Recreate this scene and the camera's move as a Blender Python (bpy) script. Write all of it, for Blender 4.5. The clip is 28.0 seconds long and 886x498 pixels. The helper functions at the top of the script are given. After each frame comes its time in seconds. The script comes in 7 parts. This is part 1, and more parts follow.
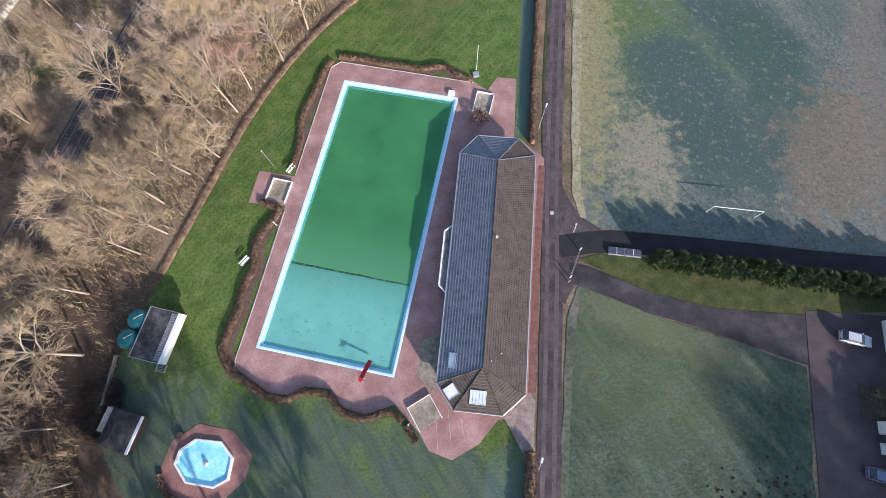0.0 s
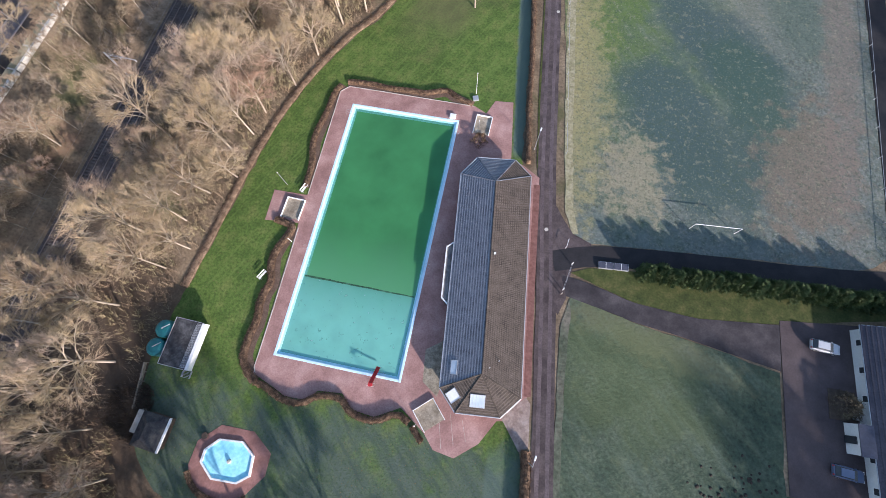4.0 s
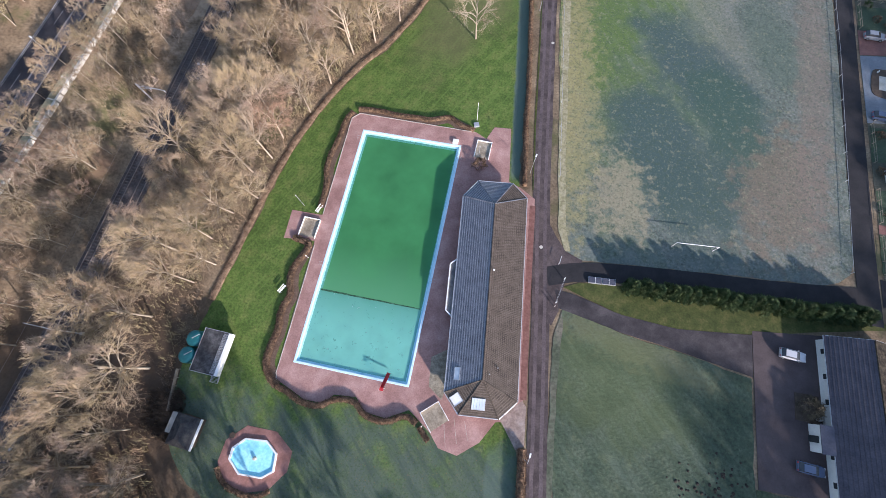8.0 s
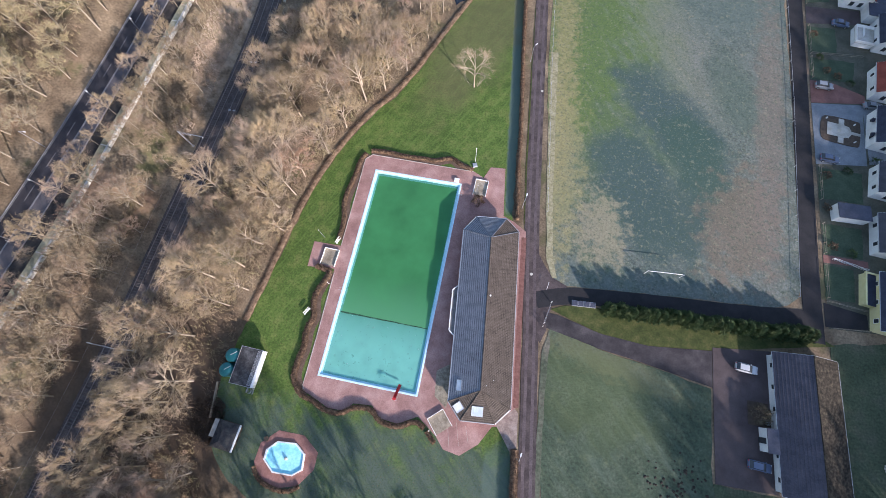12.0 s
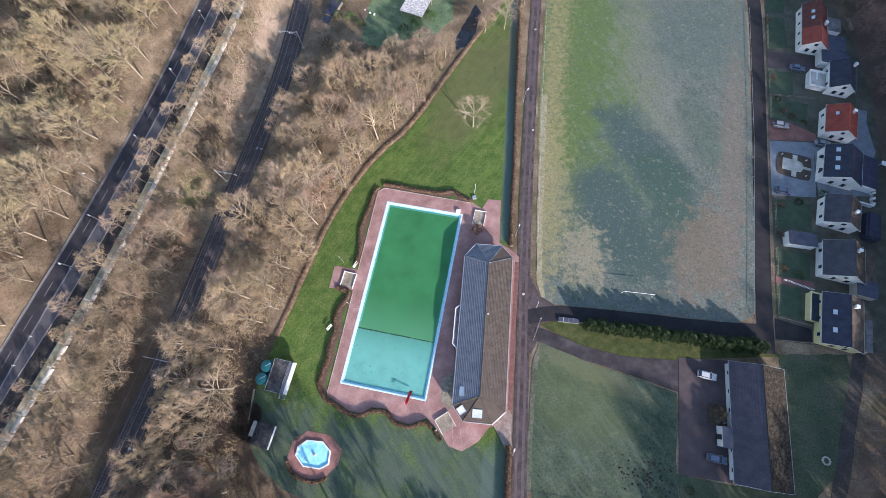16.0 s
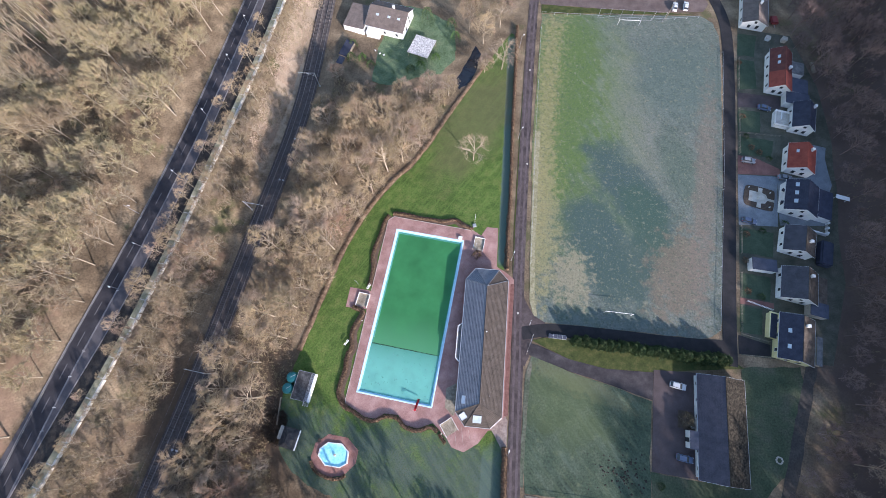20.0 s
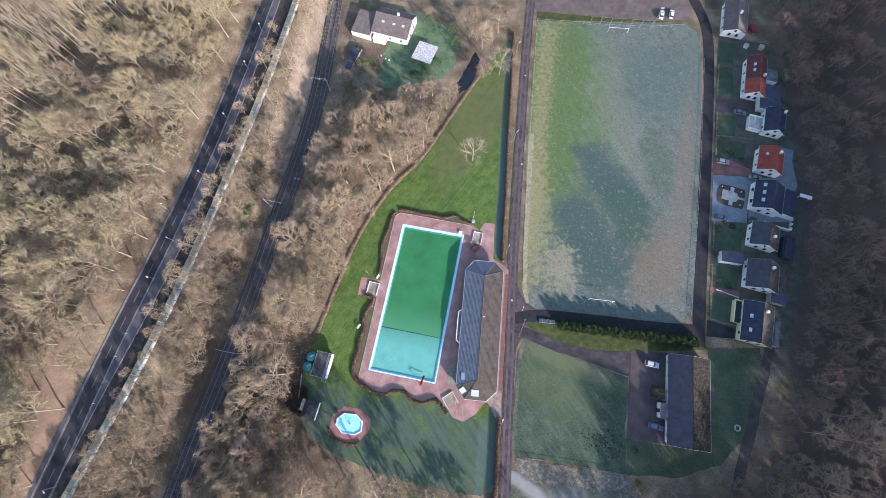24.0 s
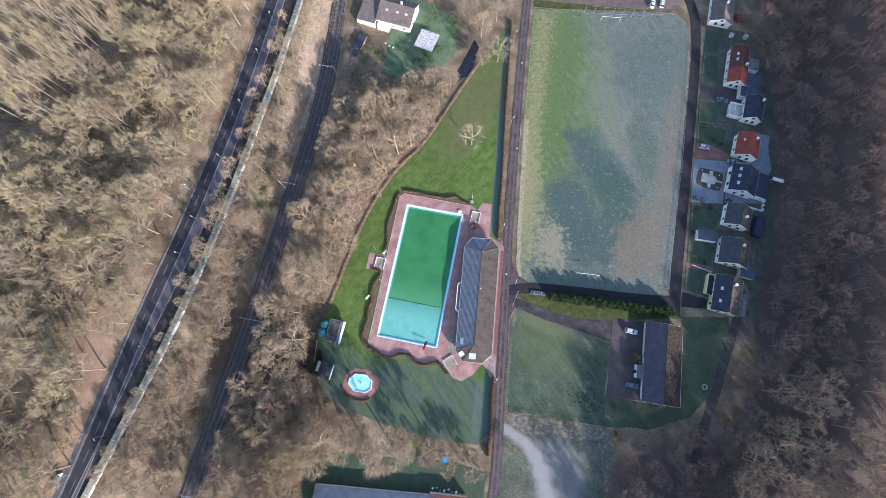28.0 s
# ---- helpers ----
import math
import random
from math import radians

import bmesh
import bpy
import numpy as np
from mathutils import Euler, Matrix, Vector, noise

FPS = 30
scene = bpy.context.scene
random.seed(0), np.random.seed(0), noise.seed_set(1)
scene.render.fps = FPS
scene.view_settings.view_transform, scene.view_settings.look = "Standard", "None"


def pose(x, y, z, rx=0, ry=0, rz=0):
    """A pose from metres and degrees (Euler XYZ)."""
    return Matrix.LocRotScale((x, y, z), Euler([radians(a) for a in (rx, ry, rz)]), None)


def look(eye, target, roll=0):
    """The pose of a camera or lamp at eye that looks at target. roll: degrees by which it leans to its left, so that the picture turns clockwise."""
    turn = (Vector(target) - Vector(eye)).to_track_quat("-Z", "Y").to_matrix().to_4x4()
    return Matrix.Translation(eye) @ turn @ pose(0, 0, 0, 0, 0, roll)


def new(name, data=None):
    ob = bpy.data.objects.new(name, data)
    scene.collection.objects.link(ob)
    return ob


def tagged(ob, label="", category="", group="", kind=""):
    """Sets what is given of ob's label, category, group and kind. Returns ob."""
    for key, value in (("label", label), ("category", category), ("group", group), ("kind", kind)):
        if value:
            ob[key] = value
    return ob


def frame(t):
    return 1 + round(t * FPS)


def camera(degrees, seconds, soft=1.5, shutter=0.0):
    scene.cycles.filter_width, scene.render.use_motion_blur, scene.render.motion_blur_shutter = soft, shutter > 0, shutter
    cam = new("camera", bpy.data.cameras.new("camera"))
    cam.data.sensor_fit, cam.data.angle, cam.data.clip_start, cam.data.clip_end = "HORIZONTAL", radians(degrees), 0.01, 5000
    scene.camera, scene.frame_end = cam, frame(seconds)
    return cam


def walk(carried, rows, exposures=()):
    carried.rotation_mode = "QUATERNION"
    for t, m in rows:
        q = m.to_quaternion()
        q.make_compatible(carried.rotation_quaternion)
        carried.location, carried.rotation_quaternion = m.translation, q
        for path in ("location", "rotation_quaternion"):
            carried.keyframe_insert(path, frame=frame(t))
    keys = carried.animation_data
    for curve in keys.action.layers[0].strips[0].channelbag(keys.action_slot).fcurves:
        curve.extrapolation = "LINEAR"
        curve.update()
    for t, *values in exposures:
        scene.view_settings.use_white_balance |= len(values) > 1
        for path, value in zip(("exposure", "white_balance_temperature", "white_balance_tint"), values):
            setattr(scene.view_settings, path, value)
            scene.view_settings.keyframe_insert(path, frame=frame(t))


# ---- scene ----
cam = camera(93.6, 28.0, soft=0.7)
PATH = [
    (0, (30.795, 1.3, 65.093), (30.629, 1.884, 63.188), -4.5),
    (0.5, (30.827, 1.36, 65.715), (30.659, 1.945, 63.81), -4.6),
    (1, (30.676, 1.213, 66.357), (30.512, 1.802, 64.453), -4.2),
    (1.5, (30.754, 1.41, 67.106), (30.587, 1.996, 65.201), -4.5),
    (2, (30.725, 1.56, 67.922), (30.557, 2.144, 66.016), -4.7),
    (2.5, (30.63, 1.49, 68.617), (30.464, 2.077, 66.712), -4.4),
    (3, (30.512, 1.478, 69.472), (30.348, 2.067, 67.568), -4.1),
    (3.5, (30.557, 1.724, 70.287), (30.39, 2.308, 68.382), -4.6),
    (5.5, (30.591, 2.394, 73.854), (30.417, 2.976, 71.948), -5.3),
    (6, (30.438, 2.288, 74.73), (30.266, 2.871, 72.825), -5.0),
    (6.5, (30.096, 1.974, 75.571), (29.929, 2.562, 73.667), -4.5),
    (7, (30.065, 1.98, 76.514), (29.897, 2.572, 74.611), -4.4),
    (7.5, (29.829, 2.237, 77.618), (29.663, 2.827, 75.714), -4.4),
    (8, (29.967, 2.592, 78.912), (29.794, 3.178, 77.008), -5.1),
    (8.5, (29.505, 2.472, 80.044), (29.338, 3.064, 78.141), -4.4),
    (9, (29.384, 2.612, 81.402), (29.218, 3.206, 79.5), -4.3),
    (9.5, (29.476, 2.734, 83.021), (29.308, 3.331, 81.119), -4.3),
    (10, (29.324, 3.067, 84.687), (29.157, 3.661, 82.784), -4.4),
    (10.5, (29.219, 3.079, 86.489), (29.053, 3.676, 84.588), -4.2),
    (11, (28.951, 3.367, 88.429), (28.789, 3.965, 86.527), -3.9),
    (11.5, (29.194, 3.579, 90.51), (29.025, 4.179, 88.61), -4.5),
    (12, (29.267, 3.535, 92.494), (29.093, 4.142, 90.596), -4.8),
    (12.5, (28.976, 3.627, 94.459), (28.805, 4.233, 92.561), -4.6),
    (14.5, (28.151, 4.344, 102.48), (27.983, 4.948, 100.581), -4.5),
    (15, (28.161, 4.279, 104.307), (27.991, 4.89, 102.41), -4.5),
    (15.5, (28.19, 4.508, 106.383), (28.02, 5.117, 104.486), -4.6),
    (16, (28.275, 4.609, 108.391), (28.104, 5.218, 106.494), -4.8),
    (16.5, (28.152, 4.766, 110.295), (27.982, 5.375, 108.398), -4.7),
    (17, (27.899, 5.151, 112.269), (27.731, 5.758, 110.371), -4.5),
    (17.5, (27.718, 5.572, 114.306), (27.551, 6.178, 112.407), -4.5),
    (18, (27.18, 6.057, 116.368), (27.016, 6.661, 114.468), -4.3),
    (18.5, (27.04, 6.237, 118.34), (26.875, 6.844, 116.442), -4.3),
    (19, (26.841, 6.324, 120.28), (26.676, 6.933, 118.382), -4.2),
    (19.5, (26.657, 6.438, 122.304), (26.494, 7.048, 120.406), -4.1),
    (20, (26.596, 6.683, 124.241), (26.433, 7.293, 122.343), -4.0),
    (20.5, (26.536, 6.745, 126.168), (26.372, 7.357, 124.271), -4.1),
    (21, (26.38, 6.896, 128.09), (26.216, 7.508, 126.193), -4.0),
    (21.5, (26.352, 6.973, 130.065), (26.187, 7.588, 128.169), -4.0),
    (23.5, (26.009, 6.063, 137.121), (25.859, 6.632, 135.21), -3.8),
    (24, (25.788, 5.158, 138.569), (25.649, 5.699, 136.648), -3.4),
    (24.5, (26.111, 4.293, 140.06), (25.975, 4.808, 138.132), -3.7),
    (25, (26.122, 3.472, 141.449), (25.994, 3.966, 139.515), -3.5),
    (25.5, (26.217, 2.615, 143.097), (26.093, 3.088, 141.158), -3.6),
    (26, (26.181, 2.172, 144.754), (26.063, 2.625, 142.81), -3.5),
    (26.5, (25.892, 1.95, 146.574), (25.778, 2.395, 144.627), -3.3),
    (27, (25.561, 1.756, 148.248), (25.452, 2.193, 146.299), -2.9),
    (27.5, (25.59, 1.705, 149.931), (25.48, 2.143, 147.982), -2.9),
    (28, (25.778, 1.581, 151.322), (25.666, 2.022, 149.374), -3.1),
]
walk(cam, [(t, look(eye, target, roll)) for t, eye, target, roll in PATH], [(0, 0.64, 5800, 24), (12, 0.75, 5800, 25), (20, 0.83, 5700, 24), (28, 0.92, 5550, 23)])

# ---- world, sun, exposure ----
SUN_EL, SUN_AZ = radians(18.5), radians(134)
world = bpy.data.worlds.new("sky")
scene.world = world
world.use_nodes = True
wn = world.node_tree.nodes
sky = wn.new("ShaderNodeTexSky")
sky.sky_type, sky.sun_disc = "NISHITA", False
sky.sun_elevation, sky.sun_rotation = SUN_EL, SUN_AZ
sky.air_density, sky.dust_density, sky.ozone_density = 1.6, 0.8, 1.9
wn["Background"].inputs["Strength"].default_value = 0.15
world.node_tree.links.new(sky.outputs["Color"], wn["Background"].inputs["Color"])
sun = new("sun", bpy.data.lights.new("sun", "SUN"))
sun.data.energy, sun.data.angle, sun.data.color = 5.0, radians(1.0), (1.0, 0.9, 0.74)
sun_way = Vector((math.sin(SUN_AZ) * math.cos(SUN_EL), math.cos(SUN_AZ) * math.cos(SUN_EL), math.sin(SUN_EL)))
sun.matrix_world = look(sun_way * 300, (0, 0, 0))

# ---- materials ----
MATS = {}


def mat(name, cols, scale=1.0, rough=0.9, bump=0.0, bump_scale=None, fine=None, metal=0.0, per_object=0.0, wide=None, stretch=None):
    """A worn surface: two or more colours by noise of 1/scale metres, darker and lighter by fine grain and by wide blotches."""
    m = bpy.data.materials.new(name)
    m.use_nodes = True
    n, l = m.node_tree.nodes, m.node_tree.links
    b = n["Principled BSDF"]
    geo = n.new("ShaderNodeNewGeometry")
    pos = geo.outputs["Position"]
    if stretch:
        mp = n.new("ShaderNodeMapping")
        mp.inputs["Rotation"].default_value = (0, 0, radians(stretch[1]))
        mp.inputs["Scale"].default_value = stretch[0]
        l.new(pos, mp.inputs["Vector"])
        pos = mp.outputs["Vector"]

    def cloud(sc, det=6, ro=0.6):
        t = n.new("ShaderNodeTexNoise")
        t.inputs["Scale"].default_value, t.inputs["Detail"].default_value, t.inputs["Roughness"].default_value = sc, det, ro
        l.new(pos, t.inputs["Vector"])
        return t.outputs["Fac"]
    r = n.new("ShaderNodeValToRGB")
    l.new(cloud(scale), r.inputs["Fac"])
    e = r.color_ramp.elements
    e[0].position, e[1].position = 0.33, 0.67
    e[0].color, e[1].color = (*cols[0], 1), (*cols[-1], 1)
    for i, c in enumerate(cols[1:-1]):
        x = e.new(0.33 + 0.34 * (i + 1) / (len(cols) - 1))
        x.color = (*c, 1)
    out = r.outputs["Color"]

    def vary(fac, lo, hi):
        nonlocal out
        mr = n.new("ShaderNodeMapRange")
        mr.inputs["From Min"].default_value, mr.inputs["From Max"].default_value = 0.25, 0.75
        mr.inputs["To Min"].default_value, mr.inputs["To Max"].default_value = lo, hi
        l.new(fac, mr.inputs["Value"])
        mx = n.new("ShaderNodeVectorMath")
        mx.operation = "SCALE"
        l.new(out, mx.inputs[0])
        l.new(mr.outputs["Result"], mx.inputs["Scale"])
        out = mx.outputs["Vector"]
    if fine:
        vary(cloud(fine[0], 3), 1 - fine[1], 1 + fine[1])
    if wide:
        vary(cloud(wide[0], 3), 1 - wide[1], 1 + wide[1])
    if per_object:
        oi = n.new("ShaderNodeObjectInfo")
        mr = n.new("ShaderNodeMapRange")
        mr.inputs["To Min"].default_value, mr.inputs["To Max"].default_value = 1 - per_object, 1 + per_object
        l.new(oi.outputs["Random"], mr.inputs["Value"])
        mx = n.new("ShaderNodeVectorMath")
        mx.operation = "SCALE"
        l.new(out, mx.inputs[0])
        l.new(mr.outputs["Result"], mx.inputs["Scale"])
        out = mx.outputs["Vector"]
    l.new(out, b.inputs["Base Color"])
    b.inputs["Roughness"].default_value, b.inputs["Metallic"].default_value = rough, metal
    b.inputs["Specular IOR Level"].default_value = 0.25 if rough > 0.6 else 0.5
    if bump:
        bp = n.new("ShaderNodeBump")
        bp.inputs["Strength"].default_value, bp.inputs["Distance"].default_value = 1.0, bump
        l.new(cloud(bump_scale or scale * 4, 4), bp.inputs["Height"])
        l.new(bp.outputs["Normal"], b.inputs["Normal"])
    m["col"] = r.name
    MATS[name] = m
    return m


def mix_in(m, cols_fac, colour):
    """Lays a second colour over the material's colour by the factor socket that cols_fac(nodes, links, position) gives."""
    n, l = m.node_tree.nodes, m.node_tree.links
    b = n["Principled BSDF"]
    old = b.inputs["Base Color"].links[0].from_socket
    geo = n.new("ShaderNodeNewGeometry")
    fac = cols_fac(n, l, geo.outputs["Position"])
    mx = n.new("ShaderNodeMix")
    mx.data_type = "RGBA"
    l.new(fac, mx.inputs["Factor"])
    l.new(old, mx.inputs["A"])
    if isinstance(colour, tuple):
        mx.inputs["B"].default_value = (*colour, 1)
    else:
        l.new(colour, mx.inputs["B"])
    l.new(mx.outputs["Result"], b.inputs["Base Color"])


def clouds_over(sc, lo, hi, det=5, offset=(0, 0, 0), slope=None, most=1.0, ro=0.6, stretch=None):
    """A factor for mix_in: noise of 1/sc metres between lo and hi, pushed by slope (x and y gains and a start)."""
    def build(n, l, pos):
        mp = n.new("ShaderNodeMapping")
        mp.inputs["Location"].default_value = offset
        if stretch:
            mp.vector_type = "TEXTURE"
            mp.inputs["Rotation"].default_value, mp.inputs["Scale"].default_value = (0, 0, radians(stretch[0])), (1 / stretch[1], 1 / stretch[2], 1)
        l.new(pos, mp.inputs["Vector"])
        t = n.new("ShaderNodeTexNoise")
        t.inputs["Scale"].default_value, t.inputs["Detail"].default_value, t.inputs["Roughness"].default_value = sc, det, ro
        l.new(mp.outputs["Vector"], t.inputs["Vector"])
        f = t.outputs["Fac"]
        if slope:
            d = n.new("ShaderNodeVectorMath")
            d.operation = "DOT_PRODUCT"
            d.inputs[1].default_value = (slope[0], slope[1], 0)
            l.new(pos, d.inputs[0])
            a = n.new("ShaderNodeMath")
            a.operation = "ADD"
            a.inputs[1].default_value = slope[2]
            l.new(d.outputs["Value"], a.inputs[0])
            c = n.new("ShaderNodeClamp")
            c.inputs["Min"].default_value, c.inputs["Max"].default_value = slope[3], slope[4]
            l.new(a.outputs[0], c.inputs["Value"])
            s = n.new("ShaderNodeMath")
            s.operation = "ADD"
            l.new(f, s.inputs[0])
            l.new(c.outputs[0], s.inputs[1])
            f = s.outputs[0]
        mr = n.new("ShaderNodeMapRange")
        mr.interpolation_type = "SMOOTHSTEP"
        mr.inputs["From Min"].default_value, mr.inputs["From Max"].default_value = lo, hi
        mr.inputs["To Max"].default_value = most
        l.new(f, mr.inputs["Value"])
        return mr.outputs["Result"]
    return build


LAWN = mat("lawn_grass", [(0.06, 0.105, 0.02), (0.088, 0.14, 0.028), (0.135, 0.165, 0.045)], 0.35, fine=(2.2, 0.42), wide=(0.06, 0.2), bump=0.09, bump_scale=3)
mix_in(LAWN, clouds_over(0.2, 0.5, 0.85, slope=(0, -0.03, -0.05, -0.2, 0.2), most=0.8), (0.085, 0.115, 0.095))
mix_in(LAWN, clouds_over(0.22, 0.4, 0.75, slope=(0, -0.05, -0.45, -0.6, 0.16), most=0.7), (0.085, 0.112, 0.088))
mix_in(LAWN, clouds_over(1.0, 0.5, 0.8, most=0.35, stretch=(68, 0.2, 1.6)), (0.05, 0.085, 0.02))
# dark streaks along the sun's line: tree shadow put into the lower lawn
mix_in(LAWN, clouds_over(0.5, 0.55, 0.8, slope=(0, -0.04, -0.2, -0.2, 0.12), most=0.7, stretch=(-43, 0.2, 1.4)), (0.05, 0.075, 0.06))
mix_in(LAWN, clouds_over(2.4, 0.5, 0.68, offset=(5, 9, 0), most=0.45), (0.035, 0.07, 0.015))
mix_in(LAWN, clouds_over(0.8, 0.5, 0.68, slope=(0, 0.03, -0.3, -0.3, 0.0), most=0.5, stretch=(64, 0.1, 1.7)), (0.13, 0.2, 0.045))
mix_in(LAWN, clouds_over(3.2, 0.66, 0.72, offset=(2, 4, 0), slope=(0, -0.004, 0.1, -0.03, 0.04), most=0.8), (0.16, 0.12, 0.06))
mix_in(LAWN, clouds_over(2.8, 0.66, 0.73, offset=(12, 4, 0), most=0.7), (0.02, 0.035, 0.015))
mix_in(LAWN, clouds_over(0.9, 0.62, 0.8, most=0.6), (0.17, 0.18, 0.05))
def patch(cx, cy, rx, ry, turn, ragged=0.35, sc=0.08, most=1.0, edge=0.5):
    """A factor for mix_in: a ragged soft patch round (cx, cy)."""
    def build(n, l, pos):
        mp = n.new("ShaderNodeMapping")
        mp.vector_type = "TEXTURE"
        mp.inputs["Location"].default_value, mp.inputs["Rotation"].default_value, mp.inputs["Scale"].default_value = (cx, cy, 0), (0, 0, radians(turn)), (rx, ry, 100)
        l.new(pos, mp.inputs["Vector"])
        ln = n.new("ShaderNodeVectorMath")
        ln.operation = "LENGTH"
        l.new(mp.outputs["Vector"], ln.inputs[0])
        t = n.new("ShaderNodeTexNoise")
        t.inputs["Scale"].default_value, t.inputs["Detail"].default_value, t.inputs["Roughness"].default_value = sc, 8, 0.62
        l.new(pos, t.inputs["Vector"])
        ma = n.new("ShaderNodeMath")
        ma.operation = "MULTIPLY_ADD"
        ma.inputs[1].default_value = ragged * 4
        l.new(t.outputs["Fac"], ma.inputs[0])
        l.new(ln.outputs["Value"], ma.inputs[2])
        mr = n.new("ShaderNodeMapRange")
        mr.interpolation_type = "SMOOTHSTEP"
        mr.inputs["From Min"].default_value, mr.inputs["From Max"].default_value = 1 + ragged * 2 + edge / 2, 1 + ragged * 2 - edge / 2
        mr.inputs["To Max"].default_value = most
        l.new(ma.outputs[0], mr.inputs["Value"])
        return mr.outputs["Result"]
    return build




def band(nx, ny, c, lo, hi, y0, y1, most=0.85):
    """A factor for mix_in: a soft-edged band between lo and hi metres from the line nx x + ny y = c, from y0 to y1."""
    def build(n, l, pos):
        t = n.new("ShaderNodeTexNoise")
        t.inputs["Scale"].default_value, t.inputs["Detail"].default_value = 0.6, 5
        l.new(pos, t.inputs["Vector"])
        out = None
        for way, c0, a, b, soft in (((nx, ny, 0), c, lo, hi, 0.35), ((0, 1, 0), 0.0, y0, y1, 1.5)):
            d = n.new("ShaderNodeVectorMath")
            d.operation = "DOT_PRODUCT"
            d.inputs[1].default_value = way
            l.new(pos, d.inputs[0])
            w = n.new("ShaderNodeMath")
            w.operation = "MULTIPLY_ADD"
            w.inputs[1].default_value = 0.9
            l.new(t.outputs["Fac"], w.inputs[0])
            l.new(d.outputs["Value"], w.inputs[2])
            for e0, e1 in ((a - soft, a + soft), (b + soft, b - soft)):
                mr = n.new("ShaderNodeMapRange")
                mr.interpolation_type = "SMOOTHSTEP"
                mr.inputs["From Min"].default_value, mr.inputs["From Max"].default_value = e0 + c0 + 0.45, e1 + c0 + 0.45
                l.new(w.outputs[0], mr.inputs["Value"])
                if out is None:
                    mr.inputs["To Max"].default_value = most
                    out = mr.outputs["Result"]
                else:
                    k = n.new("ShaderNodeMath")
                    k.operation = "MULTIPLY"
                    l.new(out, k.inputs[0])
                    l.new(mr.outputs["Result"], k.inputs[1])
                    out = k.outputs[0]
        return out
    return build


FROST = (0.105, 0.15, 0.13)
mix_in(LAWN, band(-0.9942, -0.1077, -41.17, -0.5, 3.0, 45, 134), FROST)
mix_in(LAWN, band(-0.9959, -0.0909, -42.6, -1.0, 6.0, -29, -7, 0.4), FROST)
mix_in(LAWN, patch(19, 97, 10, 26, -22, 0.4, 0.1, 0.6, 0.9), (0.125, 0.115, 0.055))
FIELD = mat("pitch_grass", [(0.086, 0.11, 0.088), (0.115, 0.135, 0.115), (0.148, 0.158, 0.136)], 0.3, fine=(1.7, 0.6), wide=(0.05, 0.14), bump=0.1, bump_scale=2.4)
mix_in(FIELD, patch(49, 108, 21, 54, 8, 0.45, 0.07, 0.95, 1.0), (0.1, 0.155, 0.04))
mix_in(FIELD, patch(73, 100, 7, 30, 14, 0.8, 0.14, 0.45, 1.3), (0.225, 0.22, 0.165))
mix_in(FIELD, clouds_over(0.5, 0.45, 0.75, slope=(0.02, 0, -1.1, -0.3, 0.1), most=0.35, stretch=(-52, 0.3, 1.0)), (0.21, 0.225, 0.2))
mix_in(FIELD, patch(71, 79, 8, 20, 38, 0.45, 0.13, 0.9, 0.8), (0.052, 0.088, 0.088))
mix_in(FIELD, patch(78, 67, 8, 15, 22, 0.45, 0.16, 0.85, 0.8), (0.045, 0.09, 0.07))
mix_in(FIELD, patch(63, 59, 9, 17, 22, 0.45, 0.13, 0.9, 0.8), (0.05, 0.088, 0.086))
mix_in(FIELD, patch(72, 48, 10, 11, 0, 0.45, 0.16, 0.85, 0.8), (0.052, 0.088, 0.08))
mix_in(FIELD, patch(88, 126, 16, 18, 0, 0.3, 0.06, 0.6, 0.8), (0.09, 0.13, 0.115))
mix_in(FIELD, patch(88, 88, 6, 14, 20, 0.5, 0.1, 0.55, 0.9), (0.075, 0.115, 0.085))
mix_in(FIELD, patch(88, 52, 8, 15, -14, 0.8, 0.3, 0.75, 0.7), (0.19, 0.145, 0.105))
mix_in(FIELD, patch(95.5, 78, 3.5, 44, -2, 0.8, 0.3, 0.65, 0.9), (0.195, 0.155, 0.125))
mix_in(FIELD, patch(56, 45, 5.5, 8.5, 10, 1.1, 0.45, 0.75, 0.8), (0.31, 0.27, 0.175))
mix_in(FIELD, patch(45.5, 62, 4.5, 24, 4, 1.0, 0.4, 0.65, 1.0), (0.32, 0.285, 0.13))
mix_in(FIELD, patch(42, 100, 3, 50, 3, 1.2, 0.5, 0.55, 1.2), (0.3, 0.25, 0.11))
mix_in(FIELD, clouds_over(0.6, 0.5, 0.75, offset=(9, 2, 0), most=0.2, stretch=(-52, 0.3, 1.0)), (0.06, 0.095, 0.08))
mix_in(FIELD, clouds_over(0.7, 0.42, 0.74, slope=(-0.03, 0.0, 1.36, -0.3, 0.06), most=0.6), (0.33, 0.29, 0.14))
mix_in(FIELD, clouds_over(0.45, 0.52, 0.75, offset=(3, 17, 0), most=0.4), (0.075, 0.105, 0.075))
mix_in(FIELD, clouds_over(0.55, 0.56, 0.68, offset=(13, 7, 0), most=0.6, ro=0.7), (0.25, 0.235, 0.16))
mix_in(FIELD, clouds_over(1.1, 0.5, 0.66, offset=(3, 31, 0), most=0.6, ro=0.75), (0.055, 0.085, 0.05))
mix_in(FIELD, clouds_over(3.0, 0.54, 0.68, offset=(23, 1, 0), most=0.3, ro=0.8), (0.36, 0.35, 0.24))
mix_in(FIELD, clouds_over(1.3, 0.6, 0.65, offset=(4, 91, 0), most=0.3, det=4), (0.36, 0.35, 0.23))
mix_in(FIELD, clouds_over(1.7, 0.6, 0.65, offset=(64, 1, 0), most=0.3, det=4), (0.03, 0.05, 0.03))
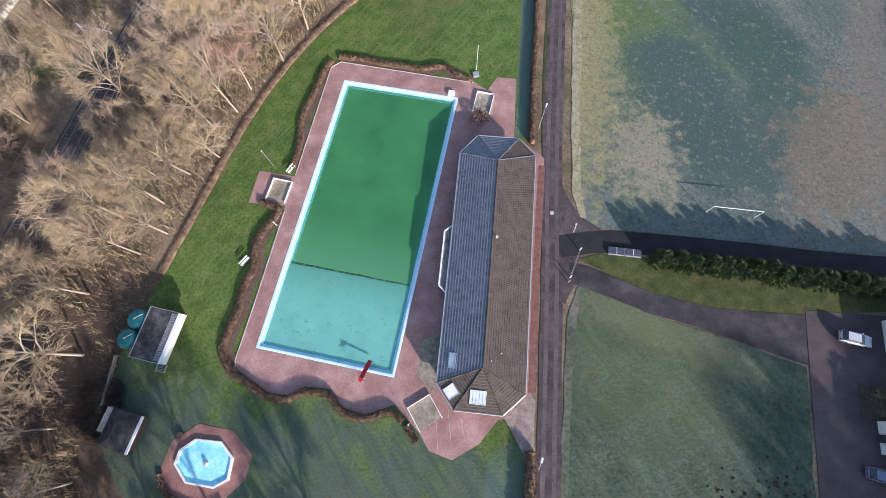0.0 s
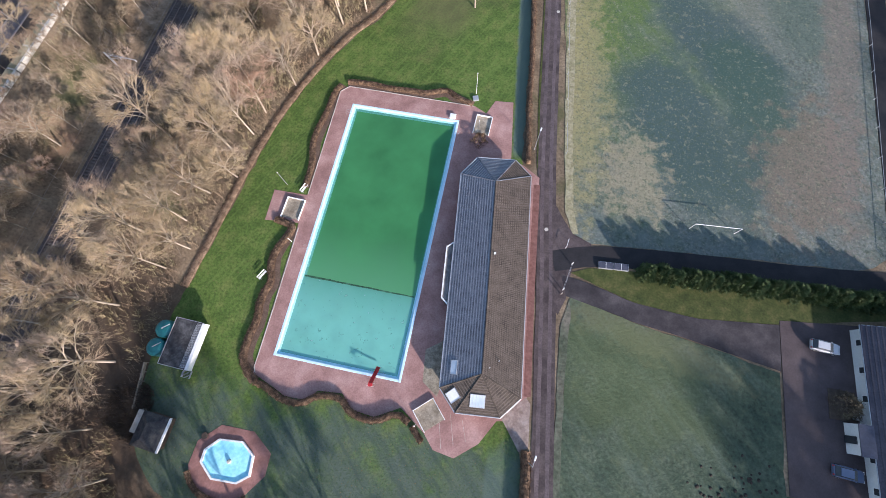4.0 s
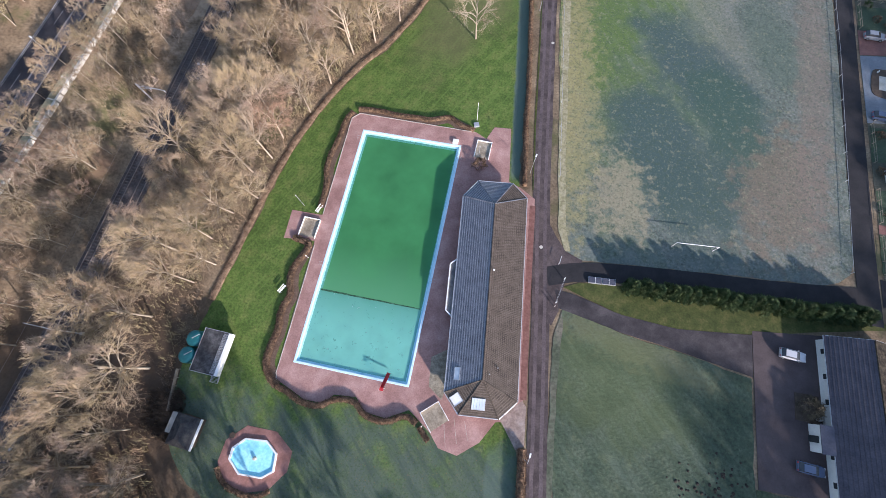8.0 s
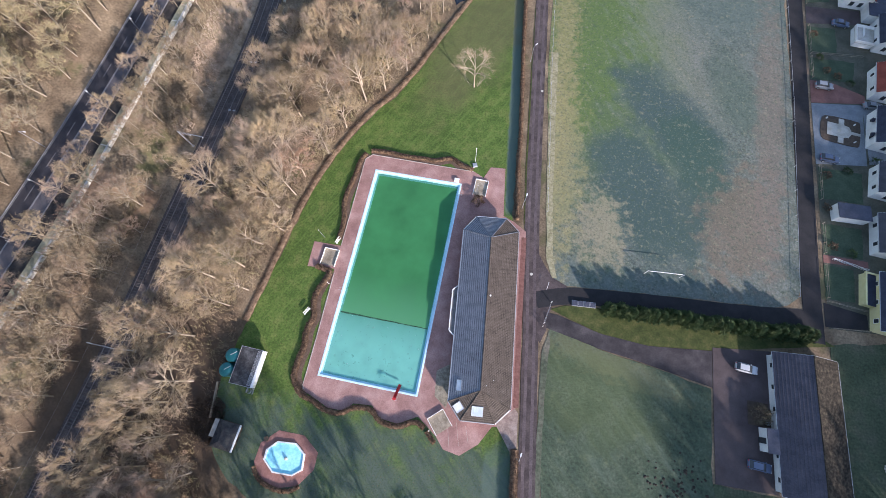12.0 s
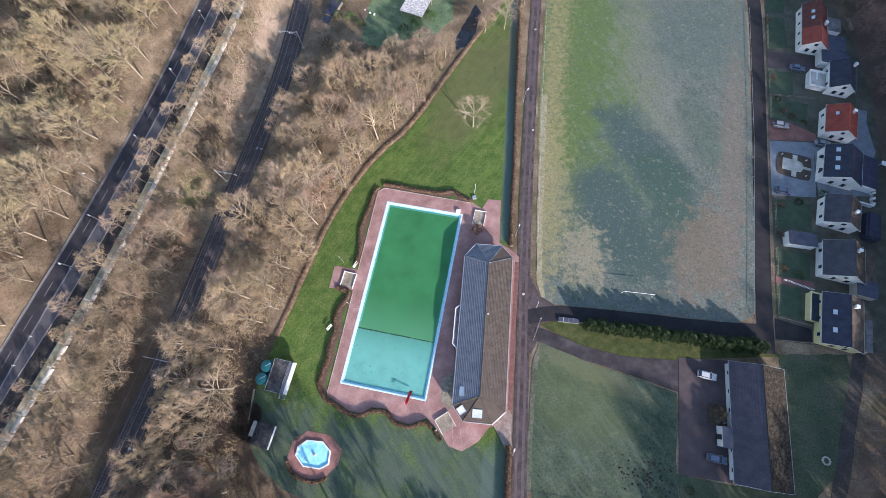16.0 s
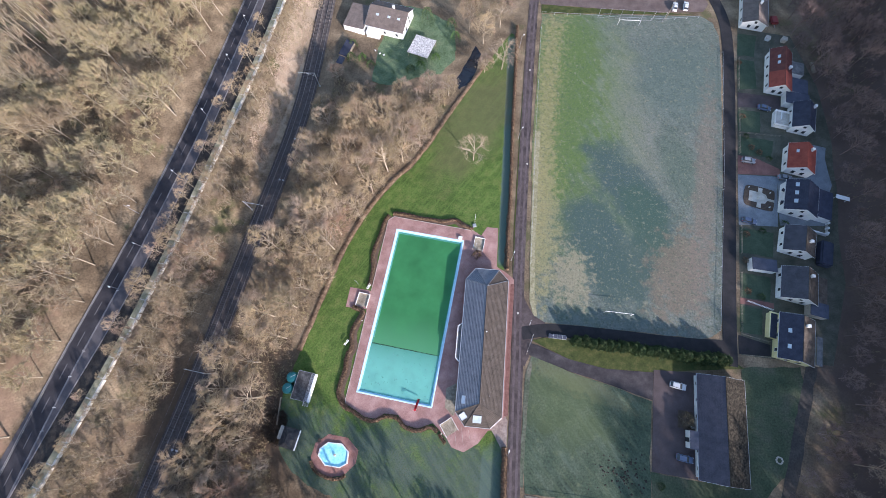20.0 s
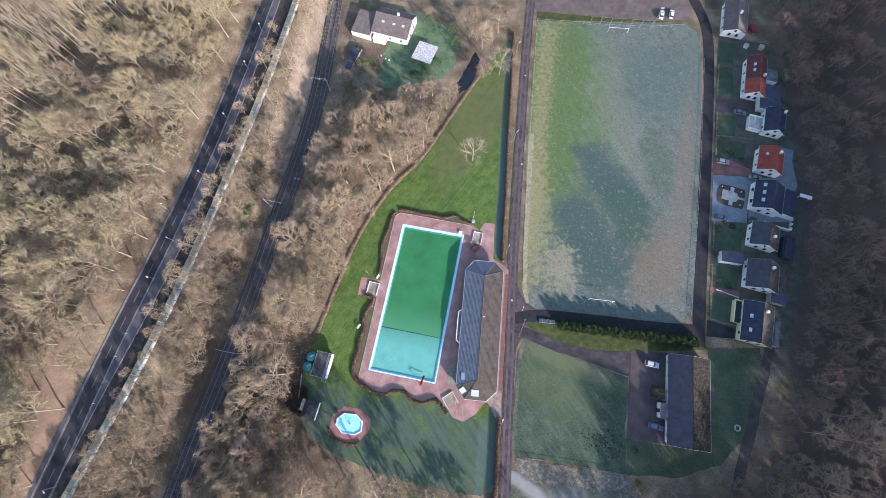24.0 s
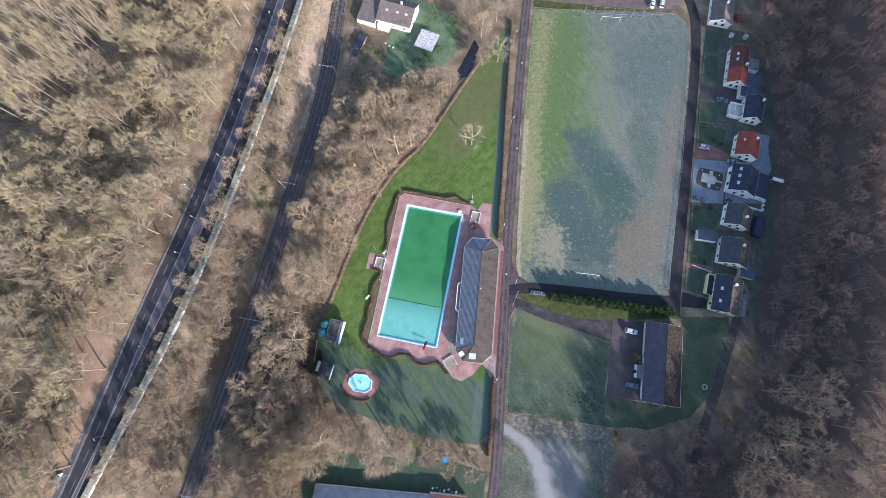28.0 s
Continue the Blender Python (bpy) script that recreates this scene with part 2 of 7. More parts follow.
mix_in(FIELD, clouds_over(2.2, 0.5, 0.66, offset=(31, 8, 0), most=0.5, ro=0.75), (0.05, 0.075, 0.06))
mix_in(FIELD, clouds_over(2.6, 0.56, 0.7, offset=(3, 58, 0), most=0.45, ro=0.75), (0.27, 0.265, 0.2))
mix_in(FIELD, clouds_over(0.4, 0.5, 0.8, slope=(0, -0.09, 3.3, -0.4, 0.14), most=0.5), (0.12, 0.15, 0.14))
MEADOW = mat("meadow_grass", [(0.033, 0.052, 0.034), (0.054, 0.077, 0.048), (0.082, 0.104, 0.068)], 0.2, fine=(1.8, 0.45), wide=(0.06, 0.2), bump=0.1, bump_scale=2.2)
mix_in(MEADOW, clouds_over(2.4, 0.5, 0.68, offset=(7, 3, 0), most=0.5), (0.04, 0.07, 0.04))
mix_in(MEADOW, clouds_over(0.35, 0.55, 0.75, offset=(1, 3, 0), most=0.5), (0.15, 0.17, 0.09))
mix_in(MEADOW, clouds_over(2.6, 0.66, 0.73, offset=(12, 4, 0), most=0.7), (0.02, 0.035, 0.02))
# pale streaks near the sun's line: light between tree shadows, put into colour
mix_in(MEADOW, clouds_over(0.6, 0.48, 0.7, offset=(4, 9, 0), most=0.25, stretch=(-43, 0.15, 1.0)), (0.14, 0.165, 0.09))
mix_in(MEADOW, clouds_over(0.45, 0.48, 0.72, offset=(14, 2, 0), most=0.4, stretch=(-48, 0.15, 1.1)), (0.12, 0.155, 0.115))
mix_in(MEADOW, patch(60, 15, 16, 3, -14, 0.8, 0.4, 0.4, 0.9), (0.2, 0.19, 0.1))
mix_in(MEADOW, patch(58, 8, 12, 9, -20, 0.5, 0.2, 0.35, 0.9), (0.125, 0.155, 0.06))
VERGE = mat("verge_grass", [(0.036, 0.051, 0.014), (0.061, 0.073, 0.02), (0.099, 0.097, 0.032)], 0.5, fine=(3, 0.3), bump=0.05, bump_scale=5)
FOREST = mat("leaf_litter", [(0.11, 0.08, 0.05), (0.175, 0.13, 0.082), (0.27, 0.205, 0.13)], 0.14, fine=(2.0, 0.4), wide=(0.035, 0.3), bump=0.15, bump_scale=1.2)
mix_in(FOREST, clouds_over(0.08, 0.56, 0.7, most=0.7), (0.085, 0.1, 0.035))
# darker litter under the eastern woods: the slope's shade put into the ground
SHADELITTER = (0.098, 0.07, 0.061)
mix_in(FOREST, clouds_over(0.05, 0.6, 0.72, offset=(9, 3, 0), most=0.6), (0.28, 0.175, 0.115))
mix_in(FOREST, patch(-51.5, 108, 3.4, 42, 3, 0.6, 0.4, 0.7, 0.8), (0.42, 0.33, 0.24))
mix_in(FOREST, patch(-89, -32, 4, 46, 4, 0.9, 0.2, 0.5, 0.9), (0.29, 0.19, 0.13))
mix_in(FOREST, patch(-34, -16, 22, 30, 10, 0.3, 0.1, 0.85, 0.8), (0.075, 0.052, 0.036))
mix_in(FOREST, patch(190, 60, 62, 240, 0, 0.2, 0.08, 0.9, 0.4), SHADELITTER)
mix_in(FOREST, patch(118, -44, 34, 32, 0, 0.2, 0.08, 0.9, 0.4), SHADELITTER)
# asphalt of the eastern roads, darkened for the shade lying on them
ASPHALT = mat("asphalt", [(0.019, 0.019, 0.021), (0.034, 0.032, 0.034)], 0.3, rough=0.85, fine=(6, 0.2), wide=(0.08, 0.15), bump=0.01, bump_scale=30)
ROADTAR = mat("main_road_asphalt", [(0.034, 0.033, 0.038), (0.056, 0.053, 0.06)], 0.3, rough=0.8, fine=(6, 0.2), wide=(0.08, 0.18), bump=0.01, bump_scale=30)
LANE = mat("old_lane_asphalt", [(0.05, 0.039, 0.038), (0.082, 0.064, 0.062), (0.123, 0.097, 0.091)], 0.35, rough=0.9, fine=(4, 0.25), wide=(0.1, 0.2), bump=0.015, bump_scale=20)
PAVEMENT = mat("pavement_asphalt", [(0.08, 0.076, 0.083), (0.115, 0.108, 0.115)], 0.4, rough=0.9, fine=(5, 0.15), bump=0.01, bump_scale=20)
DECK = mat("red_paving", [(0.26, 0.145, 0.125), (0.345, 0.2, 0.172), (0.43, 0.272, 0.236)], 0.25, rough=0.85, fine=(4, 0.16), wide=(0.09, 0.12), bump=0.006, bump_scale=12)
YARD = mat("yard_paving", [(0.065, 0.05, 0.05), (0.1, 0.078, 0.076)], 0.3, rough=0.9, fine=(5, 0.15), wide=(0.1, 0.2))
CONCRETE = mat("pale_concrete", [(0.36, 0.33, 0.27), (0.46, 0.43, 0.37), (0.55, 0.52, 0.46)], 0.6, rough=0.9, fine=(6, 0.1), wide=(0.2, 0.12), bump=0.005)
WHITE = mat("white_paint", [(0.74, 0.74, 0.72), (0.82, 0.82, 0.8)], 0.8, rough=0.6, fine=(4, 0.05))
POOLBLUE = mat("pool_paint", [(0.3, 0.62, 0.72), (0.42, 0.74, 0.82), (0.55, 0.82, 0.88)], 0.5, rough=0.5, fine=(3, 0.06))
RIM = mat("pool_rim", [(0.52, 0.74, 0.86), (0.66, 0.82, 0.9)], 0.7, rough=0.6, fine=(4, 0.06))
RUST = mat("bark", [(0.28, 0.225, 0.17), (0.39, 0.325, 0.245), (0.5, 0.42, 0.32)], 0.09, rough=0.9, per_object=0.2)

# ---- mesh helpers ----


def mesh_object(name, bm, material, parent=None, label=""):
    me = bpy.data.meshes.new(name)
    bmesh.ops.recalc_face_normals(bm, faces=bm.faces)
    bm.to_mesh(me)
    bm.free()
    for m in (material if isinstance(material, (list, tuple)) else [material]):
        me.materials.append(m)
    ob = new(name, me)
    if parent:
        ob.parent = parent
    if label:
        tagged(ob, label)
    return ob


def part(name, bm, material, parent, label=""):
    """One mesh object under a thing or under a part, in the parent's own space."""
    return mesh_object(name, bm, material, parent, label)


def thing(name, label, category, m=None, group="", kind=""):
    ob = new(name)
    ob.empty_display_size = 0.3
    if m is not None:
        ob.matrix_world = m
    return tagged(ob, label, category, group, kind)


def box(bm, x0, y0, z0, x1, y1, z1, mi=0, m=None):
    vs = [bm.verts.new((x, y, z)) for z in (z0, z1) for x, y in ((x0, y0), (x1, y0), (x1, y1), (x0, y1))]
    if m is not None:
        for v in vs:
            v.co = m @ v.co
    for f in ((3, 2, 1, 0), (4, 5, 6, 7), (0, 1, 5, 4), (1, 2, 6, 5), (2, 3, 7, 6), (3, 0, 4, 7)):
        bm.faces.new([vs[i] for i in f]).material_index = mi
    return vs


def bevelled_box(x0, y0, z0, x1, y1, z1, r=0.03, seg=1):
    bm = bmesh.new()
    box(bm, x0, y0, z0, x1, y1, z1)
    bmesh.ops.bevel(bm, geom=bm.edges[:], offset=r, segments=seg, affect="EDGES")
    return bm


def boxes(*bs):
    bm = bmesh.new()
    for b in bs:
        box(bm, *b)
    return bm


def tube(bm, a, b, r0, r1=None, sides=6, cap=True):
    a, b = Vector(a), Vector(b)
    r1 = r0 if r1 is None else r1
    d = (b - a).normalized()
    u = d.orthogonal().normalized()
    w = d.cross(u)
    rings = []
    for p, r in ((a, r0), (b, r1)):
        rings.append([bm.verts.new(p + (u * math.cos(k * math.tau / sides) + w * math.sin(k * math.tau / sides)) * r) for k in range(sides)])
    for k in range(sides):
        bm.faces.new((rings[0][k], rings[0][(k + 1) % sides], rings[1][(k + 1) % sides], rings[1][k]))
    if cap:
        bm.faces.new(rings[0][::-1])
        bm.faces.new(rings[1])


def tubes(*ts, sides=6):
    bm = bmesh.new()
    for t in ts:
        tube(bm, *t, sides=sides)
    return bm


def wavy(pts, step=1.2, amp=0.12, seed=0, closed=True):
    """The outline with points every step metres, pushed a little to and fro."""
    out = []
    n = len(pts)
    for i in range(n if closed else n - 1):
        a, b = Vector(pts[i]), Vector(pts[(i + 1) % n])
        k = max(1, int((b - a).length / step))
        for j in range(k):
            p = a.lerp(b, j / k)
            q = noise.noise_vector((p.x * 0.37 + seed, p.y * 0.37, seed * 1.7)) * amp + noise.noise_vector((p.x * 1.6, p.y * 1.6, seed * 3.1)) * amp * 0.6
            out.append((p.x + q.x, p.y + q.y))
    if not closed:
        out.append(tuple(pts[-1]))
    return out


def smooth(pts, rounds=2, closed=True):
    for _ in range(rounds):
        out = []
        n = len(pts)
        for i in range(n if closed else n - 1):
            a, b = pts[i], pts[(i + 1) % n]
            out += [(a[0] * 0.75 + b[0] * 0.25, a[1] * 0.75 + b[1] * 0.25), (a[0] * 0.25 + b[0] * 0.75, a[1] * 0.25 + b[1] * 0.75)]
        pts = out if closed else [pts[0]] + out + [pts[-1]]
    return pts


def slab_bm(pts, top, thick):
    bm = bmesh.new()
    lo = [bm.verts.new((x, y, top - thick)) for x, y in pts]
    hi = [bm.verts.new((x, y, top)) for x, y in pts]
    f = bm.faces.new(hi)
    f.normal_update()
    n = len(pts)
    mids = {}
    for i in range(n):
        k = (round((pts[i][0] + pts[(i + 1) % n][0]) * 50), round((pts[i][1] + pts[(i + 1) % n][1]) * 50))
        mids.setdefault(k, []).append(i)
    for i in range(n):
        k = (round((pts[i][0] + pts[(i + 1) % n][0]) * 50), round((pts[i][1] + pts[(i + 1) % n][1]) * 50))
        if len(mids[k]) == 1:
            bm.faces.new((lo[i], lo[(i + 1) % n], hi[(i + 1) % n], hi[i]))
    bmesh.ops.triangulate(bm, faces=[f])
    return bm


def slab(name, pts, top, thick, material, label, category="ground", kind="structure"):
    return tagged(mesh_object(name, slab_bm(pts, top, thick), material), label, category, "", kind)


def offset_line(pts, d):
    """The open line moved d metres to its left."""
    out = []
    for i, p in enumerate(pts):
        a, b = Vector(pts[max(i - 1, 0)]), Vector(pts[min(i + 1, len(pts) - 1)])
        t = (b - a).normalized()
        out.append((p[0] - t.y * d, p[1] + t.x * d))
    return out


def strip(pts, left, right):
    return offset_line(pts, left) + offset_line(pts, -right)[::-1]


def arrays_mesh(name, verts, tris, material, parent=None):
    me = bpy.data.meshes.new(name)
    verts, tris = np.asarray(verts, np.float32), np.asarray(tris, np.int32)
    me.vertices.add(len(verts))
    me.vertices.foreach_set("co", verts.ravel())
    me.loops.add(tris.size)
    me.loops.foreach_set("vertex_index", tris.ravel())
    me.polygons.add(len(tris))
    me.polygons.foreach_set("loop_start", np.arange(0, tris.size, 3, dtype=np.int32))
    me.update(calc_edges=True)
    for m in (material if isinstance(material, (list, tuple)) else [material]):
        me.materials.append(m)
    return me


# ---- lines of the plan: x by y ----
RAIL_Y, RAIL_X = [-400, -62, -39, -20, -3, 15, 32, 57, 82, 103, 133, 400], [-57, -48.2, -47.4, -46.0, -44.7, -44.5, -44.0, -43.3, -42.7, -44.2, -47.8, -80]
ROAD_Y, ROAD_X = [-400, -65, -50, -30, -20, -7, 8, 27, 46, 55, 80, 116, 400], [-129, -82.4, -81.6, -80.4, -80.0, -79.3, -77.6, -75.5, -74.4, -73.5, -72.9, -72.9, -75]
WALL_Y, WALL_X = [-400, -37, -21, -10, 5, 26, 50, 67, 82, 107, 400], [-135, -71.2, -68.2, -66.5, -65.0, -63.0, -61.9, -61.2, -60.4, -60.0, -64]
PAVE_Y, PAVE_X = [-400, -36, -26, -12, 6, 18, 33, 55, 69, 99, 119, 400], [-127, -77.4, -76.6, -74.3, -71.3, -69.9, -69.1, -67.7, -67.5, -67.0, -67.8, -71]


def along(ys, xs, y, soft=7):
    return float(sum(np.interp(y + d * soft, ys, xs) for d in (-2, -1, 0, 1, 2)) / 5)


def rail_x(y): return along(RAIL_Y, RAIL_X, y)
def road_x(y): return along(ROAD_Y, ROAD_X, y)
def wall_x(y): return along(WALL_Y, WALL_X, y)
def pave_x(y): return along(PAVE_Y, PAVE_X, y)


RAIL_Z, ROAD_Z = 0.8, 7.2


def ease(t):
    t = min(1.0, max(0.0, t))
    return t * t * (3 - 2 * t)


def ground_z(x, y):
    """The height of the bare ground."""
    base = 131.5 - 30 * ease((-4 - y) / 30)
    if x > base:
        d = x - base
        rise = (0.8 - 0.3 * ease((-45 - y) / 40)) * max(0.0, d - 6) * ease(d / 25)
        top = 16.0 + 0.02 * d - 0.24 * max(0.0, 22 - y) * ease((x - 122) / 18) - 0.1 * max(0.0, x - 160)
        top = max(top, 2.0)
        soft_top = top - 4 * math.exp(-max(0.0, rise - top + 4) / 4)
        return min(rise, soft_top) + noise.noise((x * 0.05, y * 0.05, 2)) * 1.2 * ease(d / 20)
    if x > -19:
        return 0.0
    rx, wx, cx = rail_x(y), wall_x(y), road_x(y)
    if x > rx + 3.2:
        t = (-19 - x) / (-19 - rx - 3.2)
        return RAIL_Z * ease(t) + noise.noise((x * 0.09, y * 0.09, 5)) * 0.7 * ease(t * 4) * ease((1 - t) * 4)
    if x > rx - 3.2:
        return RAIL_Z
    if x > wx + 0.4:
        t = (rx - 3.2 - x) / (rx - 3.2 - wx - 0.4)
        return RAIL_Z + (ROAD_Z - RAIL_Z) * (0.25 * t + 0.75 * ease(t)) + noise.noise((x * 0.12, y * 0.12, 7)) * 0.5 * ease(t * 5) * ease((1 - t) * 5)
    if x > cx - 4.0:
        return ROAD_Z
    d = cx - 4.0 - x
    return ROAD_Z + 0.9 * ease(d / 5) + 0.09 * d + noise.noise((x * 0.04, y * 0.04, 9)) * 2.0 * ease(d / 15)


def build_ground():
    xs = sorted(set([-1500, -900, -500, -340, -280] + [float(v) for v in np.arange(-240, -160, 8)] + [float(v) for v in np.arange(-160, -18, 1.5)] + [-10, -0.5, 24.5, 34, 45, 60, 80] + [float(v) for v in np.arange(92, 262, 4)] + [300, 400, 600, 1000, 1500]))
    ys = sorted(set([-1500, -900, -500, -300, -220] + [float(v) for v in np.arange(-170, -4, 4)] + [-2.0, 25.0, 53.0] + [float(v) for v in np.arange(4, 262, 4)] + [300, 400, 600, 1000, 1500]))
    verts = [(x, y, ground_z(max(-330, min(x, 330)), max(-300, min(y, 330))) - 0.03) for y in ys for x in xs]
    nx = len(xs)
    # the pool and the paddling pool are dug out of the sheet
    tris = []
    for j in range(len(ys) - 1):
        for i in range(nx - 1):
            a = j * nx + i
            if xs[i] >= -0.6 and xs[i + 1] <= 24.6 and ys[j] >= -2.1 and ys[j + 1] <= 53.1:
                continue
            tris += [(a, a + 1, a + nx + 1), (a, a + nx + 1, a + nx)]
    return arrays_mesh("ground", verts, tris, FOREST)


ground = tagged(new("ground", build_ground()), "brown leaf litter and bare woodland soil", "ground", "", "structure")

# ---- lawns, pitch, meadow ----
PX, PY = 22.0, 50.6          # the swimming pool's outer size
LAWN_EDGE = [(44.6, -28), (44.2, -13), (41.5, -4), (39, 0), (35.6, 44), (32.5, 78), (29.6, 110), (26.5, 135), (24.2, 136), (18.5, 121), (9.3, 97), (1.8, 75), (-5.1, 66), (-11.9, 50),
             (-15, 36), (-17, 20), (-19, 6.5), (-20.5, -4), (-19.5, -14), (-15.5, -21), (-8, -25), (4, -27.5), (18, -29), (32, -29)]
lawn_pts = wavy(smooth(LAWN_EDGE, 1), 1.5, 0.5, 3)
HOLE = [(-0.4, -1.9), (24.4, -1.9), (24.4, 52.9), (-0.4, 52.9)]


def holed(outer, hole):
    """One outline that goes round the outer edge and, by a seam, round the hole."""
    k = min(range(len(outer)), key=lambda i: (outer[i][0] - hole[0][0]) ** 2 + (outer[i][1] - hole[0][1]) ** 2)
    area = sum(outer[i][0] * outer[(i + 1) % len(outer)][1] - outer[(i + 1) % len(outer)][0] * outer[i][1] for i in range(len(outer)))
    h = hole if area < 0 else [hole[0]] + hole[:0:-1]
    return outer[:k + 1] + h + [(h[0][0] + 0.0005, h[0][1] - 0.0005), (outer[k][0] + 0.0005, outer[k][1] - 0.0005)] + outer[k + 1:]


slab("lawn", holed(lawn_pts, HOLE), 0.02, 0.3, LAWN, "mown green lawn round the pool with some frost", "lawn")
FIELD_EDGE = [(34.9, 147.2), (38.5, 90), (42.0, 60), (44.6, 36), (46.6, 31), (50, 29.8), (72, 31.8), (94, 33.5), (97.6, 34.6), (99.8, 36.6), (100.6, 40), (101.4, 90), (101.2, 135), (100.6, 148), (98.5, 153.5), (94, 156.3)]
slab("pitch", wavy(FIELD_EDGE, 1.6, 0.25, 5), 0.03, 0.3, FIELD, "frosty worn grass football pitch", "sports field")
slab("meadow", wavy([(47.2, 19.6), (58, 17.2), (68.7, 15.8), (81.5, 13.6), (81.8, -4), (83, -14), (50, -15.6), (48.6, -8)], 1.6, 0.25, 8), 0.03, 0.3, MEADOW, "pale green frosty meadow beside the lane", "meadow")
slab("verge", wavy([(47, 23.8), (58, 20.6), (68.6, 19.9), (81.5, 21.6), (94, 24.5), (107, 27.5), (100, 30), (88, 27.6), (64, 27.0), (50, 25.2)], 1.5, 0.15, 9), 0.035, 0.3, VERGE, "grass verge below the conifer hedge", "verge")
# grass darker than the pool lawn's: the wood's shade put into its colour
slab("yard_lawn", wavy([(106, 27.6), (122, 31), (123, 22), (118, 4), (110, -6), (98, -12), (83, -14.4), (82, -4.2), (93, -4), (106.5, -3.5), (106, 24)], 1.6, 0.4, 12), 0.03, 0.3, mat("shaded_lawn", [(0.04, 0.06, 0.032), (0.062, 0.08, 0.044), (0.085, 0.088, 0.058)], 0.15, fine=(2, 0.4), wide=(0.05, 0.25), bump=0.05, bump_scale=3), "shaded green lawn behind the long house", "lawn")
ROUGH = mat("rough_grass", [(0.065, 0.08, 0.05), (0.1, 0.11, 0.075), (0.16, 0.145, 0.11)], 0.15, fine=(1.5, 0.4), wide=(0.06, 0.25), bump=0.08, bump_scale=2.5)
mix_in(ROUGH, patch(70, -33, 8, 13, 15, 0.35, 0.2, 0.8, 0.9), (0.19, 0.18, 0.178))
for cx, cy, rx, ry, tn in ((50.5, -21.6, 3.2, 1.7, -20), (55.5, -23.6, 3.4, 2.0, -32), (60.2, -27.2, 4.2, 2.3, -48), (63.8, -32.2, 4.4, 2.7, -60), (66.4, -38.4, 5.0, 3.0, -68), (68.4, -47.0, 6.5, 3.2, -80)):
    mix_in(ROUGH, patch(cx, cy, rx, ry, tn, 0.3, 0.35, 0.8, 1.0), (0.31, 0.295, 0.275))
slab("rough_meadow", wavy([(49.4, -19.4), (56, -22.0), (81, -19), (84.5, -32), (88, -60), (52, -60), (49.2, -24)], 1.6, 0.5, 14), 0.055, 0.3, ROUGH, "rough meadow crossed by a pale gravel track", "meadow")

# ---- roads ----
LANE_LINE = [(27.5, 200), (30.5, 165), (32.6, 130), (36.9, 80), (40.6, 40), (43.0, 22), (44.6, 7), (46.8, -14), (49.0, -32), (49.6, -46), (50, -80)]
lane = slab("lane", wavy(strip(smooth(LANE_LINE, 2, False), 1.7, 1.75), 2.5, 0.12, 21), 0.06, 0.3, LANE, "narrow worn asphalt lane", "road")
WORN = mat("worn_wheel_track", [(0.088, 0.07, 0.071), (0.134, 0.106, 0.105)], 0.5, rough=0.9, fine=(4, 0.25), wide=(0.12, 0.2))
for off in (0.75, -0.8):
    slab("wheel_track", wavy(strip(offset_line(smooth(LANE_LINE, 2, False), off), 0.33, 0.33), 1.5, 0.1, 22 + off), 0.066, 0.05, WORN, "paler worn wheel track in the lane", "road")
CROSS = [(43.6, 25.3), (50, 27.6), (60, 28.8), (72, 29.8), (88, 30.9), (101, 32.5)]
slab("side_road", strip(smooth(CROSS, 1, False), 1.9, 1.9), 0.065, 0.3, ASPHALT, "dark asphalt side road along the pitch", "road")
EAST = [(102.9, 27.5), (102.7, 41), (103.6, 90), (104.1, 130), (103.6, 150), (101.5, 160), (96, 172), (86, 184)]
slab("east_road", strip(smooth(EAST, 2, False), 2.0, 2.0), 0.07, 0.3, ASPHALT, "dark asphalt road along the houses", "road")
slab("driveway", wavy([(45.4, 23.2), (46.6, 19.6), (58, 17.4), (68.7, 16.0), (81.7, 14.0), (81.7, 21.5), (68.6, 20.0), (58.3, 20.6), (49, 22.8)], 2, 0.1, 4), 0.06, 0.3, mat("drive_asphalt", [(0.033, 0.029, 0.031), (0.055, 0.048, 0.05), (0.085, 0.074, 0.074)], 0.3, rough=0.9, fine=(4, 0.2), wide=(0.1, 0.2)), "dark asphalt driveway", "driveway")
slab("junction", wavy([(43.0, 36), (44.9, 33.2), (46.6, 31.0), (50, 29.8), (50, 26), (47.3, 25.2), (46.9, 22.5), (46.6, 19.0), (45.6, 16), (44.0, 18)], 1.5, 0.12, 17), 0.057, 0.2, LANE, "patched asphalt junction of lane and side road", "road")
slab("parking_yard", [(81.7, 22.3), (82.3, -4.0), (94.2, -3.6), (94.4, 23.9)], 0.07, 0.3, YARD, "brown paved parking yard", "yard")

ys = list(np.arange(-260, 262, 6.0))
road_line = [(road_x(y), y) for y in ys]
slab("main_road", strip(road_line, 2.6, 2.5), ROAD_Z + 0.06, 0.5, ROADTAR, "dark two-lane asphalt road on the slope", "road")
# wall and tree shadow on this strip is put into its dark colour
slab("bank_strip", [(pave_x(y), y) for y in ys] + [(wall_x(y) - 2.1, y) for y in ys][::-1], ROAD_Z + 0.04, 0.5, mat("damp_leaf_mould", [(0.03, 0.028, 0.026), (0.055, 0.048, 0.042), (0.085, 0.07, 0.055)], 0.5, fine=(3, 0.35), wide=(0.1, 0.2)), "strip darkened for shadow between the pavement and the retaining wall", "verge")
